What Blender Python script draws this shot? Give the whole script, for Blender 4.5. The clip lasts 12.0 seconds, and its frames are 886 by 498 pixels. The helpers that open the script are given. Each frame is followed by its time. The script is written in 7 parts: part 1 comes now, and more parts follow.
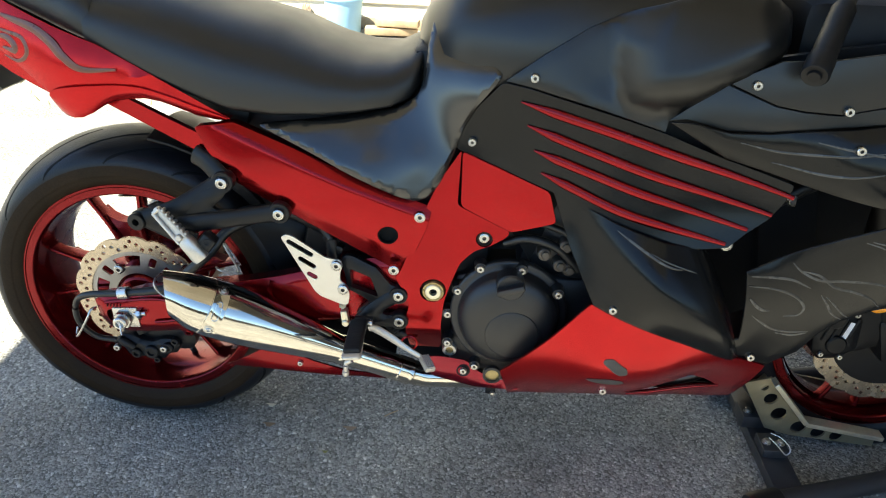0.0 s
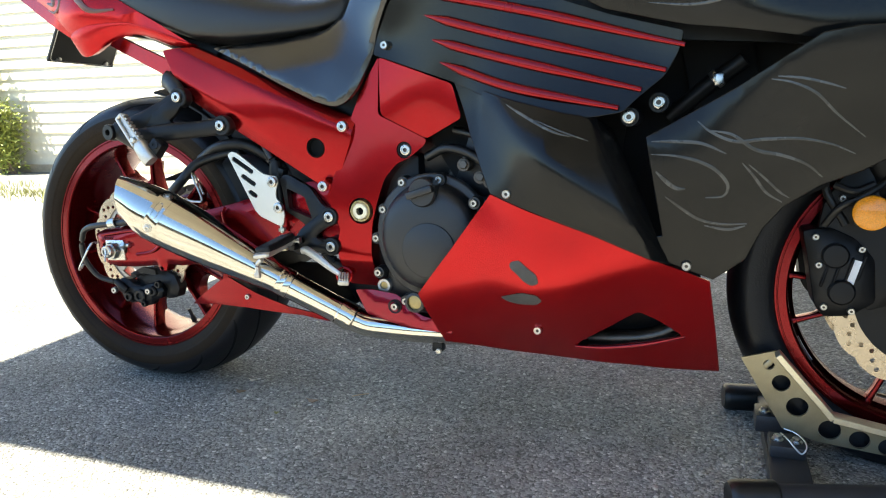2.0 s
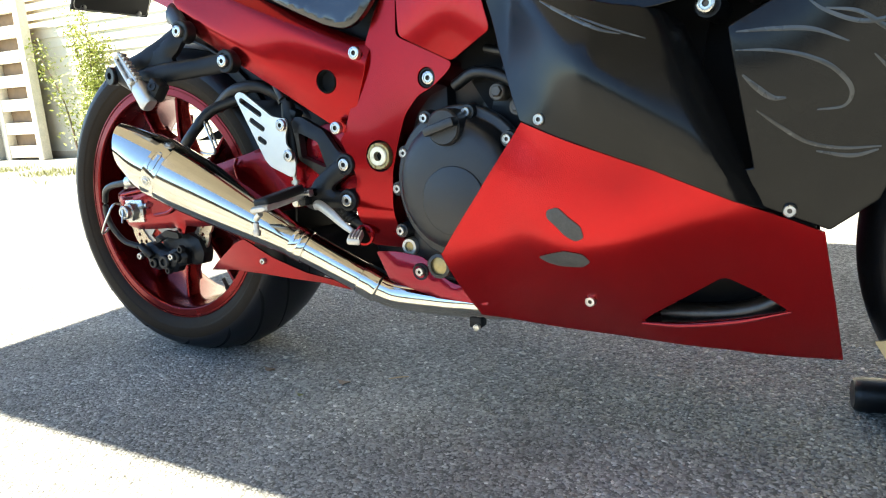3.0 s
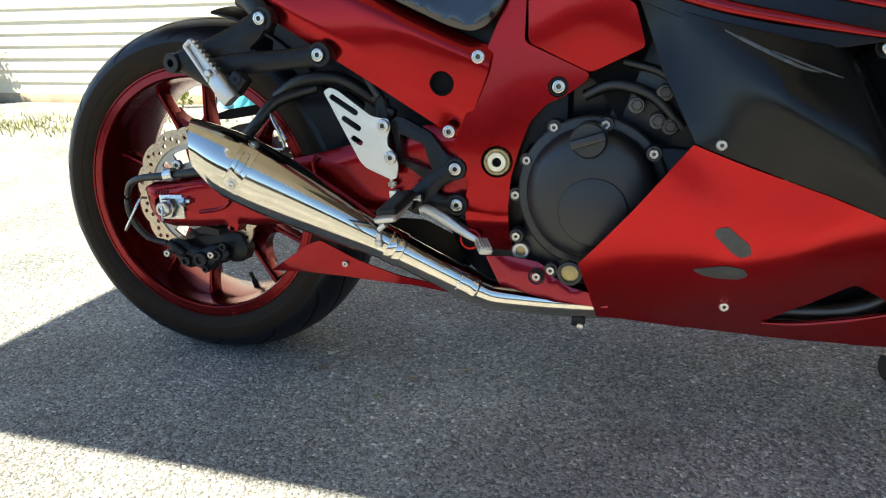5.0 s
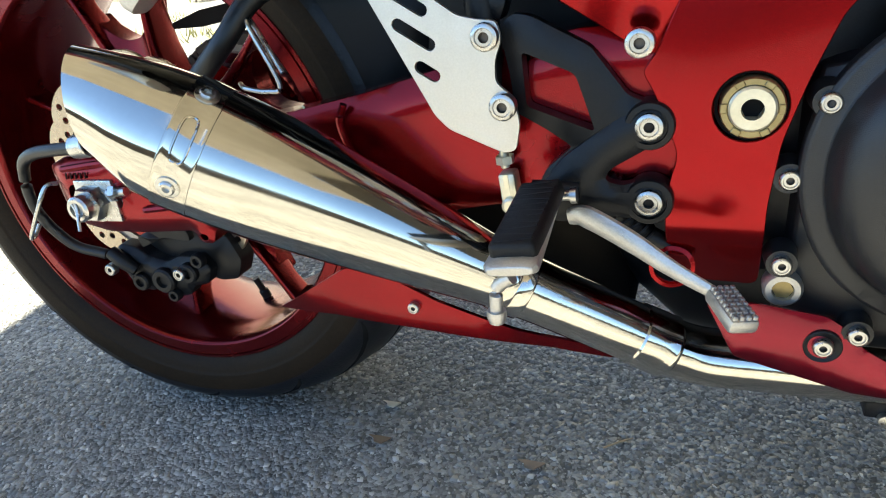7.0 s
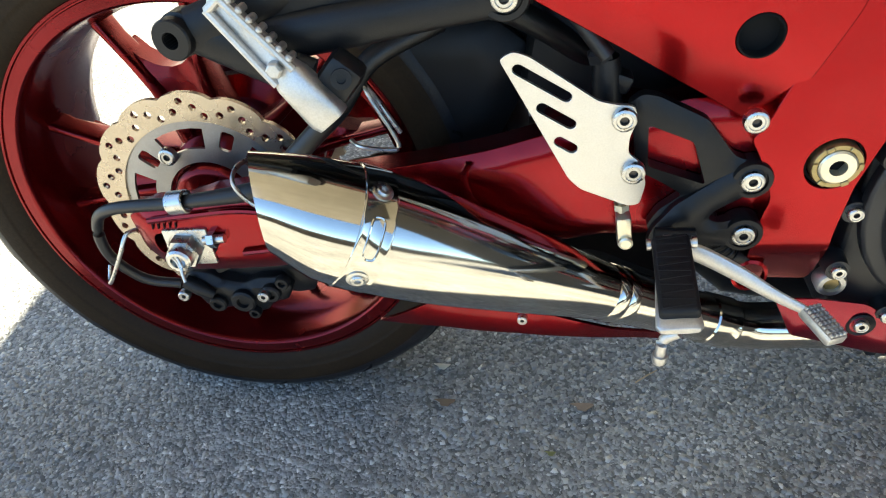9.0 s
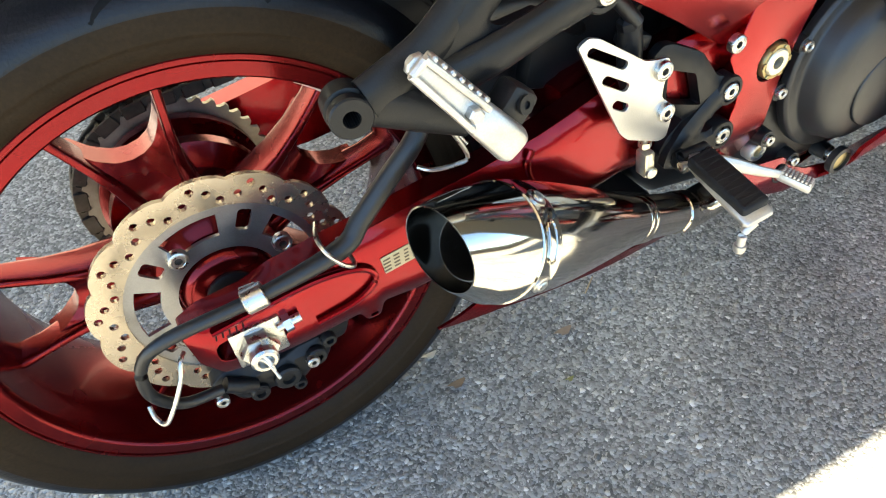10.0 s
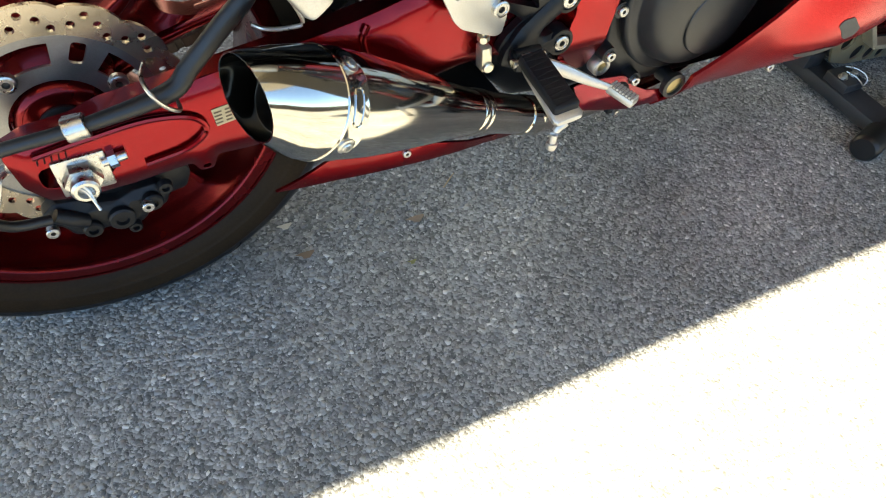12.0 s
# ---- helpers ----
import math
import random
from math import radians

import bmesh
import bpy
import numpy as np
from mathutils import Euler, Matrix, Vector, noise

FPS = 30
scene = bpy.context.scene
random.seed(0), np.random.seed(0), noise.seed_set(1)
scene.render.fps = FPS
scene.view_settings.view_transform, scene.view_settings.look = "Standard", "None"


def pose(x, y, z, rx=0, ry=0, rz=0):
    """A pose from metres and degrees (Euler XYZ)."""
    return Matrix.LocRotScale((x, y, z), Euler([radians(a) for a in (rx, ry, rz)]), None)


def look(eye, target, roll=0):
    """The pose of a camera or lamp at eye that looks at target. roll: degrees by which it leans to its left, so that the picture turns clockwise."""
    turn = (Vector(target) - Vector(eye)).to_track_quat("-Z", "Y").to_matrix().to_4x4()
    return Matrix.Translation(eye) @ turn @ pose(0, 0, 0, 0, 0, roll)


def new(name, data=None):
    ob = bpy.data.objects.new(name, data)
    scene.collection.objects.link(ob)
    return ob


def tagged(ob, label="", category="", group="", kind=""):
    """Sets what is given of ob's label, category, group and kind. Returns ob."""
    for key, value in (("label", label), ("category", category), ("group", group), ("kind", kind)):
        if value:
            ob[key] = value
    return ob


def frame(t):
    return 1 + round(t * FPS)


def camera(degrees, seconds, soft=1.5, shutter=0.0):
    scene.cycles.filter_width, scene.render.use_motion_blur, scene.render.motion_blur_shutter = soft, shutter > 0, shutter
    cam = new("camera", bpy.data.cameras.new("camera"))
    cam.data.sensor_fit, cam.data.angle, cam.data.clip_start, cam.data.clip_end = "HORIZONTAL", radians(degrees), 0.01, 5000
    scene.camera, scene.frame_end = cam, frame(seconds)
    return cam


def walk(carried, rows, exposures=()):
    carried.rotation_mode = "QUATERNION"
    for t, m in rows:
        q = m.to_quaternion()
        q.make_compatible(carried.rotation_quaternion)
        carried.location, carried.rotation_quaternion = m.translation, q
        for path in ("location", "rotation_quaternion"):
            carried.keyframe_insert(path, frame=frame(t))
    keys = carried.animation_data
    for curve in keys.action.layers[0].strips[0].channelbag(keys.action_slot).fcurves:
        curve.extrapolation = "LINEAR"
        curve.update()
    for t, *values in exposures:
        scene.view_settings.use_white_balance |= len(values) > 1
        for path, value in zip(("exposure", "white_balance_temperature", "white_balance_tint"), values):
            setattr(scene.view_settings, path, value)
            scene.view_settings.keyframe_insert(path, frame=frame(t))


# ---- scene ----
from mathutils.geometry import delaunay_2d_cdt

cam = camera(63.6, 12.0, soft=1.1)
ROWS = [
    (0.0, 0.6125, -1.1363, 1.0890, 60.655, -2.065, 2.593),
    (0.5, 0.7377, -1.1769, 0.8268, 70.936, 1.436, 8.988),
    (1.0, 0.8147, -1.2594, 0.6796, 73.119, 0.607, 10.092),
    (1.5, 0.9989, -1.3242, 0.6473, 75.121, 2.897, 15.776),
    (2.0, 1.1286, -1.1856, 0.6024, 77.910, 1.444, 19.906),
    (2.5, 1.1472, -0.9634, 0.5335, 77.226, 3.450, 27.733),
    (2.7, 1.1622, -0.9337, 0.5036, 77.212, 3.528, 29.245),
    (4.3, 1.0205, -0.9739, 0.5275, 74.510, 4.014, 25.408),
    (4.5, 0.9646, -1.0366, 0.5912, 72.496, 2.569, 21.788),
    (5.0, 0.7921, -1.0668, 0.6077, 72.060, 1.173, 16.752),
    (5.5, 0.5994, -0.7790, 0.5560, 72.085, 7.082, 19.341),
    (6.0, 0.5121, -0.6336, 0.5358, 66.088, 5.150, 15.967),
    (6.5, 0.5148, -0.5883, 0.5540, 61.823, 2.143, 15.351),
    (6.7, 0.5430, -0.5529, 0.5504, 63.020, 4.989, 19.145),
    (8.3, 0.5403, -0.5582, 0.5903, 57.507, 5.594, 17.408),
    (8.5, 0.5348, -0.5624, 0.6459, 54.507, 5.756, 17.163),
    (9.0, 0.3417, -0.5805, 0.7338, 50.618, 4.086, 6.308),
    (9.5, 0.1286, -0.5632, 0.7759, 48.325, 6.820, -12.530),
    (10.0, -0.0160, -0.5036, 0.7981, 45.543, 2.860, -28.325),
    (10.5, -0.2189, -0.5150, 0.8436, 47.239, -1.345, -41.654),
    (11.0, -0.2605, -0.4955, 0.8479, 47.459, -3.651, -43.590),
    (11.5, -0.1944, -0.5291, 0.8348, 47.174, -4.404, -42.837),
    (12.0, 0.0433, -0.6108, 0.8087, 38.691, -5.877, -27.126),
]
EXPOSURES = [(0.0, 1.55), (0.5, 1.88), (1.0, 2.1), (1.5, 2.05), (2.0, 1.72), (2.5, 1.9), (4.5, 1.5), (5.5, 1.08), (6.0, 1.07), (6.5, 1.5), (8.5, 1.8), (9.0, 1.8), (9.5, 2.05), (10.0, 2.3), (10.5, 2.65), (11.5, 2.25), (12.0, 1.85)]
walk(cam, [(t, pose(x, y, z, rx, ry, rz)) for t, x, y, z, rx, ry, rz in ROWS], [(t, e + (0.82 if t < 9.2 else 0.97), 6850 if t < 9.2 else 7450, 4) for t, e in EXPOSURES])

# ---- world and sun ----
SUN_AWAY = Vector((-0.45, -0.28, 0.85)).normalized()  # towards the sun
world = bpy.data.worlds.new("sky")
scene.world = world
world.use_nodes = True
wn = world.node_tree.nodes
sky = wn.new("ShaderNodeTexSky")
sky.sky_type, sky.sun_disc = "NISHITA", False
sky.dust_density, sky.ozone_density, sky.altitude = 0.0, 4.5, 1500
sky.sun_elevation = math.asin(SUN_AWAY.z)
sky.sun_rotation = math.atan2(SUN_AWAY.x, SUN_AWAY.y)
world.node_tree.links.new(sky.outputs[0], wn["Background"].inputs[0])
wn["Background"].inputs[1].default_value = 0.080
sun_data = bpy.data.lights.new("sun", "SUN")
sun_data.energy, sun_data.angle, sun_data.color = 5.0, radians(0.5), (1.0, 0.95, 0.86)
sun = new("sun", sun_data)
sun.matrix_world = look(SUN_AWAY * 20, (0, 0, 0))

# ---- materials ----
def material(name, base, rough=0.5, metal=0.0, coat=0.0, var=0.12, scale=20.0, fine=0.06, fine_scale=300.0, bump=0.0, bump_scale=400.0, rvar=0.08, spec=0.5):
    """A principled surface whose colour and gloss vary at two scales, with a fine relief."""
    m = bpy.data.materials.new(name)
    m.use_nodes = True
    nt = m.node_tree
    b = nt.nodes["Principled BSDF"]
    tc = nt.nodes.new("ShaderNodeTexCoord")

    def noise_at(sc, detail=4.0):
        n = nt.nodes.new("ShaderNodeTexNoise")
        n.inputs["Scale"].default_value, n.inputs["Detail"].default_value = sc, detail
        nt.links.new(tc.outputs["Object"], n.inputs["Vector"])
        return n

    def remap(sock, lo, hi):
        r = nt.nodes.new("ShaderNodeMapRange")
        r.inputs["From Min"].default_value, r.inputs["From Max"].default_value = 0.25, 0.75
        r.inputs["To Min"].default_value, r.inputs["To Max"].default_value = lo, hi
        nt.links.new(sock, r.inputs["Value"])
        return r.outputs["Result"]

    big, small = noise_at(scale), noise_at(fine_scale, 2.0)
    mul = nt.nodes.new("ShaderNodeMath")
    mul.operation = "MULTIPLY"
    nt.links.new(remap(big.outputs["Fac"], 1 - var, 1 + var), mul.inputs[0])
    nt.links.new(remap(small.outputs["Fac"], 1 - fine, 1 + fine), mul.inputs[1])
    hsv = nt.nodes.new("ShaderNodeHueSaturation")
    hsv.inputs["Color"].default_value = (*base, 1)
    nt.links.new(mul.outputs[0], hsv.inputs["Value"])
    nt.links.new(hsv.outputs[0], b.inputs["Base Color"])
    nt.links.new(remap(big.outputs["Fac"], max(0.02, rough - rvar), rough + rvar), b.inputs["Roughness"])
    b.inputs["Metallic"].default_value = metal
    b.inputs["Coat Weight"].default_value = coat
    b.inputs["Coat Roughness"].default_value = 0.08
    b.inputs["Specular IOR Level"].default_value = spec
    if bump:
        bn = nt.nodes.new("ShaderNodeBump")
        bn.inputs["Strength"].default_value, bn.inputs["Distance"].default_value = bump, 0.001
        nt.links.new(noise_at(bump_scale, 3.0).outputs["Fac"], bn.inputs["Height"])
        nt.links.new(bn.outputs[0], b.inputs["Normal"])
    return m


RED = material("red_paint", (0.41, 0.005, 0.008), 0.26, 0.74, 0.10, 0.05, 8, 0.05, 900, 0.03, 900, 0.015)
FRAME_RED = material("candy_crimson_paint", (0.28, 0.004, 0.007), 0.22, 0.92, 0.2, 0.06, 9, 0.05, 900, 0.03, 900, 0.015)
ARM_RED = material("deep_crimson_paint", (0.22, 0.003, 0.007), 0.26, 0.96, 0.34, 0.06, 9, 0.05, 900, 0.04, 900, 0.02)
RED_WHEEL = material("red_wheel_paint", (0.165, 0.007, 0.009), 0.24, 0.90, 0.16, 0.15, 14, 0.06, 600, 0.08, 500)
BLACK_PAINT = material("black_paint", (0.006, 0.006, 0.006), 0.21, 0.0, 0.0, 0.15, 10, 0.15, 1500, 0.02, 1200, 0.05, spec=0.23)
SATIN_BLACK = material("satin_black_paint", (0.006, 0.006, 0.006), 0.33, 0.0, 0.0, 0.15, 10, 0.15, 1500, 0.03, 1200, 0.05, spec=0.45)
GHOST = material("ghost_flame_grey", (0.045, 0.045, 0.043), 0.28, 0.2, 0.1, 0.5, 30)
GHOST_ON_RED = material("ghost_flame_olive", (0.13, 0.055, 0.04), 0.32, 0.3, 0.1, 0.1, 30)
BLACK_METAL = material("black_cast_metal", (0.008, 0.008, 0.0085), 0.40, 0.0, 0.0, 0.25, 25, 0.15, 500, 0.18, 900, spec=0.26)
BLACK_PLASTIC = material("black_plastic", (0.005, 0.005, 0.0055), 0.45, 0.0, 0.0, 0.2, 20, 0.1, 500, 0.2, 1500, spec=0.26)
ENGINE_BLACK = material("engine_black", (0.011, 0.011, 0.012), 0.34, 0.0, 0.0, 0.3, 14, 0.12, 400, 0.3, 1400, 0.03)
COVER_BLACK = material("polished_black_plastic", (0.005, 0.005, 0.005), 0.24, 0.0, 0.0, 0.15, 10, 0.15, 1500, 0.02, 1200, 0.03, spec=0.9)
# Near-black; puts shade into the colour of holes, grooves and gaps.
DARK = material("recess_shade_black", (0.004, 0.004, 0.004), 0.8, spec=0.2)
RUBBER = material("tyre_rubber", (0.007, 0.0072, 0.0088), 0.40, 0.0, 0.0, 0.25, 12, 0.2, 250, 0.4, 350, spec=0.27)
RUBBER_SIDE = material("tyre_sidewall", (0.018, 0.0108, 0.0052), 0.6, 0.0, 0.0, 0.25, 16, 0.2, 300, 0.3, 400, spec=0.12)
HOSE = material("hose_rubber", (0.007, 0.007, 0.007), 0.42, 0.0, 0.0, 0.2, 40, 0.1, 300, 0.3, 800)
PAD_RUBBER = material("pad_rubber", (0.006, 0.006, 0.006), 0.55, 0.0, 0.0, 0.2, 40, 0.1, 300, 0.3, 800, spec=0.3)
VINYL = material("seat_vinyl", (0.007, 0.007, 0.007), 0.38, 0.0, 0.0, 0.15, 9, 0.12, 600, 0.35, 1100)
CHROME = material("polished_steel", (0.58, 0.55, 0.485), 0.085, 1.0, 0.0, 0.06, 18, 0.02, 200, 0.0, 100, 0.035)
STEEL = material("stainless_pipe", (0.66, 0.62, 0.54), 0.10, 1.0, 0.0, 0.12, 25, 0.05, 300, 0.05, 500)
SOOT = material("sooty_steel", (0.10, 0.085, 0.07), 0.38, 0.9, 0.0, 0.25, 60, 0.1, 500, 0.1, 600)
ZINC = material("zinc_bolt", (0.54, 0.53, 0.50), 0.30, 1.0, 0.0, 0.15, 120, 0.05, 900)
ALU = material("brushed_aluminium", (0.60, 0.58, 0.54), 0.35, 0.9, 0.0, 0.06, 30, 0.05, 700, 0.1, 900)
ALU_CAST = material("cast_aluminium", (0.52, 0.50, 0.465), 0.42, 0.9, 0.0, 0.12, 60, 0.08, 700, 0.3, 900)
CARRIER = material("carrier_alloy", (0.33, 0.32, 0.31), 0.35, 0.9, 0.0, 0.12, 40, 0.08, 900, 0.1, 900)
DISC_STEEL = material("disc_steel", (0.46, 0.39, 0.30), 0.27, 0.9, 0.0, 0.12, 40, 0.08, 900, 0.1, 900)
CHAIN_STEEL = material("chain_steel", (0.10, 0.085, 0.07), 0.45, 0.7, 0.0, 0.3, 80)
SPROCKET = material("sprocket_steel", (0.38, 0.34, 0.27), 0.45, 0.8, 0.0, 0.2, 60)
BRASS = material("brass_bolt", (0.34, 0.27, 0.13), 0.4, 0.9, 0.0, 0.2, 90)
AMBER = material("amber_reflector", (0.8, 0.28, 0.01), 0.2, 0.0, 0.3, 0.1, 60, 0.2, 500, 0.5, 400)
FIN_RED = material("glossy_crimson_paint", (0.21, 0.004, 0.017), 0.22, 0.9, 0.5, 0.06, 9, 0.05, 900, 0.03, 900, 0.015)
SCRAPED = material("scraped_plastic", (0.045, 0.043, 0.040), 0.6, 0, 0, 0.35, 60, 0.2, 400, 0.4, 500)
STICKER = material("tan_sticker", (0.42, 0.34, 0.2), 0.5)
STICKER_INK = material("sticker_ink", (0.10, 0.07, 0.04), 0.6)
WHITE = material("white_lettering", (0.75, 0.75, 0.75), 0.5)
GOLD = material("gold_anodised_plate", (0.36, 0.31, 0.2), 0.38, 0.7, 0.0, 0.12, 40, 0.06, 600, 0.1, 700)
GOLD_EDGE = material("bare_plate_edge", (0.72, 0.66, 0.50), 0.35, 0.8, 0.0, 0.1, 60)
STAND_BLACK = material("black_powder_coat", (0.025, 0.025, 0.027), 0.5, 0.0, 0.0, 0.2, 25, 0.15, 400, 0.3, 700)

# ---- mesh tools ----
YC = 0.088      # the motorcycle's middle plane
AXLE = 0.310    # height of the rear axle
AXLE_X = 0.003
WHEEL_Y = 0.080  # middle of the rear wheel


def finish(name, bm, mat, parent=None, label="", smooth=35.0, bevel=0.0, mats=()):
    bmesh.ops.remove_doubles(bm, verts=bm.verts, dist=1e-6)
    bmesh.ops.recalc_face_normals(bm, faces=bm.faces)
    me = bpy.data.meshes.new(name)
    bm.to_mesh(me)
    bm.free()
    for f in me.polygons:
        f.use_smooth = True
    me.set_sharp_from_angle(angle=radians(smooth))
    for m in (mat, *mats):
        me.materials.append(m)
    ob = new(name, me)
    if bevel:
        mod = ob.modifiers.new("edge", "BEVEL")
        mod.width, mod.segments, mod.limit_method, mod.angle_limit, mod.harden_normals = bevel, 2, "ANGLE", radians(40), False
    ob.parent = parent
    if label:
        ob["label"] = label
    return ob


def part(name, bm, mat, parent, label="", smooth=35.0, bevel=0.0, mats=()):
    return finish(name, bm, mat, parent, label, smooth, bevel, mats)


def axis(origin, direction, up=(0, 0, 1)):
    """A frame at origin whose z runs along direction."""
    d = Vector(direction).normalized()
    u = Vector(up)
    if abs(d.dot(u)) > 0.95:
        u = Vector((1, 0, 0))
    x = u.cross(d).normalized()
    y = d.cross(x)
    m = Matrix((x, y, d)).transposed().to_4x4()
    m.translation = origin
    return m


def lathe(bm, prof, m, segs=32, closed=False):
    """Turns (radius, along) pairs round the z of m."""
    rings = []
    for r, a in prof:
        if r < 1e-6:
            rings.append([bm.verts.new(m @ Vector((0, 0, a)))])
        else:
            rings.append([bm.verts.new(m @ Vector((r * math.cos(k * math.tau / segs), r * math.sin(k * math.tau / segs), a))) for k in range(segs)])
    pairs = list(zip(rings, rings[1:])) + ([(rings[-1], rings[0])] if closed else [])
    for p, q in pairs:
        for k in range(segs):
            n = (k + 1) % segs
            vs = [p[k % len(p)], p[n % len(p)], q[n % len(q)], q[k % len(q)]]
            vs = [v for i, v in enumerate(vs) if v not in vs[:i]]
            if len(vs) > 2:
                bm.faces.new(vs)
    return bm


def glide(pts, sub):
    """A smooth line through the points."""
    p = [Vector(v) for v in pts]
    if len(p) == 2:
        return [p[0].lerp(p[1], i / sub) for i in range(sub + 1)]
    p = [2 * p[0] - p[1], *p, 2 * p[-1] - p[-2]]
    out = []
    for a, b, c, d in zip(p, p[1:], p[2:], p[3:]):
        for i in range(sub):
            t = i / sub
            out.append(0.5 * ((2 * b) + (c - a) * t + (2 * a - 5 * b + 4 * c - d) * t * t + (3 * b - a - 3 * c + d) * t ** 3))
    return out + [p[-2]]


def tube(bm, pts, rad, segs=12, sub=6, flat=1.0, up=(0, 0, 1), caps=True):
    """A round or flattened bar along a smooth line; rad is one radius or one for each point."""
    line = glide(pts, sub)
    rs = rad if isinstance(rad, (list, tuple)) else [rad] * len(pts)
    rings = []
    for i, c in enumerate(line):
        t = (line[min(i + 1, len(line) - 1)] - line[max(i - 1, 0)])
        m = axis(c, t, up)
        k = i / sub
        j = min(int(k), len(rs) - 2) if len(rs) > 1 else 0
        r = rs[j] + (rs[min(j + 1, len(rs) - 1)] - rs[j]) * (k - j)
        rings.append([bm.verts.new(m @ Vector((r * math.cos(a * math.tau / segs), flat * r * math.sin(a * math.tau / segs), 0))) for a in range(segs)])
    for p, q in zip(rings, rings[1:]):
        for k in range(segs):
            n = (k + 1) % segs
            bm.faces.new((p[k], p[n], q[n], q[k]))
    if caps:
        bm.faces.new(rings[0][::-1])
        bm.faces.new(rings[-1])
    return bm


def rbox(bm, size, m=Matrix(), round_=0.002, segs=2):
    """A box with rounded edges, middle at m's origin."""
    made = bmesh.ops.create_cube(bm, size=1.0, matrix=m @ Matrix.Diagonal((*size, 1)))
    if round_:
        edges = {e for v in made["verts"] for e in v.link_edges}
        bmesh.ops.bevel(bm, geom=list(edges), offset=round_, segments=segs, affect="EDGES", profile=0.5)
    return bm


def spline(c):
    """A smooth height y over (x, z) through a few (x, z, y) triples."""
    c = np.array(c, float)
    n = len(c)

    def u(r2):
        return r2 * np.log(r2 + 1e-9)
    a = np.zeros((n + 3, n + 3))
    a[:n, :n] = u(((c[:, None, :2] - c[None, :, :2]) ** 2).sum(-1)) + np.eye(n) * 1e-4
    a[:n, n], a[:n, n + 1:] = 1, c[:, :2]
    a[n:, :n] = a[:n, n:].T
    w = np.linalg.solve(a, np.r_[c[:, 2], 0, 0, 0])
    return lambda x, z: float((u((c[:, 0] - x) ** 2 + (c[:, 1] - z) ** 2) * w[:n]).sum() + w[n] + w[n + 1] * x + w[n + 2] * z)


def rounded(pts, r, steps=3):
    """Rounds the corners of a closed outline."""
    out = []
    n = len(pts)
    for i in range(n):
        p, a, b = Vector(pts[i]), Vector(pts[i - 1]), Vector(pts[(i + 1) % n])
        ra = min(r, (a - p).length * 0.45)
        rb = min(r, (b - p).length * 0.45)
        s, e = p + (a - p).normalized() * ra, p + (b - p).normalized() * rb
        for k in range(steps + 1):
            t = k / steps
            out.append(tuple((1 - t) ** 2 * s + 2 * t * (1 - t) * p + t * t * e))
    return out


def ring_of(c, r, n=20):
    return [(c[0] + r * math.cos(i * math.tau / n), c[1] + r * math.sin(i * math.tau / n)) for i in range(n)]


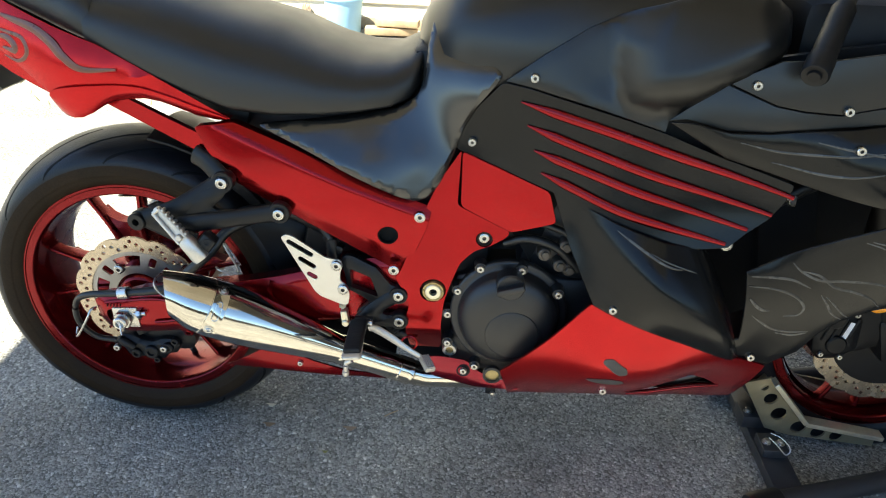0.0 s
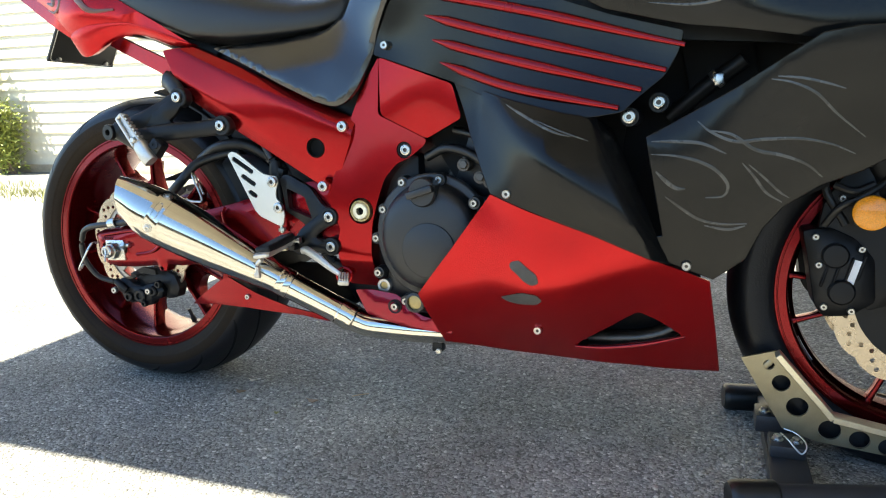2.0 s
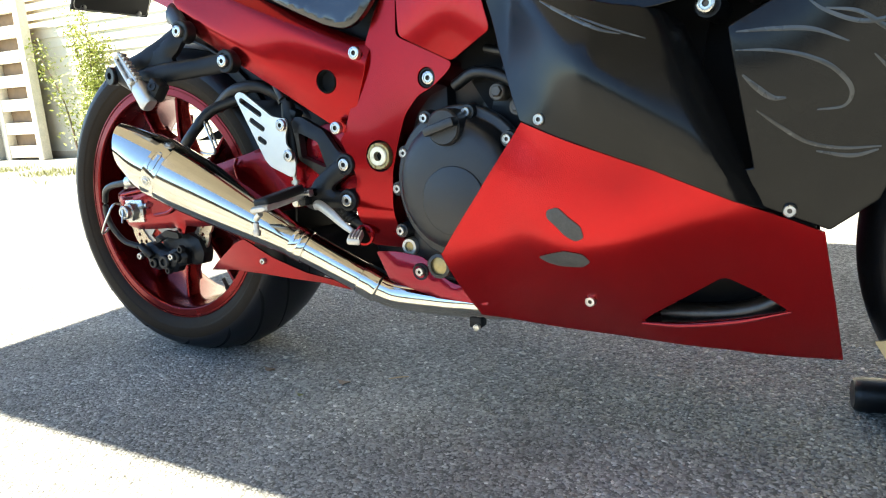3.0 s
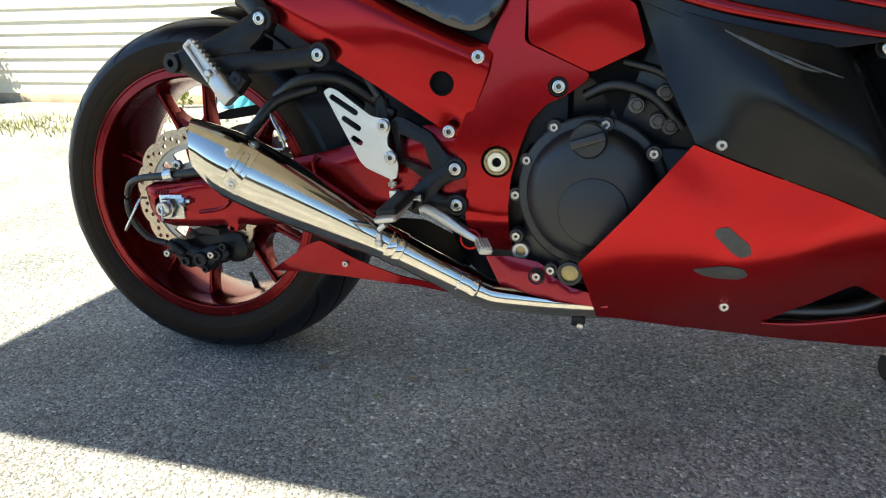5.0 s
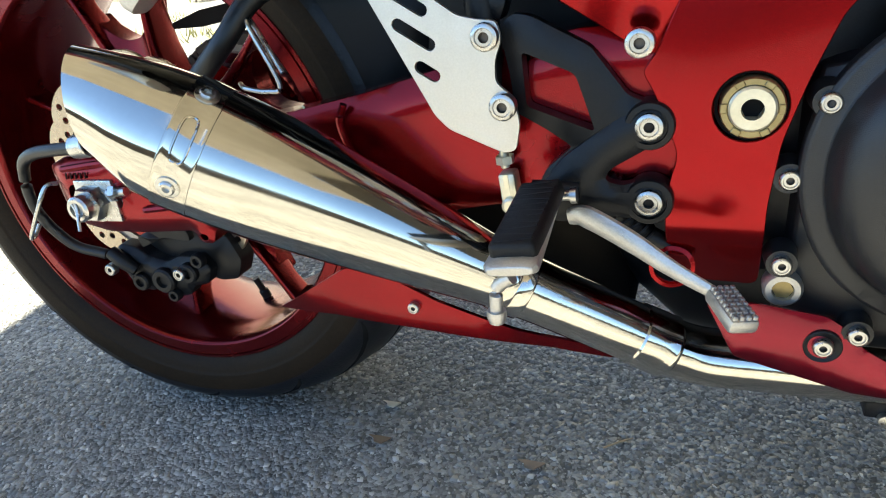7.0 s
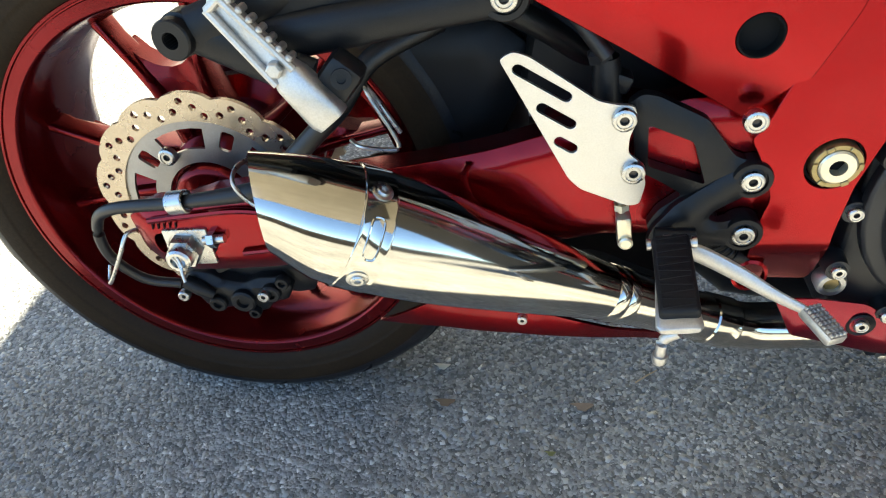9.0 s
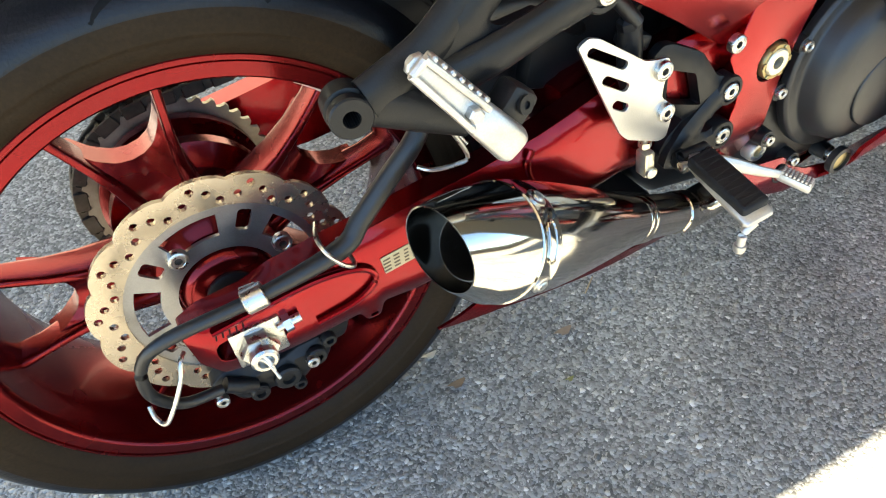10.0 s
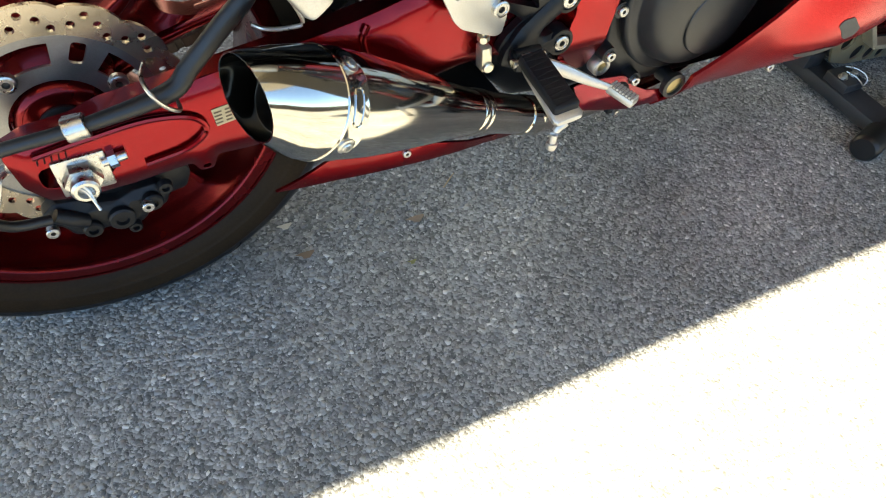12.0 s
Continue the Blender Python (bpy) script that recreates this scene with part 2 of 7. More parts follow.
def panel(bm, outline, fy, thick=0.004, holes=(), step=0.02, corner=0.0, dome=0.0, dome_w=0.02):
    """A sheet whose outline lies in (x, z) and whose outer face lies at y = fy(x, z); it is thick inwards (+y). dome rolls its rim inwards."""
    f = fy if callable(fy) else (lambda x, z: fy)
    loops = [rounded(outline, corner) if corner else list(outline)] + [list(h) for h in holes]
    dense = []
    for lp in loops:
        out = []
        for a, b in zip(lp, lp[1:] + lp[:1]):
            k = max(1, int(math.dist(a, b) / step))
            out += [(a[0] + (b[0] - a[0]) * i / k, a[1] + (b[1] - a[1]) * i / k) for i in range(k)]
        dense.append(out)
    co = [Vector(p) for lp in dense for p in lp]
    edges, s = [], 0
    for lp in dense:
        edges += [(s + i, s + (i + 1) % len(lp)) for i in range(len(lp))]
        s += len(lp)
    rim = np.array([tuple(p) for p in co])
    first = len(dense[0])
    nxt = np.array([tuple(co[e[1]]) for e in edges])
    cur = np.array([tuple(co[e[0]]) for e in edges])

    def gap(x, z, k=None):
        c = cur[:k]
        d = nxt[:k] - c
        t = np.clip((((x, z) - c) * d).sum(1) / np.maximum((d * d).sum(1), 1e-12), 0, 1)
        return np.sqrt((((x, z) - c - d * t[:, None]) ** 2).sum(1)).min()
    x0, z0 = rim.min(0)
    x1, z1 = rim.max(0)
    for i in range(int((x1 - x0) / step) + 1):
        for j in range(int((z1 - z0) / step) + 1):
            x, z = x0 + (i + 0.5 * (j % 2)) * step, z0 + j * step
            if gap(x, z) > step * 0.45:
                co.append(Vector((x, z)))
    vs, es, fs, *_ = delaunay_2d_cdt(co, edges, [], 0, 1e-7)

    def within(lp, x, z):
        odd = False
        for (ax, az), (bx, bz) in zip(lp, lp[1:] + lp[:1]):
            if (az > z) != (bz > z) and x < ax + (bx - ax) * (z - az) / (bz - az):
                odd = not odd
        return odd
    kept = []
    for t in fs:
        x, z = sum(vs[i][0] for i in t) / 3, sum(vs[i][1] for i in t) / 3
        if within(dense[0], x, z) and not any(within(h, x, z) for h in dense[1:]):
            kept.append(t)
    fs = kept
    if dome:
        drop = [dome * max(0.0, 1 - gap(v[0], v[1], first) / dome_w) ** 2 for v in vs]
    else:
        drop = [0.0] * len(vs)
    front = [bm.verts.new((v[0], f(v[0], v[1]) + d, v[1])) for v, d in zip(vs, drop)]
    back = [bm.verts.new((v[0], f(v[0], v[1]) + max(thick, d + 0.001), v[1])) for v, d in zip(vs, drop)]
    count = {}
    for t in fs:
        for a, b in zip(t, t[1:] + t[:1]):
            count[frozenset((a, b))] = count.get(frozenset((a, b)), 0) + 1
    for t in fs:
        bm.faces.new([front[i] for i in t])
        bm.faces.new([back[i] for i in reversed(t)])
        for a, b in zip(t, t[1:] + t[:1]):
            if count[frozenset((a, b))] == 1:
                bm.faces.new((front[b], front[a], back[a], back[b]))
    return bm


def loft(bm, rings, caps=True):
    """Skins a row of rings of equal count."""
    vs = [[bm.verts.new(p) for p in r] for r in rings]
    n = len(vs[0])
    for p, q in zip(vs, vs[1:]):
        for k in range(n):
            bm.faces.new((p[k], p[(k + 1) % n], q[(k + 1) % n], q[k]))
    if caps:
        bm.faces.new(vs[0][::-1])
        bm.faces.new(vs[-1])
    return bm


def oval(x, y, z, w, h, power=2.5, n=40, skew=0.0):
    """A rounded cross-section in the plane x: half-width w, half-height h."""
    out = []
    for i in range(n):
        a = math.tau * i / n
        c, s = math.cos(a), math.sin(a)
        out.append((x + skew * math.copysign(abs(s) ** (2 / power), s) * h, y + math.copysign(abs(c) ** (2 / power), c) * w, z + math.copysign(abs(s) ** (2 / power), s) * h))
    return out


def saddle(x, y, w, zt, zb, share=0.3, power=2.4, n=48):
    """A cushion's cross-section: domed above, nearly flat below."""
    zc = zb + share * (zt - zb)
    out = []
    for i in range(n):
        a = math.tau * i / n
        c, s = math.cos(a), math.sin(a)
        p, h = (power, zt - zc) if s >= 0 else (7.0, zc - zb)
        out.append((x, y + math.copysign(abs(c) ** (2 / p), c) * w, zc + math.copysign(abs(s) ** (2 / p), s) * h))
    return out


def shut(x, w=0.03):
    """A soft ramp that starts at nought."""
    return 0.5 * (x + math.sqrt(x * x + w * w)) - 0.5 * w


def screw_mesh(name, r, h, mat, socket=0.33):
    """A socket-headed screw facing -y."""
    bm = bmesh.new()
    m = axis((0, 0, 0), (0, -1, 0))
    s = r * socket
    lathe(bm, [(r, -0.002), (r, h * 0.62), (r * 0.95, h * 0.84), (r * 0.80, h), (r * 0.66, h), (r * 0.60, h * 0.86), (s * 1.15, h * 0.86), (s * 1.1, h * 0.80)], m, 20)
    first = len(bm.faces)
    lathe(bm, [(s * 1.26, h * 0.865), (s * 1.18, h * 0.78), (s * 1.12, h * 0.3), (0, h * 0.3)], m, 6)
    # darker metal paints the shade inside the hex socket
    for f in list(bm.faces)[first:]:
        f.material_index = 1
    ob = finish(name, bm, mat, mats=(CHAIN_STEEL,))
    me = ob.data
    bpy.data.objects.remove(ob)
    return me


def place(me, name, parent, loc=(0, 0, 0), matrix=None):
    """One more object on a shared mesh."""
    ob = new(name, me)
    ob.parent = parent
    ob.matrix_basis = matrix if matrix is not None else Matrix.Translation(loc)
    return ob


def screws(me, places, parent, name="bolt"):
    for p in places:
        place(me, name, parent, p)

# ---- the motorcycle ----
bike = tagged(new("motorcycle"), "red and black sport motorcycle with polished exhaust, parked on asphalt", "motorcycle")
bike.rotation_euler.x = radians(-2.3)

BOLT_L = screw_mesh("bolt", 0.0095, 0.006, ZINC)
BOLT_M = screw_mesh("bolt", 0.0068, 0.0055, ZINC)
BOLT_S = screw_mesh("bolt", 0.0052, 0.004, ZINC)


# -- rear wheel --
def wheel(name, centre, rim_half, rim_r, label):
    """A cast rim turning about y; local origin at its middle."""
    m = axis((0, 0, 0), (0, -1, 0))
    h = rim_half
    bm = bmesh.new()
    prof = [(rim_r, h - 0.0022), (rim_r - 0.001, h - 0.0012), (rim_r - 0.0036, h - 0.0010), (rim_r - 0.0044, h - 0.0030), (rim_r - 0.0056, h - 0.0030), (rim_r - 0.0064, h - 0.0013),
            (rim_r - 0.0178, h - 0.0005), (rim_r - 0.0194, h - 0.0016), (rim_r - 0.0212, h - 0.0060), (rim_r - 0.0225, h - 0.013), (rim_r - 0.0245, h - 0.030), (rim_r - 0.0265, h - 0.0385), (rim_r - 0.030, h * 0.45), (rim_r - 0.032, 0.0),
            (rim_r - 0.028, -h * 0.5), (rim_r - 0.016, -h + 0.012), (rim_r - 0.010, -h + 0.006), (rim_r - 0.007, -h), (rim_r, -h),
            (rim_r - 0.002, -h + 0.008), (rim_r - 0.012, -h + 0.02), (rim_r - 0.022, -h * 0.4), (rim_r - 0.024, 0), (rim_r - 0.02, h * 0.5), (rim_r - 0.012, h - 0.02), (rim_r - 0.003, h - 0.008)]
    lathe(bm, prof, m, 128, closed=True)
    rim = part(name, bm, RED_WHEEL, bike, label)
    rim.location = centre
    return rim


rear = wheel("rear_wheel", (AXLE_X, WHEEL_Y, AXLE), 0.088, 0.2295, "deep red cast motorcycle wheel with five split spokes")

bm = bmesh.new()
half = [(0.2275, 0.0835), (0.2300, 0.0865), (0.2365, 0.0905), (0.2440, 0.0935), (0.2470, 0.0938), (0.2478, 0.0946), (0.2500, 0.0950), (0.2600, 0.0957), (0.2680, 0.0950)]
tread = [(0.2745, 0.0938), (0.2800, 0.0905), (0.2860, 0.0850), (0.2935, 0.0730), (0.3010, 0.0560), (0.3065, 0.0370), (0.3105, 0.0180), (0.3120, 0.0)]
full = half + tread + [(r, -a) for r, a in tread[-2::-1]] + [(r, -a) for r, a in half[::-1]] + [(0.222, -0.078), (0.222, 0.078)]
lathe(bm, full, axis((0, 0, 0), (0, -1, 0)), 160, closed=True)
bm.faces.ensure_lookup_table()
for f in bm.faces:
    c = f.calc_center_median()
    f.material_index = 1 if math.hypot(c.x, c.z) < 0.2700 and abs(c.y) > 0.08 else 0
LEAN = radians(-2.3)
for v in bm.verts:  # the tyre bears flat on the ground
    floor_z = 0.0008 / math.cos(LEAN) - (v.co.y + WHEEL_Y) * math.tan(LEAN) - AXLE
    if v.co.z < floor_z:
        v.co.z = floor_z
tyre = part("tyre", bm, RUBBER, rear, "worn black sport tyre with shallow tread grooves", 50, mats=(RUBBER_SIDE,))


def groove_mesh(sweep, w0, w1):
    """A narrow near-black ribbon that paints a groove's shade; it sweeps over the tread by an angle, from width w0
    towards the crown at w1.
    """
    prof = [p for p in half + tread if p[0] > 0.255]
    wide, radius = [p[1] for p in prof][::-1], [p[0] for p in prof][::-1]
    bm = bmesh.new()

    def spot(t, lift=0.0):
        w = w0 + (w1 - w0) * t
        a = sweep * t
        r = float(np.interp(w, wide, radius)) + lift
        return Vector((r * math.cos(a), -w, r * math.sin(a)))
    rows_ = []
    for i in range(29):
        t = i / 28
        p = spot(t)
        tangent = (spot(min(1.0, t + 0.02)) - spot(max(0.0, t - 0.02))).normalized()
        e = 0.002
        w = w0 + (w1 - w0) * t
        dr = (float(np.interp(w + e, wide, radius)) - float(np.interp(w - e, wide, radius))) / (2 * e)
        a = sweep * t
        normal = Vector((math.cos(a), dr, math.sin(a))).normalized()
        side = tangent.cross(normal).normalized()
        h = 0.0030 * min(1.0, 0.45 + 8 * t) * (1 - 0.55 * t)
        rows_.append([bm.verts.new(p + side * u * h + normal * d) for u, d in ((-1, -0.002), (-1, 0.0003), (0, 0.0006), (1, 0.0003), (1, -0.002))])
    for p, q in zip(rows_, rows_[1:]):
        for k in range(4):
            bm.faces.new((p[k], p[k + 1], q[k + 1], q[k]))
    ob = finish("tread_groove", bm, DARK)
    me = ob.data
    bpy.data.objects.remove(ob)
    return me


GROOVE = groove_mesh(-0.80, 0.0942, 0.010)
for k in range(14):
    place(GROOVE, "tread_groove", rear, matrix=Matrix.Rotation(-(radians(121) + math.tau * k / 14), 4, "Y"))


def spoke_mesh(wide, face, deep):
    """One split spoke pointing along +x: a broad web at the hub that parts into two deep blades towards the rim."""
    bm = bmesh.new()
    for side in (-1, 1):
        rings = []
        for r, off, w, d in ((0.045, 0.022, 0.0120, 1.10), (0.085, 0.0235, 0.0085, 1.0), (0.115, 0.028, 0.0062, 0.86), (0.145, 0.0355, 0.0050, 0.72), (0.175, 0.0445, 0.0048, 0.62), (0.196, 0.0510, 0.0058, 0.66), (0.206, 0.0545, 0.0095, 0.80)):
            ring = []
            for k in range(20):
                a = math.tau * k / 20
                c, q = math.cos(a), math.sin(a)
                ring.append((r + 0.25 * w * side * math.copysign(abs(c) ** 0.5, c), face + deep * d * (0.5 + 0.5 * math.copysign(abs(q) ** 0.4, q)), side * off * wide + math.copysign(abs(c) ** 0.5, c) * w))
            rings.append(ring)
        loft(bm, rings)
    web = [(0.040, 0.028), (0.085, 0.025), (0.115, 0.029), (0.145, 0.036), (0.166, 0.0415), (0.150, 0.030), (0.136, 0.018), (0.130, 0.006)]
    line = [tuple(p)[:2] for p in glide([(x, z * wide, 0) for x, z in web], 3)]
    panel(bm, line + [(x, -z) for x, z in line[::-1]], lambda x, z: face + 0.012 + 0.15 * max(0.0, x - 0.085) - 0.010 * min(1.0, abs(z) / 0.03) ** 2, deep * 0.55, (), 0.007)
    ob = finish("spoke", bm, RED_WHEEL, None, "", 40)
    me = ob.data
    bpy.data.objects.remove(ob)
    return me


SPOKE = spoke_mesh(1.0, -0.044, 0.050)
for k in range(5):
    place(SPOKE, "spoke", rear, matrix=Matrix.Rotation(-radians(32 + 72 * k), 4, "Y"))
bm = bmesh.new()
lathe(bm, [(0.016, 0.094), (0.036, 0.094), (0.042, 0.090), (0.046, 0.080), (0.047, 0.06), (0.060, 0.05), (0.064, 0.03), (0.064, -0.03), (0.075, -0.04), (0.085, -0.045), (0.085, -0.06), (0.016, -0.06)], axis((0, 0, 0), (0, -1, 0)), 48, closed=True)
part("hub", bm, RED_WHEEL, rear)
bm = bmesh.new()
lathe(bm, [(0.010, 0.099), (0.021, 0.099), (0.024, 0.097), (0.024, 0.088), (0.010, 0.088)], axis((0, 0, 0), (0, -1, 0)), 40, closed=True)
part("bearing_seal", bm, BLACK_PLASTIC, rear)


def petal(r, n, amp, segs):
    out = []
    for i in range(segs):
        a = math.tau * i / segs
        out.append(((r + amp * math.copysign(abs(math.sin(n * a / 2)) ** 0.6, 1) - amp) * math.cos(a), (r + amp * abs(math.sin(n * a / 2)) ** 0.6 - amp) * math.sin(a)))
    return out


def brake_disc(name, parent, y, r, inner, petals, mat, thick=0.005):
    bm = bmesh.new()
    holes = [ring_of((0, 0), inner, 60)]
    for k in range(petals):
        for da, share in ((0.06, 0.22), (0.16, 0.50), (0.27, 0.72), (0.36, 0.36)):
            a, rr = math.tau * k / petals + da * 14 / petals, inner + (r - inner) * share
            holes.append(ring_of((rr * math.cos(a), rr * math.sin(a)), 0.0039, 10))
    panel(bm, petal(r + 0.001, petals, 0.0055, petals * 8), y, thick, holes, 0.03)
    return part(name, bm, mat, parent, "wave-edged drilled steel brake disc")


disc = brake_disc("brake_disc", rear, -0.0910, 0.125, 0.0955, 14, DISC_STEEL)
bm = bmesh.new()
slots = []
for k in range(5):
    a0 = radians(12 + 72 * k)
    slots.append([((0.0865 if i < 6 else 0.0635) * math.cos(a0 + (i if i < 6 else 11 - i) * 0.13), (0.0865 if i < 6 else 0.0635) * math.sin(a0 + (i if i < 6 else 11 - i) * 0.13)) for i in range(12)])
    for d in (-0.28, 0.93):
        a = a0 + d
        e, n = Vector((math.cos(a), math.sin(a))), Vector((-math.sin(a), math.cos(a)))
        slots.append(rounded([tuple(e * r_ + n * w_) for r_, w_ in ((0.066, -0.0050), (0.088, -0.0050), (0.088, 0.0050), (0.066, 0.0050))], 0.0045, 3))
panel(bm, ring_of((0, 0), 0.0965, 72), -0.0885, 0.004, [ring_of((0, 0), 0.048, 48), *slots], 0.03)
carrier = part("disc_carrier", bm, CARRIER, rear, "slotted grey alloy disc carrier")
for k in range(4):
    a = radians(31 + 90 * k)
    place(BOLT_L, "bolt", rear, (0.066 * math.cos(a), -0.0905, 0.066 * math.sin(a)))

# sprocket carrier, sprocket and chain on the far side
bm = bmesh.new()
bells = []
for k in range(5):
    a = radians(164 + 72 * k)
    e, n = Vector((math.cos(a), math.sin(a))), Vector((-math.sin(a), math.cos(a)))
    bells.append(rounded([tuple(e * r_ + n * w_) for r_, w_ in ((0.048, 0.0), (0.063, -0.012), (0.078, 0.0), (0.063, 0.012))], 0.004, 2))
panel(bm, ring_of((0, 0), 0.090, 60), lambda x, z: 0.058 + 0.030 * max(0.0, (math.hypot(x, z) - 0.045) / 0.045) ** 2, 0.012, [ring_of((0, 0), 0.030, 30), *bells], 0.012)
lathe(bm, [(0.030, -0.030), (0.044, -0.034), (0.046, -0.062), (0.030, -0.066)], axis((0, 0, 0), (0, -1, 0)), 40, closed=True)
part("sprocket_carrier", bm, RED_WHEEL, rear)
bm = bmesh.new()
teeth = []
for i in range(41 * 4):
    a = math.tau * i / (41 * 4)
    r = (0.098, 0.1035, 0.1045, 0.0995)[i % 4]
    teeth.append((r * math.cos(a), r * math.sin(a)))
cut = []
for k in range(5):
    a0 = math.tau * k / 5
    cut.append([((0.086 if i < 5 else 0.070) * math.cos(a0 + (i if i < 5 else 9 - i) * 0.19), (0.086 if i < 5 else 0.070) * math.sin(a0 + (i if i < 5 else 9 - i) * 0.19)) for i in range(10)])
panel(bm, teeth, 0.106, 0.006, [ring_of((0, 0), 0.05, 30), *cut], 0.04)
part("sprocket", bm, SPROCKET, rear, "worn steel rear sprocket with cut-outs")

# chain: outer plates along a loop round the sprocket
loop = []
for i in range(40):
    a = radians(82 + 196 * i / 39)
    loop.append((0.104 * math.cos(a), AXLE + 0.104 * math.sin(a)))
loop = [(0.56, 0.462), *loop, (0.56, 0.352)]
dist, chain_pts = 0.0, []
for (ax, az), (bx, bz) in zip(loop, loop[1:]):
    seg = math.hypot(bx - ax, bz - az)
    while dist <= seg:
        t = dist / seg
        chain_pts.append((ax + (bx - ax) * t, az + (bz - az) * t))
        dist += 0.0159
    dist -= seg
bm = bmesh.new()
for (ax, az), (bx, bz) in zip(chain_pts, chain_pts[1:]):
    i = chain_pts.index((ax, az))
    ang = math.atan2(bz - az, bx - ax)
    for side in (-1, 1):
        mm = Matrix.Translation(((ax + bx) / 2, YC + 0.109 + side * (0.0075 if i % 2 else 0.0105), (az + bz) / 2)) @ Matrix.Rotation(-ang, 4, "Y")
        rbox(bm, (0.0235, 0.0028, 0.015), mm, 0.0012, 1)
    lathe(bm, [(0.0045, -0.012), (0.0045, 0.012)], axis((ax, YC + 0.109, az), (0, 1, 0)), 8)
part("chain", bm, CHAIN_STEEL, bike, "dark oily drive chain")

# -- rear brake caliper --
bm = bmesh.new()
panel(bm, [(-0.048, 0.226), (-0.034, 0.238), (-0.014, 0.236), (0.000, 0.226), (0.024, 0.222), (0.040, 0.230), (0.066, 0.232), (0.078, 0.218), (0.070, 0.200), (0.052, 0.196), (0.044, 0.184), (0.024, 0.180), (0.006, 0.188), (-0.008, 0.184), (-0.026, 0.188), (-0.034, 0.204), (-0.050, 0.212)], -0.044, 0.024, (), 0.008, 0.004, 0.007, 0.008)
cal = part("rear_caliper", bm, BLACK_METAL, bike, "black cast rear brake caliper", bevel=0.0012)
bm = bmesh.new()
panel(bm, [(-0.006, 0.252), (0.030, 0.262), (0.064, 0.258), (0.092, 0.248), (0.104, 0.222), (0.096, 0.200), (0.074, 0.196), (0.040, 0.206), (0.006, 0.216), (-0.010, 0.232)], -0.026, 0.03, (), 0.012, 0.005, 0.006, 0.010)
part("caliper_body", bm, BLACK_METAL, cal, bevel=0.0012)
bm = bmesh.new()
panel(bm, [(-0.004, 0.250), (0.030, 0.266), (0.062, 0.262), (0.064, 0.250), (0.030, 0.252), (0.0, 0.238)], -0.046, 0.012, (), 0.012, 0.004, 0.004, 0.006)
part("pad_cover", bm, BLACK_METAL, cal, bevel=0.001)
for c, r in (((-0.008, 0.200), 0.010), ((0.022, 0.204), 0.014), ((0.056, 0.216), 0.011), ((0.032, 0.188), 0.007), ((0.072, 0.232), 0.008)):
    bm = bmesh.new()
    lathe(bm, [(r, 0), (r, 0.006), (r * 0.85, 0.008), (r * 0.5, 0.008), (r * 0.42, 0.004), (0, 0.004)], axis((c[0], -0.043, c[1]), (0, -1, 0)), 20)
    part("piston_boss", bm, BLACK_METAL, cal)
bm = bmesh.new()
tube(bm, [(-0.036, -0.050, 0.234), (-0.022, -0.050, 0.224), (-0.010, -0.048, 0.214)], [0.0075, 0.0085, 0.007], 12, 4)
part("banjo_fitting", bm, BLACK_METAL, cal)
screws(BOLT_M, [(-0.044, -0.047, 0.212), (0.050, -0.051, 0.217)], cal)
bm = bmesh.new()
tube(bm, [(-0.040, -0.052, 0.232), (-0.075, -0.060, 0.245), (-0.094, -0.072, 0.285), (-0.088, -0.078, 0.328), (-0.060, -0.086, 0.352), (0.014, -0.092, 0.364), (0.093, -0.088, 0.376), (0.118, -0.083, 0.395), (0.150, -0.080, 0.425), (0.178, -0.078, 0.452), (0.205, -0.060, 0.485), (0.260, -0.03, 0.505)], [0.0055] * 4 + [0.0062] * 2 + [0.0092] * 6, 14, 6)
part("brake_hose", bm, HOSE, bike, "black rubber rear brake hose")
bm = bmesh.new()
d = Vector((0.075, -0.005, 0.013))
lathe(bm, [(0.0102, -0.0095), (0.0112, -0.0085), (0.0112, 0.0085), (0.0102, 0.0095), (0.0085, 0.0095), (0.0085, -0.0095)], axis((0.014, -0.092, 0.3645), d), 24, closed=True)
rbox(bm, (0.014, 0.004, 0.012), pose(0.012, -0.078, 0.362, 0, 0, 0), 0.001)
part("hose_clamp", bm, ZINC, bike, "bright metal hose clamp")
for pts in ([(-0.055, -0.072, 0.318), (-0.060, -0.082, 0.318), (-0.068, -0.090, 0.300), (-0.089, -0.092, 0.266), (-0.098, -0.080, 0.262), (-0.100, -0.070, 0.270)],
            [(0.098, -0.068, 0.372), (0.100, -0.100, 0.366), (0.088, -0.106, 0.376), (0.078, -0.104, 0.392), (0.076, -0.088, 0.398), (0.082, -0.070, 0.398)],
            [(0.196, -0.060, 0.472), (0.202, -0.076, 0.462), (0.224, -0.080, 0.418), (0.212, -0.080, 0.412), (0.190, -0.078, 0.414), (0.180, -0.070, 0.416)],
            [(0.188, -0.060, 0.474), (0.205, -0.070, 0.458), (0.226, -0.076, 0.426)]):
    bm = bmesh.new()
    tube(bm, pts, 0.0021, 8, 6)
    part("hose_guide", bm, ZINC, bike, "bent wire hose guide")

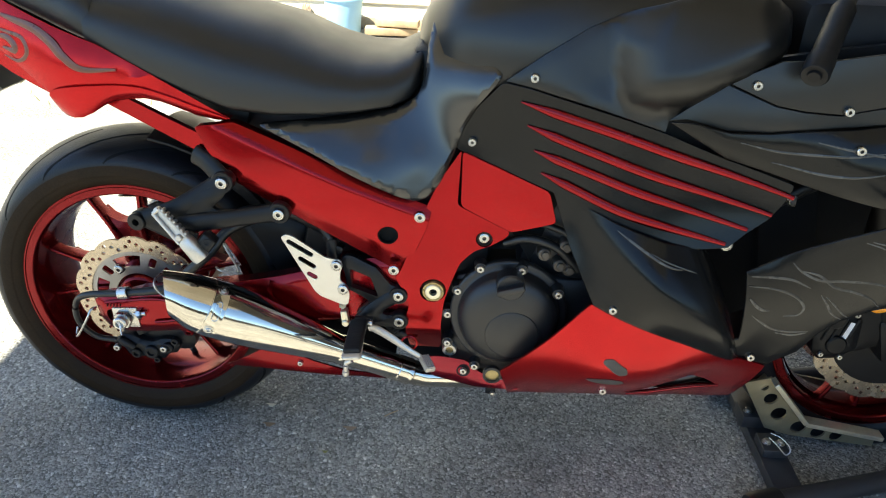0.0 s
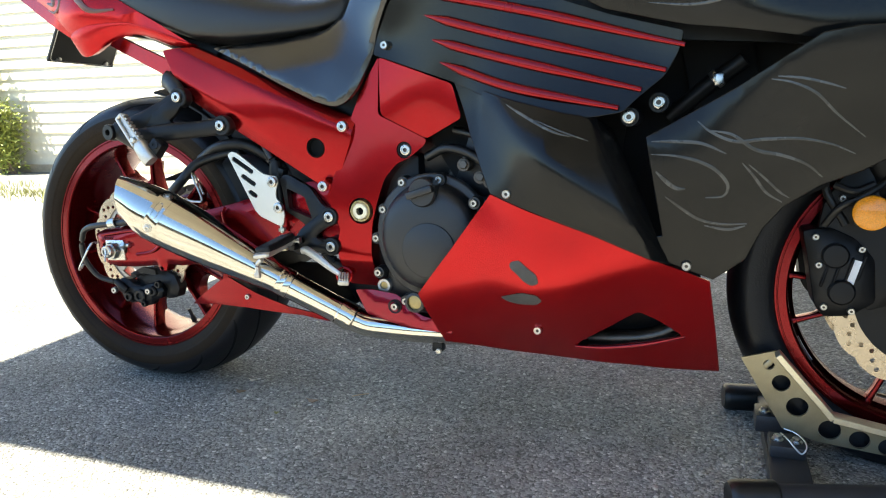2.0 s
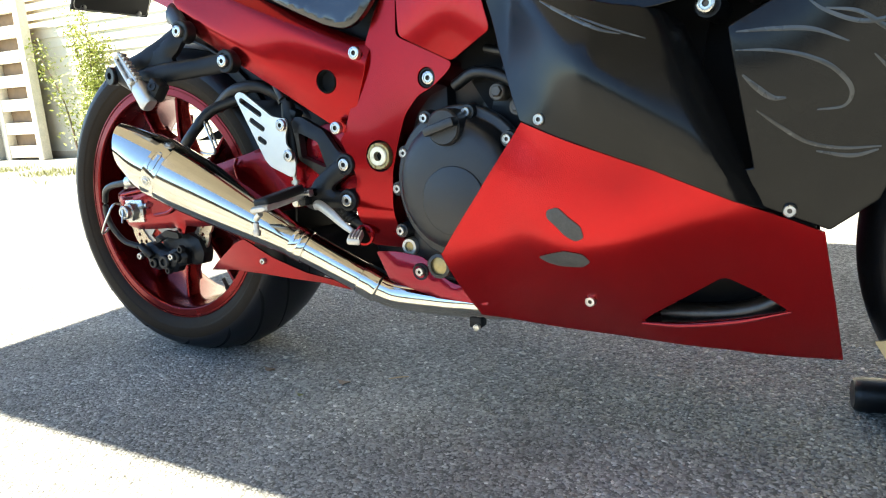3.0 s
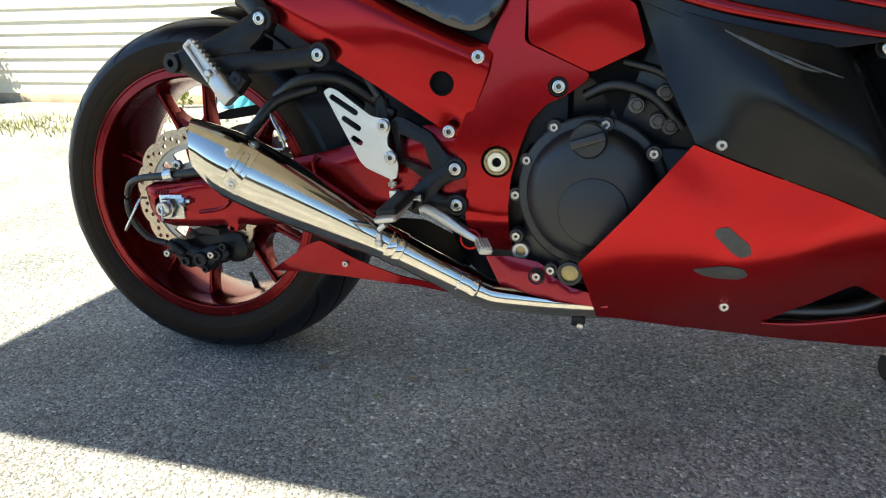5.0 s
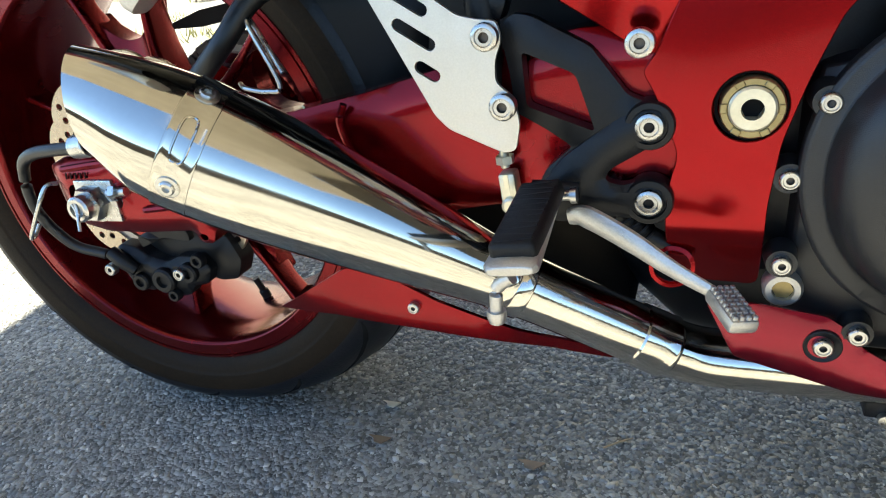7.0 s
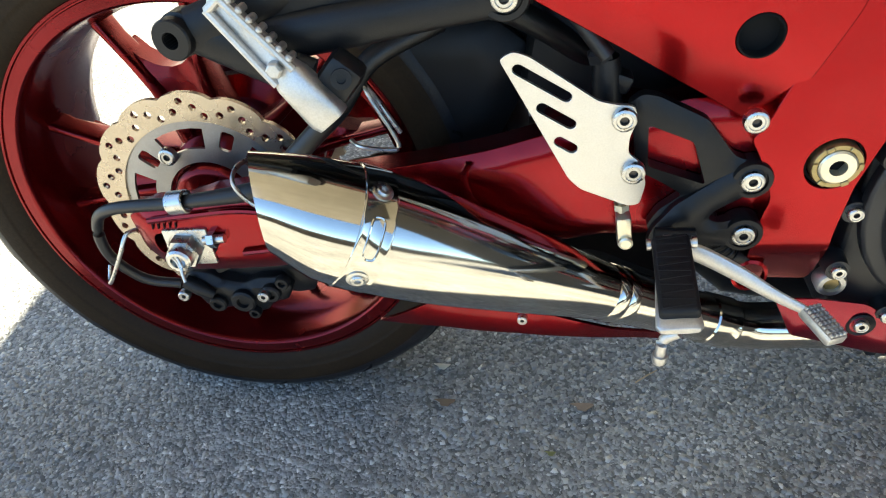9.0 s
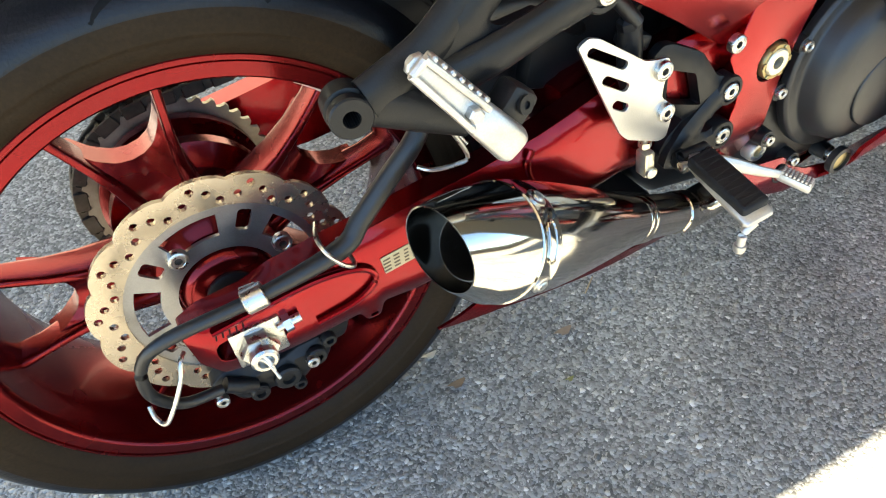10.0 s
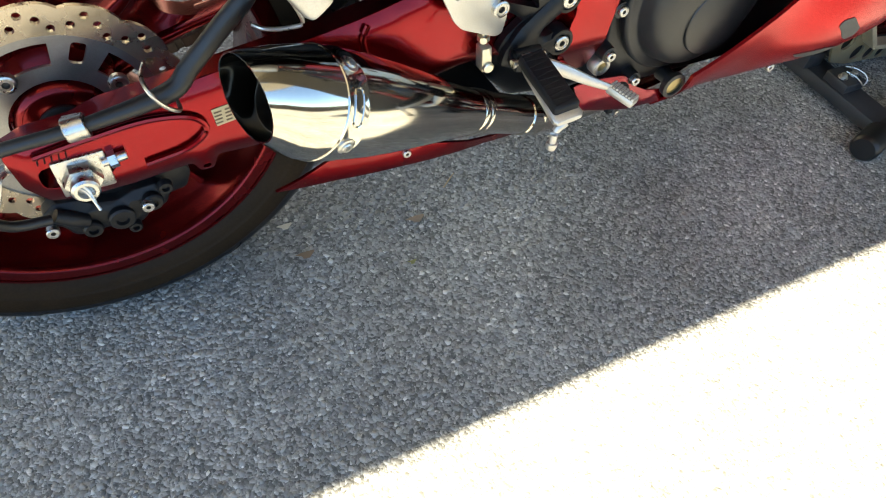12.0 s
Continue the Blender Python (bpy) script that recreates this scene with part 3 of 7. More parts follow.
# -- swingarm --
bm = bmesh.new()
arm = [(-0.052, 0.338), (-0.030, 0.348), (0.010, 0.352), (0.037, 0.362), (0.116, 0.375), (0.232, 0.396), (0.300, 0.412), (0.362, 0.430), (0.46, 0.455), (0.57, 0.46), (0.57, 0.34), (0.47, 0.325), (0.40, 0.325), (0.33, 0.312), (0.22, 0.290), (0.16, 0.283), (0.128, 0.284), (0.122, 0.268), (0.108, 0.268), (0.102, 0.280), (0.046, 0.274), (0.0, 0.272), (-0.030, 0.278), (-0.046, 0.300)]
slot = rounded([(-0.030, 0.297), (0.034, 0.300), (0.034, 0.325), (-0.030, 0.322)], 0.01)
panel(bm, arm, lambda x, z: -0.084 - 0.006 * math.exp(-((x - 0.30) / 0.1) ** 2), 0.034, [slot, ring_of((0.115, 0.2755), 0.004, 12)], 0.009, 0.004, 0.008, 0.024)
swing = part("swingarm", bm, ARM_RED, bike, "red welded aluminium swingarm", bevel=0.002)
bm = bmesh.new()
tube(bm, [(-0.028, -0.085, 0.338), (0.020, -0.086, 0.346), (0.070, -0.087, 0.352), (0.108, -0.087, 0.345), (0.120, -0.087, 0.327), (0.100, -0.087, 0.310), (0.060, -0.086, 0.302)], 0.0033, 8, 6)
part("weld_bead", bm, ARM_RED, swing)
bm = bmesh.new()
tube(bm, [(0.284, -0.091, 0.405), (0.279, -0.0915, 0.392), (0.283, -0.0915, 0.375), (0.290, -0.091, 0.360)], 0.003, 8, 5)
part("weld_bead", bm, ARM_RED, swing)
bm = bmesh.new()
panel(bm, arm, 0.226, 0.032, (), 0.03, 0.004)
part("swingarm_far", bm, ARM_RED, swing)
bm = bmesh.new()
rbox(bm, (0.10, 0.27, 0.10), pose(0.40, YC, 0.385, 0, -12, 0), 0.02)
part("swingarm_bridge", bm, ARM_RED, swing)
# axle block, nut and pin
bm = bmesh.new()
rbox(bm, (0.046, 0.008, 0.042), pose(0.006, -0.083, 0.308, 0, -3, 0), 0.0015)
block = part("axle_block", bm, ZINC, bike, "stamped steel chain adjuster block")
bm = bmesh.new()
lathe(bm, [(0.021, 0), (0.021, 0.003), (0.0185, 0.0035), (0.0185, 0.004)], axis((0.004, -0.084, 0.308), (0, -1, 0)), 28)
lathe(bm, [(0.0175, 0.003), (0.0175, 0.013), (0.0165, 0.015), (0.0125, 0.015), (0.0125, 0.024), (0.0115, 0.0255), (0.0082, 0.0255), (0.0080, 0.020), (0, 0.020)], axis((0.004, -0.084, 0.308), (0, -1, 0)), 6)
lathe(bm, [(0.0125, 0.014), (0.0125, 0.025), (0.0105, 0.027), (0.0075, 0.027), (0.0075, 0.018)], axis((0.004, -0.084, 0.308), (0, -1, 0)), 24)
part("axle_nut", bm, ZINC, bike, "castellated zinc axle nut")
bm = bmesh.new()
tube(bm, [(-0.002, -0.109, 0.315), (0.005, -0.112, 0.307), (0.010, -0.119, 0.291)], 0.0016, 8, 5)
tube(bm, [(0.002, -0.109, 0.317), (0.007, -0.112, 0.308), (0.008, -0.116, 0.299)], 0.0016, 8, 5)
part("split_pin", bm, ZINC, bike)
bm = bmesh.new()
lathe(bm, [(0.0045, 0), (0.0045, 0.022), (0, 0.022)], axis((0.024, -0.088, 0.318), (1, 0, 0.12)), 12)
lathe(bm, [(0.0085, 0.006), (0.0085, 0.013)], axis((0.024, -0.088, 0.318), (1, 0, 0.12)), 6)
part("adjuster_bolt", bm, ZINC, bike)
bm = bmesh.new()
for k in range(5):
    rbox(bm, (0.0012, 0.001, 0.006), pose(-0.026 + k * 0.006, -0.0845, 0.331 + k * 0.0005, 0, 8, 0), 0)
part("adjuster_marks", bm, DARK, swing)
bm = bmesh.new()
rbox(bm, (0.052, 0.0008, 0.020), pose(0.155, -0.0850, 0.3394, 0, -9, 0), 0)
lab = part("warning_sticker", bm, STICKER, swing, "tan printed warning sticker")
for k in range(4):
    bm = bmesh.new()
    for j in range(5):
        rbox(bm, (0.0075 - 0.0015 * ((j * 7 + k * 3) % 3), 0.0004, 0.0016), pose(0.1335 + j * 0.0098, -0.0856, 0.3419 - k * 0.0042 + j * 0.0016, 0, -9, 0), 0)
    part("print_bar", bm, STICKER_INK, lab)

# -- exhaust --
MOUTH, TAIL_END = Vector((0.126, -0.194, 0.438)), Vector((0.528, -0.057, 0.201))
AX = (TAIL_END - MOUTH).normalized()
LEN = (TAIL_END - MOUTH).length
ex = axis(MOUTH, AX)


def along(t):
    return MOUTH + AX * t


tip_bm = bmesh.new()
n = 56
SLASH = -0.56   # the mouth's upper rim stands further back
profile = [(0.0, 0.0340), (0.016, 0.0378), (0.040, 0.0430), (0.064, 0.0468), (0.083, 0.0487)]
rings = []
for t, r in profile:
    ring = []
    for k in range(n):
        a = math.tau * k / n
        w = max(0.0, 1 - t / 0.066)
        ring.append(ex @ Vector((r * math.cos(a), r * math.sin(a), t + w * SLASH * r * math.sin(a) + w * 0.016)))
    rings.append(ring)
inn = []
for t, r in ((0.0, 0.0328), (0.016, 0.0362), (0.078, 0.040)):
    ring = []
    for k in range(n):
        a = math.tau * k / n
        w = max(0.0, 1 - t / 0.066)
        ring.append(ex @ Vector((r * math.cos(a), r * math.sin(a), t + w * SLASH * r * math.sin(a) + w * 0.016)))
    inn.append(ring)
loft(tip_bm, inn[::-1] + rings, caps=False)
muffler = part("exhaust_tip", tip_bm, CHROME, bike, "polished slash-cut exhaust tip", 40)
bm = bmesh.new()
lathe(bm, [(0.0405, 0.080), (0.036, 0.078), (0.0255, 0.076), (0.0250, 0.050), (0.0256, 0.048), (0.0264, 0.048), (0.0270, 0.050), (0.0272, 0.076)], ex, 40)
lathe(bm, [(0.0250, 0.049), (0.0250, 0.20), (0, 0.20)], ex, 40)
part("exhaust_core", bm, SOOT, muffler, "sooty steel inner exhaust tube", 50)
bm = bmesh.new()
lathe(bm, [(0.0483, 0.0800), (0.0495, 0.0806), (0.0497, 0.0816), (0.0494, 0.0826), (0.0496, 0.0930), (0.0494, 0.1042), (0.0497, 0.1052), (0.0495, 0.1062), (0.0486, 0.1068)], ex, 72)
part("exhaust_collar", bm, CHROME, bike, "polished exhaust collar with a pressed slot")
bm = bmesh.new()
lathe(bm, [(0.0491, 0.105), (0.0487, 0.126), (0.0476, 0.150), (0.0445, 0.185), (0.0400, 0.225), (0.0352, 0.265), (0.0305, 0.303), (0.0276, 0.326), (0.0268, 0.335)], ex, 64)
part("exhaust_cone", bm, CHROME, bike, "polished tapered exhaust body with bright reflections")
bm = bmesh.new()
lathe(bm, [(0.0268, 0.333), (0.0275, 0.3345), (0.0277, 0.341), (0.0275, 0.3455), (0.0271, 0.3465), (0.0275, 0.3475), (0.0276, 0.3565), (0.0272, 0.3580), (0.0258, 0.3590), (0.0252, 0.375), (0.0246, 0.43), (0.0242, LEN - 0.02)], ex, 48)
part("exhaust_pipe", bm, STEEL, bike, "stainless exhaust mid pipe")
bm = bmesh.new()
lathe(bm, [(0.0243, LEN - 0.030), (0.0258, LEN - 0.0285), (0.0262, LEN - 0.012), (0.0260, LEN - 0.002), (0.0263, LEN - 0.001), (0.0263, LEN + 0.001), (0.0256, LEN + 0.002), (0.0238, LEN + 0.004)], ex, 48)
part("pipe_joint", bm, STEEL, bike)
bm = bmesh.new()
e = along(LEN)
tube(bm, [tuple(e), (0.556, -0.049, 0.190), (0.60, -0.042, 0.186), (0.66, -0.036, 0.184), (0.74, -0.03, 0.186), (0.86, 0.0, 0.19)], 0.0240, 28, 6)
part("exhaust_link", bm, STEEL, bike, "stainless link pipe running under the engine")
for t, a in ((0.093, 112), (0.093, 198), (0.093, 10)):
    r = 0.0497
    o = ex @ Vector((r * math.cos(radians(a)), r * math.sin(radians(a)), t))
    nrm = ex.to_3x3() @ Vector((math.cos(radians(a)), math.sin(radians(a)), 0))
    bm = bmesh.new()
    lathe(bm, [(0.0085, -0.002), (0.0085, 0.0003), (0.0070, 0.0008), (0.0056, 0.0008), (0.0056, 0.0018), (0.0046, 0.0028), (0.0026, 0.0028), (0.0024, 0.0005), (0, 0.0005)], axis(o, nrm), 18)
    part("bolt", bm, ZINC, muffler)
bm = bmesh.new()
loop_pts = []
for k in range(24):
    th = math.tau * k / 24
    ua = radians(156) + radians(19) * math.copysign(abs(math.cos(th)) ** 0.5, math.cos(th))
    ut = 0.093 + 0.0052 * math.copysign(abs(math.sin(th)) ** 0.5, math.sin(th))
    loop_pts.append(ex @ Vector((0.0497 * math.cos(ua), 0.0497 * math.sin(ua), ut)))
tube(bm, loop_pts + loop_pts[:1], 0.0009, 6, 1)
part("pressed_slot", bm, CHROME, muffler)
# valve stem and balance weight on the rear rim
bm = bmesh.new()
va = radians(-76)
lathe(bm, [(0.006, 0), (0.006, 0.010), (0.004, 0.012), (0.004, 0.030), (0, 0.030)], axis((0.197 * math.cos(va), 0.002, 0.197 * math.sin(va)), (-math.cos(va), -0.25, -math.sin(va))), 14)
part("valve_stem", bm, HOSE, rear, "black rubber valve stem")
bm = bmesh.new()
rings = []
for k in range(9):
    a = radians(43 + 14 * k / 8)
    rings.append([((r_ * math.cos(a)), y_, r_ * math.sin(a)) for r_, y_ in ((0.2035, -0.060), (0.2035, -0.048), (0.2000, -0.048), (0.2005, -0.060))])
loft(bm, rings)
part("balance_weight", bm, ALU_CAST, rear, "grey stick-on balance weight")

# -- frame side, subframe cover --
bm = bmesh.new()
frame_line = [(0.610, 0.668), (0.607, 0.571), (0.698, 0.530), (0.692, 0.519), (0.664, 0.499), (0.640, 0.489), (0.617, 0.464), (0.603, 0.425), (0.592, 0.385), (0.588, 0.340), (0.590, 0.268),
              (0.530, 0.270), (0.524, 0.318), (0.524, 0.350), (0.530, 0.375), (0.512, 0.418), (0.504, 0.430), (0.512, 0.440), (0.546, 0.528), (0.554, 0.562), (0.575, 0.612)]
panel(bm, frame_line, lambda x, z: -0.089 - 0.004 * math.exp(-((x - 0.54) / 0.05) ** 2 - ((z - 0.40) / 0.1) ** 2) - 0.004 * math.sin(math.pi * max(0.0, min(1.0, (z - 0.25) / 0.42))) - 0.05 * (x - 0.58) ** 2 / 0.1 + 0.45 * shut(0.322 - z, 0.006), 0.05, [ring_of((0.571, 0.407), 0.0225, 28), ring_of((0.655, 0.512), 0.014, 20)], 0.006, 0.008)
frame_side = part("frame_casting", bm, FRAME_RED, bike, "red painted frame casting", bevel=0.004)
bm = bmesh.new()
rbox(bm, (0.14, 0.30, 0.30), pose(0.60, YC, 0.42), 0.02)
part("frame_core", bm, BLACK_METAL, frame_side)
# swingarm pivot nut
pm = axis((0.572, -0.090, 0.407), (0, -1, 0))
bm = bmesh.new()
lathe(bm, [(0.0225, -0.02), (0.0225, 0.002), (0.0205, 0.002), (0.0205, -0.004)], pm, 36)
part("pivot_seat", bm, DARK, frame_side)
bm = bmesh.new()
lathe(bm, [(0.0195, -0.01), (0.0195, 0.009), (0.0185, 0.0105), (0.0150, 0.0105), (0.0145, 0.0095)], pm, 36)
for k in range(6):
    a = math.tau * k / 6
    rbox(bm, (0.004, 0.003, 0.006), Matrix.Translation((0.572 + 0.017 * math.cos(a), -0.1005, 0.407 + 0.017 * math.sin(a))) @ Matrix.Rotation(-a, 4, "Y"), 0.0005, 1)
piv = part("pivot_nut", bm, BRASS, frame_side, "olive plated castle nut on the swingarm pivot")
bm = bmesh.new()
lathe(bm, [(0.0145, 0.006), (0.0145, 0.0115), (0.013, 0.013), (0.0068, 0.013)], pm, 30)
lathe(bm, [(0.0078, 0.0128), (0.0074, 0.004)], pm, 6)
part("pivot_bolt", bm, GOLD_EDGE, piv)
bm = bmesh.new()
lathe(bm, [(0.0078, 0.004), (0, 0.004)], pm, 6)
part("hex_socket", bm, DARK, piv)
bm = bmesh.new()
lathe(bm, [(0.014, -0.012), (0.014, 0.002), (0.0125, 0.004), (0.011, 0.004), (0.0105, -0.004)], axis((0.655, -0.090, 0.512), (0, -1, 0)), 28)
part("mount_bush", bm, BLACK_METAL, frame_side)
screws(BOLT_L, [(0.655, -0.088, 0.512)], frame_side)
for x, z, r in ((0.628, 0.548, 0.0009), (0.594, 0.470, 0.0007)):
    bm = bmesh.new()
    lathe(bm, [(r, 0.0), (r * 0.7, 0.0004), (0, 0.0004)], axis((x, -0.089 - 0.004 * math.exp(-((x - 0.54) / 0.05) ** 2 - ((z - 0.40) / 0.1) ** 2) - 0.004 * math.sin(math.pi * (z - 0.25) / 0.42) - 0.05 * (x - 0.58) ** 2 / 0.1, z), (0, -1, 0)), 7)
    part("paint_chip", bm, WHITE, frame_side)

cover_y = spline([(0.19, 0.69, -0.119), (0.25, 0.70, -0.112), (0.57, 0.562, -0.100), (0.51, 0.44, -0.100), (0.24, 0.60, -0.128), (0.40, 0.505, -0.118), (0.42, 0.58, -0.122), (0.33, 0.61, -0.124), (0.50, 0.52, -0.110)])


def cover_face(x, z):
    zt, zb = 0.698 - 0.419 * (x - 0.246), 0.600 - 0.622 * (x - 0.245)
    v = (zt - z) / max(0.02, zt - zb)
    return cover_y(x, z) + 0.095 * shut(0.14 - v, 0.03) + 0.008 * v + 0.032 * shut(v - 0.70, 0.04)


bm = bmesh.new()
cov = [(0.189, 0.692), (0.246, 0.698), (0.340, 0.661), (0.457, 0.611), (0.566, 0.564), (0.558, 0.529), (0.540, 0.484), (0.519, 0.437), (0.502, 0.440), (0.470, 0.462), (0.400, 0.507), (0.320, 0.556), (0.245, 0.600), (0.208, 0.651)]
panel(bm, cov, cover_face, 0.018, [ring_of((0.493, 0.516), 0.0165, 26)], 0.0045, 0.007)
sub = part("subframe_cover", bm, FRAME_RED, bike, "tapered red subframe side cover", bevel=0.001)
bm = bmesh.new()
lathe(bm, [(0.0165, -0.012), (0.0165, 0.0), (0.015, 0.001), (0.0148, -0.010), (0, -0.010)], axis((0.493, -0.108, 0.516), (0, -1, 0)), 28)
part("hole_plug", bm, DARK, sub, "round black hole in the cover")
screws(BOLT_L, [(0.546, -0.105, 0.552), (0.503, -0.103, 0.449)], sub)
bm = bmesh.new()
rbox(bm, (0.40, 0.20, 0.06), pose(0.38, YC, 0.595, 0, 25, 0), 0.01)
panel(bm, [(0.44, 0.60), (0.54, 0.535), (0.62, 0.52), (0.64, 0.68), (0.50, 0.70)], -0.068, 0.02, (), 0.05)
part("subframe_rail", bm, BLACK_METAL, bike)
bm = bmesh.new()
panel(bm, [(0.222, 0.664), (0.130, 0.698), (0.028, 0.738), (0.020, 0.714), (0.124, 0.671), (0.208, 0.636)], lambda x, z: -0.107 + 0.19 * (0.215 - x), 0.012, (), 0.012, 0.003)
part("tail_strut", bm, FRAME_RED, bike, "red strut joining cover and tail", bevel=0.002)

# -- footrest bracket, heel guard, footrest, pedal --
bm = bmesh.new()


def bar(bm, a, b, r0, r1, flat=0.6, up=(0, 1, 0)):
    tube(bm, [a, b], [r0, r1], 12, 5, flat, up)


panel(bm, [(0.408, 0.462), (0.418, 0.470), (0.430, 0.468), (0.469, 0.448), (0.494, 0.416), (0.508, 0.411), (0.522, 0.402), (0.520, 0.388), (0.490, 0.374), (0.468, 0.362), (0.462, 0.354), (0.486, 0.350), (0.509, 0.359), (0.526, 0.348), (0.520, 0.334), (0.491, 0.337), (0.459, 0.334), (0.440, 0.336), (0.432, 0.348), (0.440, 0.364), (0.458, 0.380), (0.440, 0.392), (0.418, 0.404), (0.415, 0.430)], -0.109, 0.014, [rounded([(0.424, 0.446), (0.460, 0.431), (0.474, 0.392), (0.427, 0.409)], 0.004)], 0.012, 0.004, 0.004, 0.006)
for c in ((0.509, 0.397), (0.511, 0.344)):
    lathe(bm, [(0.0165, -0.012), (0.0165, 0.004), (0.0155, 0.006), (0.012, 0.0065), (0.0115, 0.004), (0, 0.004)], axis((c[0], -0.106, c[1]), (0, -1, 0)), 26)
panel(bm, [(0.432, 0.334), (0.436, 0.352), (0.452, 0.374), (0.497, 0.408), (0.511, 0.413), (0.522, 0.406), (0.523, 0.392), (0.512, 0.383), (0.484, 0.366), (0.480, 0.358), (0.492, 0.354), (0.508, 0.359), (0.522, 0.355), (0.526, 0.342), (0.518, 0.331), (0.500, 0.330), (0.480, 0.332), (0.450, 0.326)], lambda x, z: -0.112 - 0.10 * max(0.0, 0.505 - x), 0.014, (), 0.008, 0.005, 0.005, 0.007)
bracket = part("footrest_bracket", bm, BLACK_METAL, bike, "black forged footrest bracket")
screws(BOLT_L, [(0.509, -0.109, 0.397), (0.511, -0.109, 0.344)], bracket)
bm = bmesh.new()
heel = [(0.312, 0.506), (0.322, 0.512), (0.334, 0.508), (0.386, 0.472), (0.400, 0.469), (0.413, 0.468), (0.416, 0.456), (0.411, 0.442), (0.411, 0.428), (0.423, 0.418), (0.427, 0.400), (0.424, 0.381), (0.415, 0.379), (0.376, 0.395), (0.366, 0.405)]


def stadium(a, b, r, n=6):
    a, b = Vector(a), Vector(b)
    d = (b - a).normalized()
    ang = math.atan2(d.y, d.x)
    return [(b.x + r * math.cos(ang - math.pi / 2 + math.pi * i / n), b.y + r * math.sin(ang - math.pi / 2 + math.pi * i / n)) for i in range(n + 1)] + \
           [(a.x + r * math.cos(ang + math.pi / 2 + math.pi * i / n), a.y + r * math.sin(ang + math.pi / 2 + math.pi * i / n)) for i in range(n + 1)]


panel(bm, heel, -0.1145, 0.0035, [stadium((0.326, 0.498), (0.362, 0.476), 0.0042), stadium((0.344, 0.467), (0.366, 0.4535), 0.0042), stadium((0.358, 0.4385), (0.368, 0.4325), 0.0042)], 0.02, 0.004)
guard = part("heel_guard", bm, ALU, bike, "slotted brushed aluminium heel guard", bevel=0.0006)
screws(BOLT_L, [(0.4055, -0.1145, 0.458), (0.416, -0.1145, 0.412)], guard)
# footrest
bm = bmesh.new()
ROOT, END = Vector((0.452, -0.119, 0.361)), Vector((0.4495, -0.222, 0.346))
fm = axis(ROOT, END - ROOT, (0, 0, 1)) @ Matrix.Rotation(radians(9), 4, "Z")
rings = []
for t, w, h in ((0.010, 0.006, 0.006), (0.016, 0.0090, 0.009), (0.03, 0.0120, 0.008), (0.085, 0.0160, 0.0065), (0.100, 0.0170, 0.005), (0.104, 0.0140, 0.003)):
    ring = []
    for k in range(20):
        a = math.tau * k / 20
        ring.append(fm @ Vector((math.copysign(abs(math.cos(a)) ** 0.6, math.cos(a)) * w - 0.003, math.copysign(abs(math.sin(a)) ** 0.6, math.sin(a)) * h - 0.004, t)))
    rings.append(ring)
loft(bm, rings)
peg = part("footrest", bm, ALU_CAST, bike, "cast alloy footrest with a ribbed black rubber pad", bevel=0.0006)
bm = bmesh.new()
rbox(bm, (0.0295, 0.013, 0.080), fm @ Matrix.Translation((-0.002, 0.003, 0.056)), 0.004, 3)
part("rubber_pad", bm, PAD_RUBBER, peg, "black ribbed rubber pad")
for k in range(11):
    bm = bmesh.new()
    rbox(bm, (0.0255, 0.0018, 0.0042), fm @ Matrix.Translation((-0.002, 0.0088, 0.020 + k * 0.0070)) @ Matrix.Rotation(0.10 * (-1) ** k, 4, "Y"), 0.001, 1)
    part("pad_rib", bm, PAD_RUBBER, peg)
bm = bmesh.new()
tube(bm, [tuple(END + Vector((-0.002, 0.006, -0.010))), (0.438, -0.215, 0.327), (0.437, -0.215, 0.307)], [0.0045, 0.0042, 0.0042], 12, 4)
lathe(bm, [(0.001, -0.004), (0.0058, -0.004), (0.0062, 0.0), (0.0050, 0.004), (0, 0.0045)], axis((0.437, -0.215, 0.308), (0, 0, -1)), 14)
part("feeler_bolt", bm, ALU_CAST, peg, "bright feeler bolt")
bm = bmesh.new()
lathe(bm, [(0.006, -0.016), (0.006, 0.016)], axis((0.455, -0.122, 0.356), (1, 0, 0)), 12)
rbox(bm, (0.014, 0.02, 0.02), pose(0.448, -0.118, 0.345), 0.004)
part("footrest_hinge", bm, BLACK_METAL, peg)
bm = bmesh.new()
lathe(bm, [(0.0, -0.019), (0.0048, -0.019), (0.0048, -0.016), (0.0035, -0.016), (0.0035, 0.016), (0.0055, 0.016), (0.0055, 0.020), (0.0, 0.021)], axis((0.451, -0.131, 0.354), (1, 0, 0.1)), 14)
for k in range(4):
    lathe(bm, [(0.0060, -0.0012), (0.0068, 0.0), (0.0060, 0.0012)], axis((0.446 + k * 0.0035, -0.131, 0.354), (1, 0, 0.1)), 14)
part("hinge_pin", bm, ZINC, peg, "bright hinge pin with a spring")
# brake pedal
bm = bmesh.new()
tube(bm, [(0.462, -0.120, 0.336), (0.475, -0.124, 0.338), (0.505, -0.136, 0.328), (0.532, -0.147, 0.316), (0.558, -0.156, 0.306)], [0.006, 0.0085, 0.0078, 0.006, 0.0045], 12, 6, 0.5, (0, 1, 0))
pedal = part("brake_pedal", bm, ALU_CAST, bike, "bare alloy brake pedal with a knurled toe piece")
bm = bmesh.new()
tl = Vector((0.42, -0.88, -0.16)).normalized()
tn = (Vector((0.25, -0.25, 0.93)) - tl * Vector((0.25, -0.25, 0.93)).dot(tl)).normalized()
tm = Matrix((tl, tn.cross(tl), tn)).transposed().to_4x4()
tm.translation = Vector((0.566, -0.160, 0.302)) + tl * 0.008
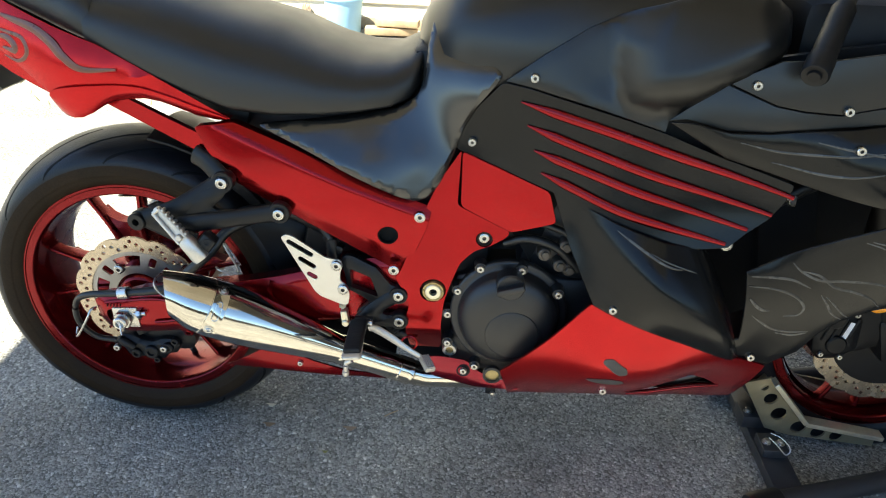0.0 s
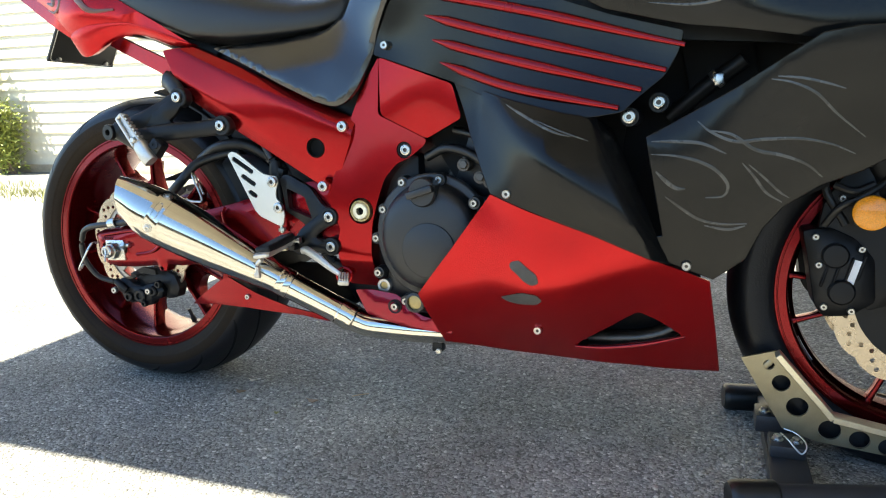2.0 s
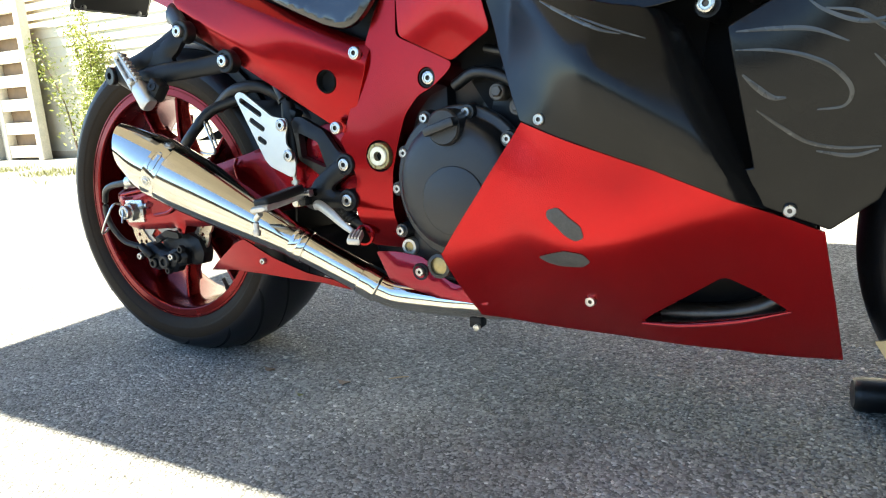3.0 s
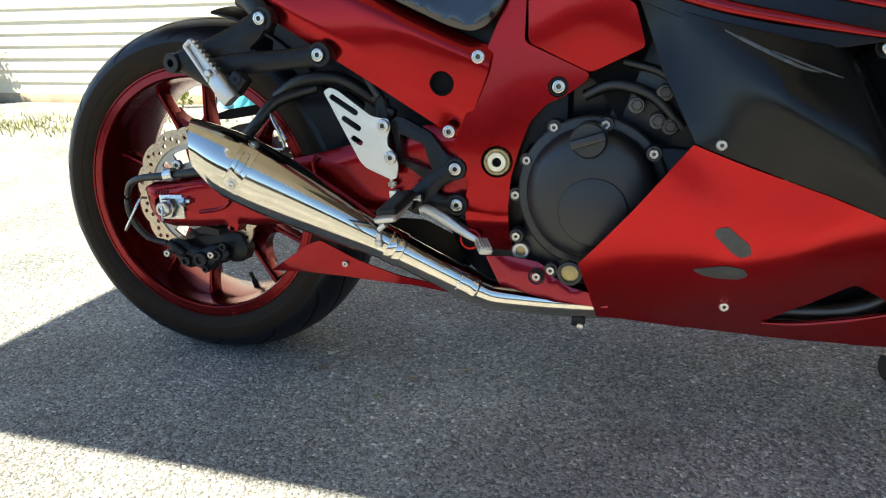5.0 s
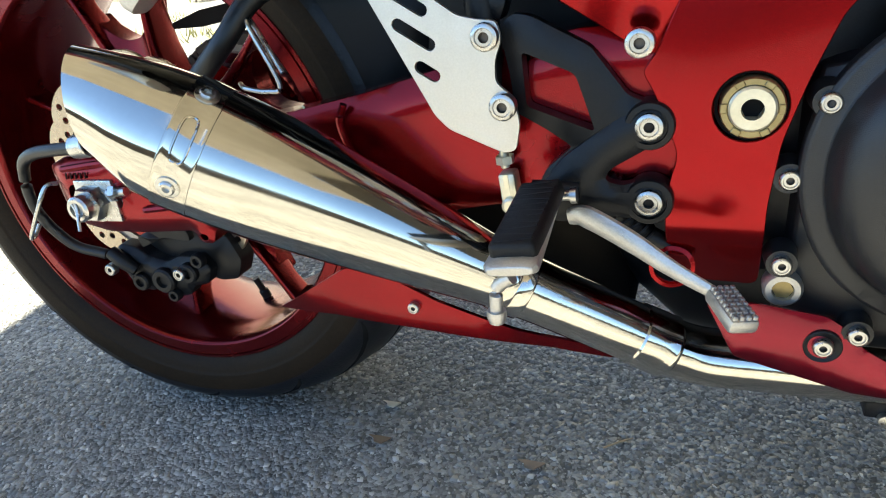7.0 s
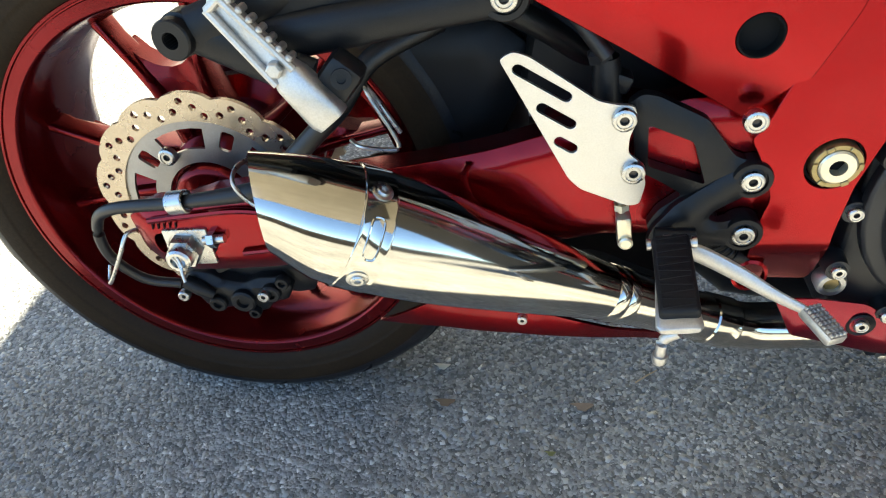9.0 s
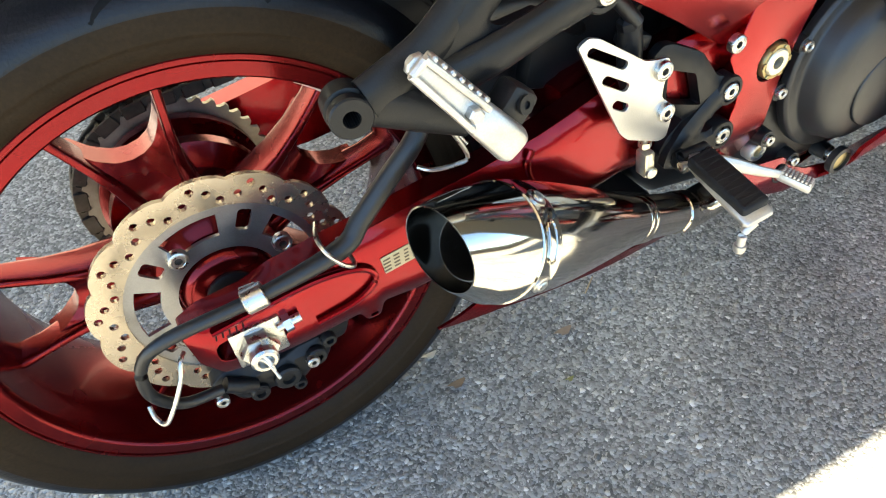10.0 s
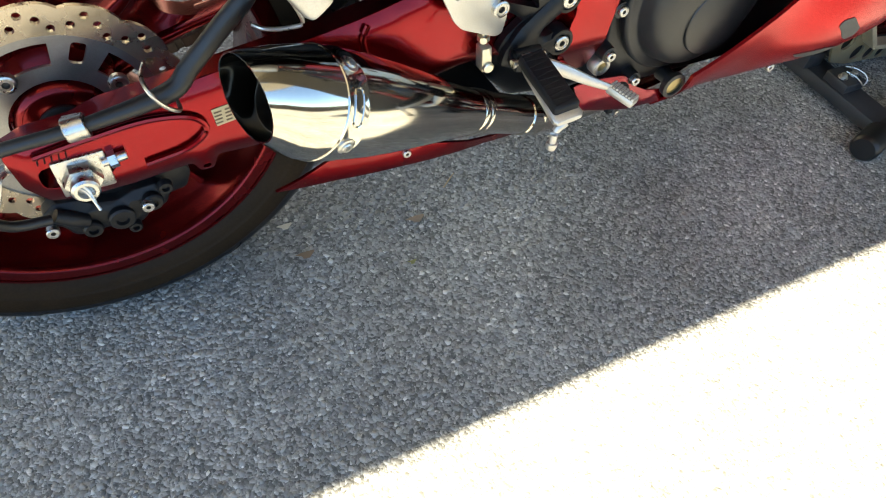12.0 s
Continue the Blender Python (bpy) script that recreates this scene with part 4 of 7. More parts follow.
rbox(bm, (0.036, 0.019, 0.010), tm, 0.003)
for i in range(8):
    for j in range(4):
        rbox(bm, (0.0032, 0.0032, 0.0035), tm @ Matrix.Translation((-0.0147 + i * 0.0042, -0.0063 + j * 0.0042, 0.0055)), 0.0007, 1)
part("toe_piece", bm, ALU_CAST, pedal, "knurled alloy toe piece")
# pushrod and master cylinder
bm = bmesh.new()
tube(bm, [(0.4065, -0.110, 0.404), (0.409, -0.110, 0.380)], 0.0034, 12, 2)
lathe(bm, [(0.0068, 0), (0.0068, 0.006)], axis((0.4085, -0.110, 0.389), (0.1, 0, -1)), 6)
rbox(bm, (0.0125, 0.016, 0.030), pose(0.4125, -0.110, 0.3625, 0, -7, 0), 0.0025)
lathe(bm, [(0.0062, 0), (0.0062, 0.003), (0.0045, 0.0042), (0, 0.0042)], axis((0.4140, -0.118, 0.354), (0, -1, 0)), 14)
rbox(bm, (0.0035, 0.0006, 0.016), pose(0.4115, -0.1182, 0.369, 0, -7, 0), 0)
clevis = part("pushrod_clevis", bm, GOLD_EDGE, bike, "yellow-plated pushrod clevis")
bm = bmesh.new()
tube(bm, [(0.404, -0.092, 0.395), (0.398, -0.090, 0.47), (0.396, -0.090, 0.492)], [0.011, 0.012, 0.010], 16, 4)
lathe(bm, [(0.010, 0), (0.010, 0.007), (0.006, 0.010), (0, 0.010)], axis((0.392, -0.092, 0.490), (-0.3, 0, 1)), 6)
rbox(bm, (0.03, 0.02, 0.016), pose(0.402, -0.088, 0.474, 0, 20, 0), 0.004)
pump = part("master_cylinder", bm, BLACK_METAL, bike, "black rear brake master cylinder")
bm = bmesh.new()
tube(bm, [(0.392, -0.088, 0.495), (0.372, -0.08, 0.52), (0.350, -0.06, 0.545), (0.330, -0.03, 0.56)], 0.007, 12, 6)
tube(bm, [(0.41, -0.06, 0.49), (0.44, -0.05, 0.505), (0.49, -0.04, 0.47)], 0.006, 10, 6)
part("brake_tubing", bm, HOSE, bike)
bm = bmesh.new()
tube(bm, [(0.480, -0.085, 0.352), (0.500, -0.085, 0.318), (0.525, -0.08, 0.30)], 0.009, 12, 6)
sm = axis((0.482, -0.086, 0.348), (0.55, 0, -0.8))
tube(bm, [tuple(sm @ Vector((0.0108 * math.cos(math.tau * k / 12), 0.0108 * math.sin(math.tau * k / 12), 0.0063 * k / 12))) for k in range(97)], 0.0013, 6, 1)
part("pedal_spring", bm, BLACK_METAL, bike)
bm = bmesh.new()
lathe(bm, [(0.013, 0), (0.016, 0.001), (0.016, 0.005), (0.013, 0.006), (0.0125, 0.003)], axis((0.530, -0.085, 0.288), (0.1, -1, 0.1)), 24)
part("spring_ring", bm, FRAME_RED, bike)

for ob, by in ((bracket, (0.002, 0.009, -0.002)), (peg, (-0.002, 0.0, 0)), (pedal, (-0.001, 0.004, -0.002)), (guard, (0.0, 0.0025, -0.002)), (clevis, (0.003, 0.012, -0.018)), (pump, (-0.004, 0.010, 0))):
    ob.location = ob.location + Vector(by)

# -- passenger footrest --
bm = bmesh.new()
panel(bm, [(-0.12, 0.425), (-0.05, 0.448), (0.10, 0.472), (0.30, 0.490), (0.30, 0.475), (0.10, 0.452), (-0.05, 0.428)], 0.195, 0.045, (), 0.05)
part("chain_guard", bm, BLACK_PLASTIC, bike, "black chain guard")
bm = bmesh.new()
for pts, rs in (([(0.231, -0.129, 0.606), (0.200, -0.138, 0.588), (0.160, -0.152, 0.566), (0.112, -0.160, 0.548)], [0.017, 0.0155, 0.0155, 0.017]),
                ([(0.318, -0.124, 0.556), (0.270, -0.134, 0.550), (0.210, -0.150, 0.545), (0.150, -0.156, 0.538)], [0.016, 0.0145, 0.0155, 0.016]),
                ([(0.231, -0.128, 0.610), (0.205, -0.116, 0.632), (0.182, -0.105, 0.642)], [0.016, 0.016, 0.017]),
                ([(0.112, -0.160, 0.546), (0.150, -0.158, 0.528), (0.186, -0.160, 0.512)], [0.014, 0.016, 0.016])):
    tube(bm, pts, rs, 16, 6, 0.50, (0, 1, 0))
panel(bm, [(0.110, 0.532), (0.112, 0.552), (0.130, 0.560), (0.180, 0.583), (0.216, 0.602), (0.240, 0.596), (0.226, 0.577), (0.212, 0.566), (0.222, 0.559), (0.262, 0.559), (0.270, 0.543), (0.200, 0.534), (0.150, 0.525)], lambda x, z: -0.1675 + 0.20 * (x - 0.11), 0.014, (), 0.009, 0.006, 0.005, 0.008)
for c in ((0.231, -0.1315, 0.607), (0.318, -0.1275, 0.556)):
    lathe(bm, [(0.0180, -0.014), (0.0180, 0.003), (0.0165, 0.005), (0.0125, 0.005), (0.0120, 0.003), (0, 0.003)], axis(c, (0, -1, 0)), 26)
hanger = part("passenger_bracket", bm, BLACK_METAL, bike, "black passenger footrest bracket")
screws(BOLT_L, [(0.231, -0.1365, 0.607), (0.318, -0.1325, 0.556)], hanger)
bm = bmesh.new()
lathe(bm, [(0.006, 0.014), (0.0135, 0.014), (0.0145, 0.0128), (0.0145, 0.006), (0.0125, 0.005), (0.0125, 0.003), (0.0155, 0.002), (0.0155, -0.012), (0.006, -0.012)], axis((0.100, -0.158, 0.546), (-0.15, -1, 0)), 32, closed=True)
part("damper_boss", bm, BLACK_METAL, hanger, "hollow black rubber boss")
bm = bmesh.new()
lathe(bm, [(0.006, 0.012), (0.006, -0.010), (0, -0.010)], axis((0.100, -0.158, 0.546), (-0.15, -1, 0)), 20)
part("boss_hole", bm, DARK, hanger)
# folded passenger peg
bm = bmesh.new()
A, B = Vector((0.137, -0.178, 0.577)), Vector((0.205, -0.185, 0.494))
am = axis(A, B - A, (0, 1, 0))
ln = (B - A).length
rings = []
for t, w, h in ((0.0, 0.003, 0.003), (0.003, 0.0075, 0.004), (0.03, 0.0090, 0.004), (0.060, 0.0105, 0.005), (0.070, 0.0125, 0.010), (ln - 0.006, 0.0140, 0.011), (ln, 0.0120, 0.009)):
    rings.append([am @ Vector((math.copysign(abs(math.cos(math.tau * k / 20)) ** 0.6, math.cos(math.tau * k / 20)) * w, math.copysign(abs(math.sin(math.tau * k / 20)) ** 0.6, math.sin(math.tau * k / 20)) * h, t)) for k in range(20)])
loft(bm, rings)
for k in range(7):
    rbox(bm, (0.006, 0.012, 0.0052), am @ Matrix.Translation((-0.0092 - 0.0003 * k, -0.002, 0.010 + k * 0.0082)), 0.0014, 1)
for a_, b_ in (((-0.0062, -0.006, 0.004), (-0.0085, -0.006, 0.066)), ((0.0062, -0.006, 0.004), (0.0085, -0.006, 0.066)), ((-0.0062, -0.006, 0.005), (0.0062, -0.006, 0.005))):
    tube(bm, [tuple(am @ Vector(a_)), tuple(am @ Vector(b_))], 0.0032, 10, 3)
lathe(bm, [(0.0058, -0.006), (0.0058, 0.006), (0.0045, 0.0075), (0, 0.0075)], axis(am @ Vector((0, -0.005, 0.058)), am.to_3x3() @ Vector((0, -1, 0))), 6)
ppeg = part("passenger_footrest", bm, ALU_CAST, bike, "folded cast alloy passenger footrest", bevel=0.0006)
bm = bmesh.new()
rbox(bm, (0.026, 0.024, 0.034), pose(0.209, -0.172, 0.518, 0, 40, 0), 0.006)
lathe(bm, [(0.007, 0), (0.007, 0.003), (0.003, 0.003), (0.003, 0.001), (0, 0.001)], axis((0.214, -0.184, 0.523), (0.3, -1, 0.2)), 16)
part("footrest_hinge", bm, BLACK_METAL, ppeg)

# -- hugger and inner black parts --
bm = bmesh.new()
rings = []
for i in range(13):
    a = radians(-8 + 88 * i / 12)
    row = []
    for j in range(9):
        y = YC + (-0.085 + 0.17 * j / 8)
        bulge = 0.012 * (1 - ((j - 4) / 4) ** 2)
        row.append((0.0 + (0.322 + bulge) * math.cos(a), y, AXLE + (0.322 + bulge) * math.sin(a)))
    row += [(p[0] * 0.985, p[1], AXLE + (p[2] - AXLE) * 0.985) for p in row[::-1]]
    rings.append(row)
loft(bm, rings)
part("rear_hugger", bm, BLACK_PLASTIC, bike, "black plastic inner rear mudguard", bevel=0.001)
bm = bmesh.new()
panel(bm, [(0.17, 0.475), (0.20, 0.492), (0.25, 0.500), (0.30, 0.498), (0.335, 0.470), (0.325, 0.420), (0.30, 0.372), (0.26, 0.36), (0.23, 0.40), (0.19, 0.44)], -0.012, 0.02, (), 0.02, 0.01, 0.012, 0.02)
part("mudguard_flank", bm, BLACK_PLASTIC, bike, bevel=0.001)
bm = bmesh.new()
tube(bm, [(0.19, -0.03, 0.49), (0.24, -0.04, 0.515), (0.30, -0.04, 0.52), (0.34, -0.03, 0.50), (0.39, -0.01, 0.46)], 0.011, 14, 6)
part("drain_hose", bm, HOSE, bike)
bm = bmesh.new()
rbox(bm, (0.17, 0.22, 0.14), pose(0.415, YC, 0.465, 0, 10, 0), 0.02)
part("inner_guard", bm, BLACK_PLASTIC, bike)
bm = bmesh.new()
lathe(bm, [(0.025, 0), (0.03, 0.01), (0.03, 0.22), (0.02, 0.23), (0.02, 0.30)], axis((0.43, YC, 0.36), (0.12, 0, 1)), 28)
part("rear_shock", bm, BLACK_METAL, bike)
bm = bmesh.new()
panel(bm, [(0.15, 0.50), (0.17, 0.60), (0.22, 0.635), (0.42, 0.56), (0.42, 0.50), (0.36, 0.47), (0.25, 0.47)], 0.012, 0.02, (), 0.04, 0.01)
part("inner_mudguard_wall", bm, BLACK_PLASTIC, bike)
# lower red side fins
bm = bmesh.new()
panel(bm, [(0.180, 0.206), (0.262, 0.262), (0.284, 0.2705), (0.295, 0.267), (0.349, 0.244), (0.415, 0.223), (0.525, 0.200), (0.490, 0.197), (0.440, 0.207), (0.326, 0.2145), (0.250, 0.2145)], lambda x, z: -0.098 + 0.70 * (x - 0.35) ** 2 + 0.25 * max(0.0, 0.222 - z), 0.004, (), 0.014, 0.003)
fin = part("chain_guard_fin", bm, ARM_RED, bike, "pointed red lower fin under the exhaust", bevel=0.0008)
screws(BOLT_S, [(0.329, -0.0985, 0.2365)], fin)
# near-black so the space behind the fin reads as shade
bm = bmesh.new()
panel(bm, [(0.28, 0.24), (0.40, 0.225), (0.50, 0.205), (0.50, 0.225), (0.40, 0.27), (0.29, 0.27)], -0.03, 0.12, (), 0.05, 0.01)
part("lower_tray", bm, DARK, fin)
bm = bmesh.new()
panel(bm, [(0.555, 0.266), (0.590, 0.268), (0.634, 0.263), (0.645, 0.256), (0.660, 0.240), (0.682, 0.228), (0.736, 0.216), (0.738, 0.200), (0.656, 0.203), (0.577, 0.223)], -0.100, 0.006, (), 0.016, 0.004, 0.004, 0.01)
lowp = part("lower_side_fin", bm, FIN_RED, bike, "glossy crimson lower bracket panel", bevel=0.0008)
# black ring painted round the bolt as the shade of its recess
bm = bmesh.new()
lathe(bm, [(0.0125, -0.004), (0.0125, 0.0006), (0.0118, 0.0010), (0.0095, 0.0), (0.0070, -0.001)], axis((0.633, -0.100, 0.2415), (0, -1, 0)), 26)
part("bolt_recess_shade", bm, BLACK_METAL, lowp)
screws(BOLT_M, [(0.633, -0.099, 0.2415)], lowp)
bm = bmesh.new()
rbox(bm, (0.02, 0.02, 0.02), pose(0.690, -0.035, 0.158), 0.002)
drain = part("drain_bracket", bm, BLACK_METAL, bike)
bm = bmesh.new()
lathe(bm, [(0.005, 0), (0.005, 0.006), (0, 0.007)], axis((0.694, -0.045, 0.150), (0, -1, 0)), 14)
part("bolt", bm, ZINC, drain)

# -- engine --
bm = bmesh.new()
rings = []
for x, zb, zt, w in ((0.475, 0.255, 0.330, 0.080), (0.500, 0.215, 0.345, 0.092), (0.540, 0.178, 0.36, 0.096), (0.620, 0.165, 0.36, 0.096), (0.720, 0.165, 0.36, 0.092), (0.80, 0.175, 0.36, 0.085)):
    rings.append(oval(x, YC, (zb + zt) / 2, w, (zt - zb) / 2, 5.0, 32))
loft(bm, rings)
part("oil_sump", bm, BLACK_METAL, bike, "black engine sump")
bm = bmesh.new()
rbox(bm, (0.36, 0.34, 0.22), pose(0.78, YC, 0.33), 0.03)
engine = part("engine", bm, ENGINE_BLACK, bike, "black engine block behind the side panels", bevel=0.002)
bm = bmesh.new()
rbox(bm, (0.26, 0.32, 0.20), pose(0.86, YC, 0.50, 0, 18, 0), 0.03)
part("cylinder_block", bm, ENGINE_BLACK, engine)
bm = bmesh.new()
rbox(bm, (0.20, 0.26, 0.12), pose(0.72, YC, 0.52), 0.02)
part("gearbox_case", bm, ENGINE_BLACK, engine)
CC = (0.706, 0.372)
bm = bmesh.new()
cm = axis((CC[0], -0.088, CC[1]), (0, -1, 0))
rings = []
for r_, t in ((0.103, 0.0), (0.103, 0.010), (0.100, 0.013), (0.092, 0.0135), (0.089, 0.015), (0.087, 0.020), (0.085, 0.030), (0.081, 0.037), (0.074, 0.0420), (0.064, 0.0450), (0.050, 0.0475), (0.030, 0.0495), (0.004, 0.050)):
    ring = []
    for k in range(64):
        a = math.tau * k / 64
        w = 1 + 0.07 * max(0, math.cos(a - radians(250))) ** 4 * (1 if r_ > 0.06 else 0)
        ring.append(cm @ Vector((r_ * w * math.cos(a), r_ * w * math.sin(a), t)))
    rings.append(ring)
loft(bm, rings)
lathe(bm, [(0.047, 0.043), (0.0465, 0.0500), (0.044, 0.0510), (0, 0.0525)], cm @ Matrix.Translation((0.006, -0.022, 0)), 40)
clutch = part("clutch_cover", bm, ENGINE_BLACK, engine, "round matt black clutch cover", bevel=0.001)
bm = bmesh.new()
km = axis((0.703, -0.127, 0.446), (0, -1, 0))
lathe(bm, [(0.0240, -0.015), (0.0240, 0.013), (0.0215, 0.016), (0, 0.016)], km, 32)
rbox(bm, (0.047, 0.018, 0.012), Matrix.Translation((0.703, -0.148, 0.447)) @ Matrix.Rotation(radians(-18), 4, "Y"), 0.003)
part("oil_filler_cap", bm, ENGINE_BLACK, clutch, "black oil filler cap with a grip bar")
spots = [(0.652, -0.100, 0.458), (0.722, -0.110, 0.464), (0.786, -0.124, 0.429), (0.615, -0.098, 0.411), (0.599, -0.094, 0.360), (0.601, -0.094, 0.299), (0.653, -0.097, 0.252), (0.722, -0.096, 0.2345)]
for x, y, z in spots:
    bm = bmesh.new()
    lathe(bm, [(0.0115, -0.02), (0.0100, 0.0), (0, 0.0)], axis((x, y, z), (0, -1, 0)), 18)
    part("bolt_boss", bm, ENGINE_BLACK, clutch)
screws(BOLT_M, spots, clutch)
bm = bmesh.new()
lathe(bm, [(0.0135, -0.006), (0.0135, 0.006), (0.0115, 0.009), (0.0075, 0.009), (0.0070, 0.006)], axis((0.6055, -0.075, 0.2735), (0, -1, 0)), 24)
part("drain_cap", bm, ALU_CAST, clutch, "dull alloy plug with a brass core")
bm = bmesh.new()
lathe(bm, [(0.0072, 0.0065), (0, 0.0065)], axis((0.6055, -0.075, 0.2735), (0, -1, 0)), 6)
part("plug_core", bm, BRASS, clutch)
bm = bmesh.new()
lathe(bm, [(0.017, 0), (0.017, 0.008), (0.0125, 0.009), (0.0125, 0.005)], axis((0.6846, -0.128, 0.2605), (0, -1, 0)), 26)
part("sight_rim", bm, ENGINE_BLACK, clutch)
bm = bmesh.new()
lathe(bm, [(0.0125, 0.005), (0.004, 0.006), (0, 0.006)], axis((0.6846, -0.128, 0.2605), (0, -1, 0)), 20)
part("oil_sight_glass", bm, BRASS, clutch, "amber oil level window")
CASE_BOLTS = ((0.759, 0.488), (0.794, 0.505), (0.787, 0.468), (0.803, 0.461))
for x, z in CASE_BOLTS:
    bm = bmesh.new()
    lathe(bm, [(0.0115, -0.02), (0.0115, 0.004), (0.0100, 0.006), (0, 0.006)], axis((x, -0.09, z), (0, -1, 0)), 20)
    lathe(bm, [(0.0075, 0.005), (0.0075, 0.011), (0.0065, 0.012), (0, 0.012)], axis((x, -0.09, z), (0.1, -1, 0.1)), 6)
    part("case_bolt", bm, CHAIN_STEEL, engine)
bm = bmesh.new()
tube(bm, [(0.69, -0.08, 0.50), (0.73, -0.09, 0.515), (0.78, -0.09, 0.50), (0.82, -0.09, 0.46)], 0.008, 12, 6)
tube(bm, [(0.74, -0.085, 0.545), (0.79, -0.09, 0.53), (0.82, -0.09, 0.50)], 0.006, 12, 6)
part("engine_hose", bm, HOSE, engine)

# -- fairing panels --
SIDE = spline([(.603, .668, -.094), (.625, .682, -.094), (.736, .651, -.129), (.722, .687, -.126), (1.016, .577, -.19), (1.074, .624, -.185), (.71, .797, -.133), (.766, .567, -.135), (.83, .45, -.19), (.861, .453, -.20),
               (.987, .404, -.199), (1.112, .354, -.167), (1.051, .534, -.207), (1.14, .738, -.215), (1.237, .65, -.25), (1.3, .45, -.19)])
BELLY = spline([(.83, .45, -.188), (.861, .453, -.20), (.987, .404, -.199), (1.112, .354, -.172), (.701, .285, -.15), (1.143, .326, -.156), (1.17, .14, .0), (.885, .332, -.194), (.885, .295, -.180), (.97, .330, -.190), (1.03, .345, -.181), (.89, .226, -.112), (.945, .195, -.077),
                (1.109, .223, -.074), (1.046, .265, -.105), (.75, .2, -.09), (.9, .16, -.04), (.7, .24, -.13)])


def side_y(x, z):
    """The upper side fairing, with a soft swage that leans forward across it."""
    d = (x - 0.885) * 0.86 - (z - 0.65) * 0.5
    return SIDE(x, z) - 0.006 * math.exp(-(d / 0.055) ** 2)


bm = bmesh.new()
panel(bm, [(0.60, 0.669), (0.61, 0.703), (0.63, 0.741), (0.666, 0.784), (0.707, 0.779), (0.792, 0.76), (0.905, 0.733), (0.995, 0.701), (1.096, 0.672), (1.090, 0.645), (1.074, 0.615), (1.044, 0.590), (1.020, 0.567), (0.98, 0.561), (0.946, 0.560), (0.86, 0.576), (0.802, 0.598), (0.753, 0.619)], side_y, 0.005, (), 0.014, 0.006)
side = part("side_fairing", bm, BLACK_PAINT, bike, "satin black side fairing with four red ribs", bevel=0.0016)
for a, b, c in (((0.694, 0.758), (0.868, 0.716), (1.098, 0.653)), ((0.707, 0.722), (0.85, 0.680), (1.075, 0.622)), ((0.720, 0.684), (0.845, 0.648), (1.044, 0.597)), ((0.734, 0.649), (0.858, 0.606), (1.015, 0.573))):
    bm = bmesh.new()
    line = glide([(*a, 0), (*b, 0), (*c, 0)], 10)
    pts = [(p.x, side_y(p.x, p.y) - 0.002, p.y) for p in line]
    rs = [0.0012 + 0.0064 * min(1, 7.0 * i / 20, 0.35 + 2.0 * (1 - i / 20)) for i in range(len(pts))]
    tube(bm, pts, rs, 14, 1, 0.62, (0, 1, 0))
    part("red_rib", bm, ARM_RED, side, "slim red rib")
screws(BOLT_M, [(0.625, -0.098, 0.683)], side)
bm = bmesh.new()
panel(bm, [(0.610, 0.666), (0.752, 0.617), (0.768, 0.563), (0.698, 0.530), (0.612, 0.570)], spline([(0.61, 0.666, -0.094), (0.752, 0.617, -0.128), (0.768, 0.563, -0.130), (0.698, 0.53, -0.104), (0.612, 0.57, -0.095), (0.69, 0.60, -0.112)]), 0.005, (), 0.014, 0.008)
part("red_side_panel", bm, FRAME_RED, bike, "smooth red triangular side panel", bevel=0.0018)


def low_y(x, z):
    """The lower fairing: a fold runs down to its tip; above it the sheet turns in towards the scoop."""
    d = ((z - 0.612) + 0.80 * (x - 0.79)) * 0.78
    ridge = 0.024 * max(0.0, min(1.0, (x - 0.80) / 0.12)) * math.exp(-(d / 0.055) ** 2)
    return SIDE(x, z) - ridge - 0.14 * max(0.0, z - 0.40) * max(0.0, min(1.0, (x - 0.80) / 0.12)) + 0.42 * max(0.0, d) ** 2 / (max(0.0, d) + 0.008) + 0.10 * max(0.0, min(1.0, (x - 0.975 - (0.56 - z) * 0.45) / 0.06)) ** 1.5


bm = bmesh.new()
panel(bm, [(0.755, 0.622), (0.848, 0.591), (0.938, 0.568), (0.985, 0.560), (1.005, 0.545), (1.046, 0.462), (1.078, 0.380), (1.115, 0.348), (1.143, 0.334), (1.062, 0.366), (0.99, 0.396), (0.832, 0.452), (0.789, 0.535)],
      low_y, 0.005, (), 0.010, 0.0)
low_black = part("lower_fairing", bm, BLACK_PAINT, bike, "satin black lower fairing with a deep air scoop", bevel=0.0016)
screws(BOLT_M, [(0.861, -0.204, 0.453), (0.987, -0.203, 0.404)], low_black)
for line, w in (([(0.854, 0.581), (0.883, 0.565), (0.928, 0.542), (0.953, 0.535)], 0.0026), ([(0.903, 0.558), (0.940, 0.542), (0.977, 0.529)], 0.0018)):
    bm = bmesh.new()
    pts = [(p.x, low_y(p.x, p.y) - 0.0002, p.y) for p in glide([(*q, 0) for q in line], 8)]
    tube(bm, pts, [w * (0.25 + 0.75 * math.sin(math.pi * (i + 0.5) / len(pts))) for i in range(len(pts))], 6, 1, 0.35, (0, 1, 0))
    part("ghost_flame", bm, GHOST, low_black)
bm = bmesh.new()
panel(bm, [(1.053, 0.534), (1.159, 0.594), (1.252, 0.655), (1.288, 0.66), (1.42, 0.66), (1.42, 0.56), (1.313, 0.492), (1.269, 0.472), (1.23, 0.443), (1.207, 0.412), (1.188, 0.366), (1.148, 0.334), (1.115, 0.346), (1.040, 0.375), (1.036, 0.392), (1.078, 0.398)], SIDE, 0.006, (), 0.014, 0.0, 0.002, 0.006)
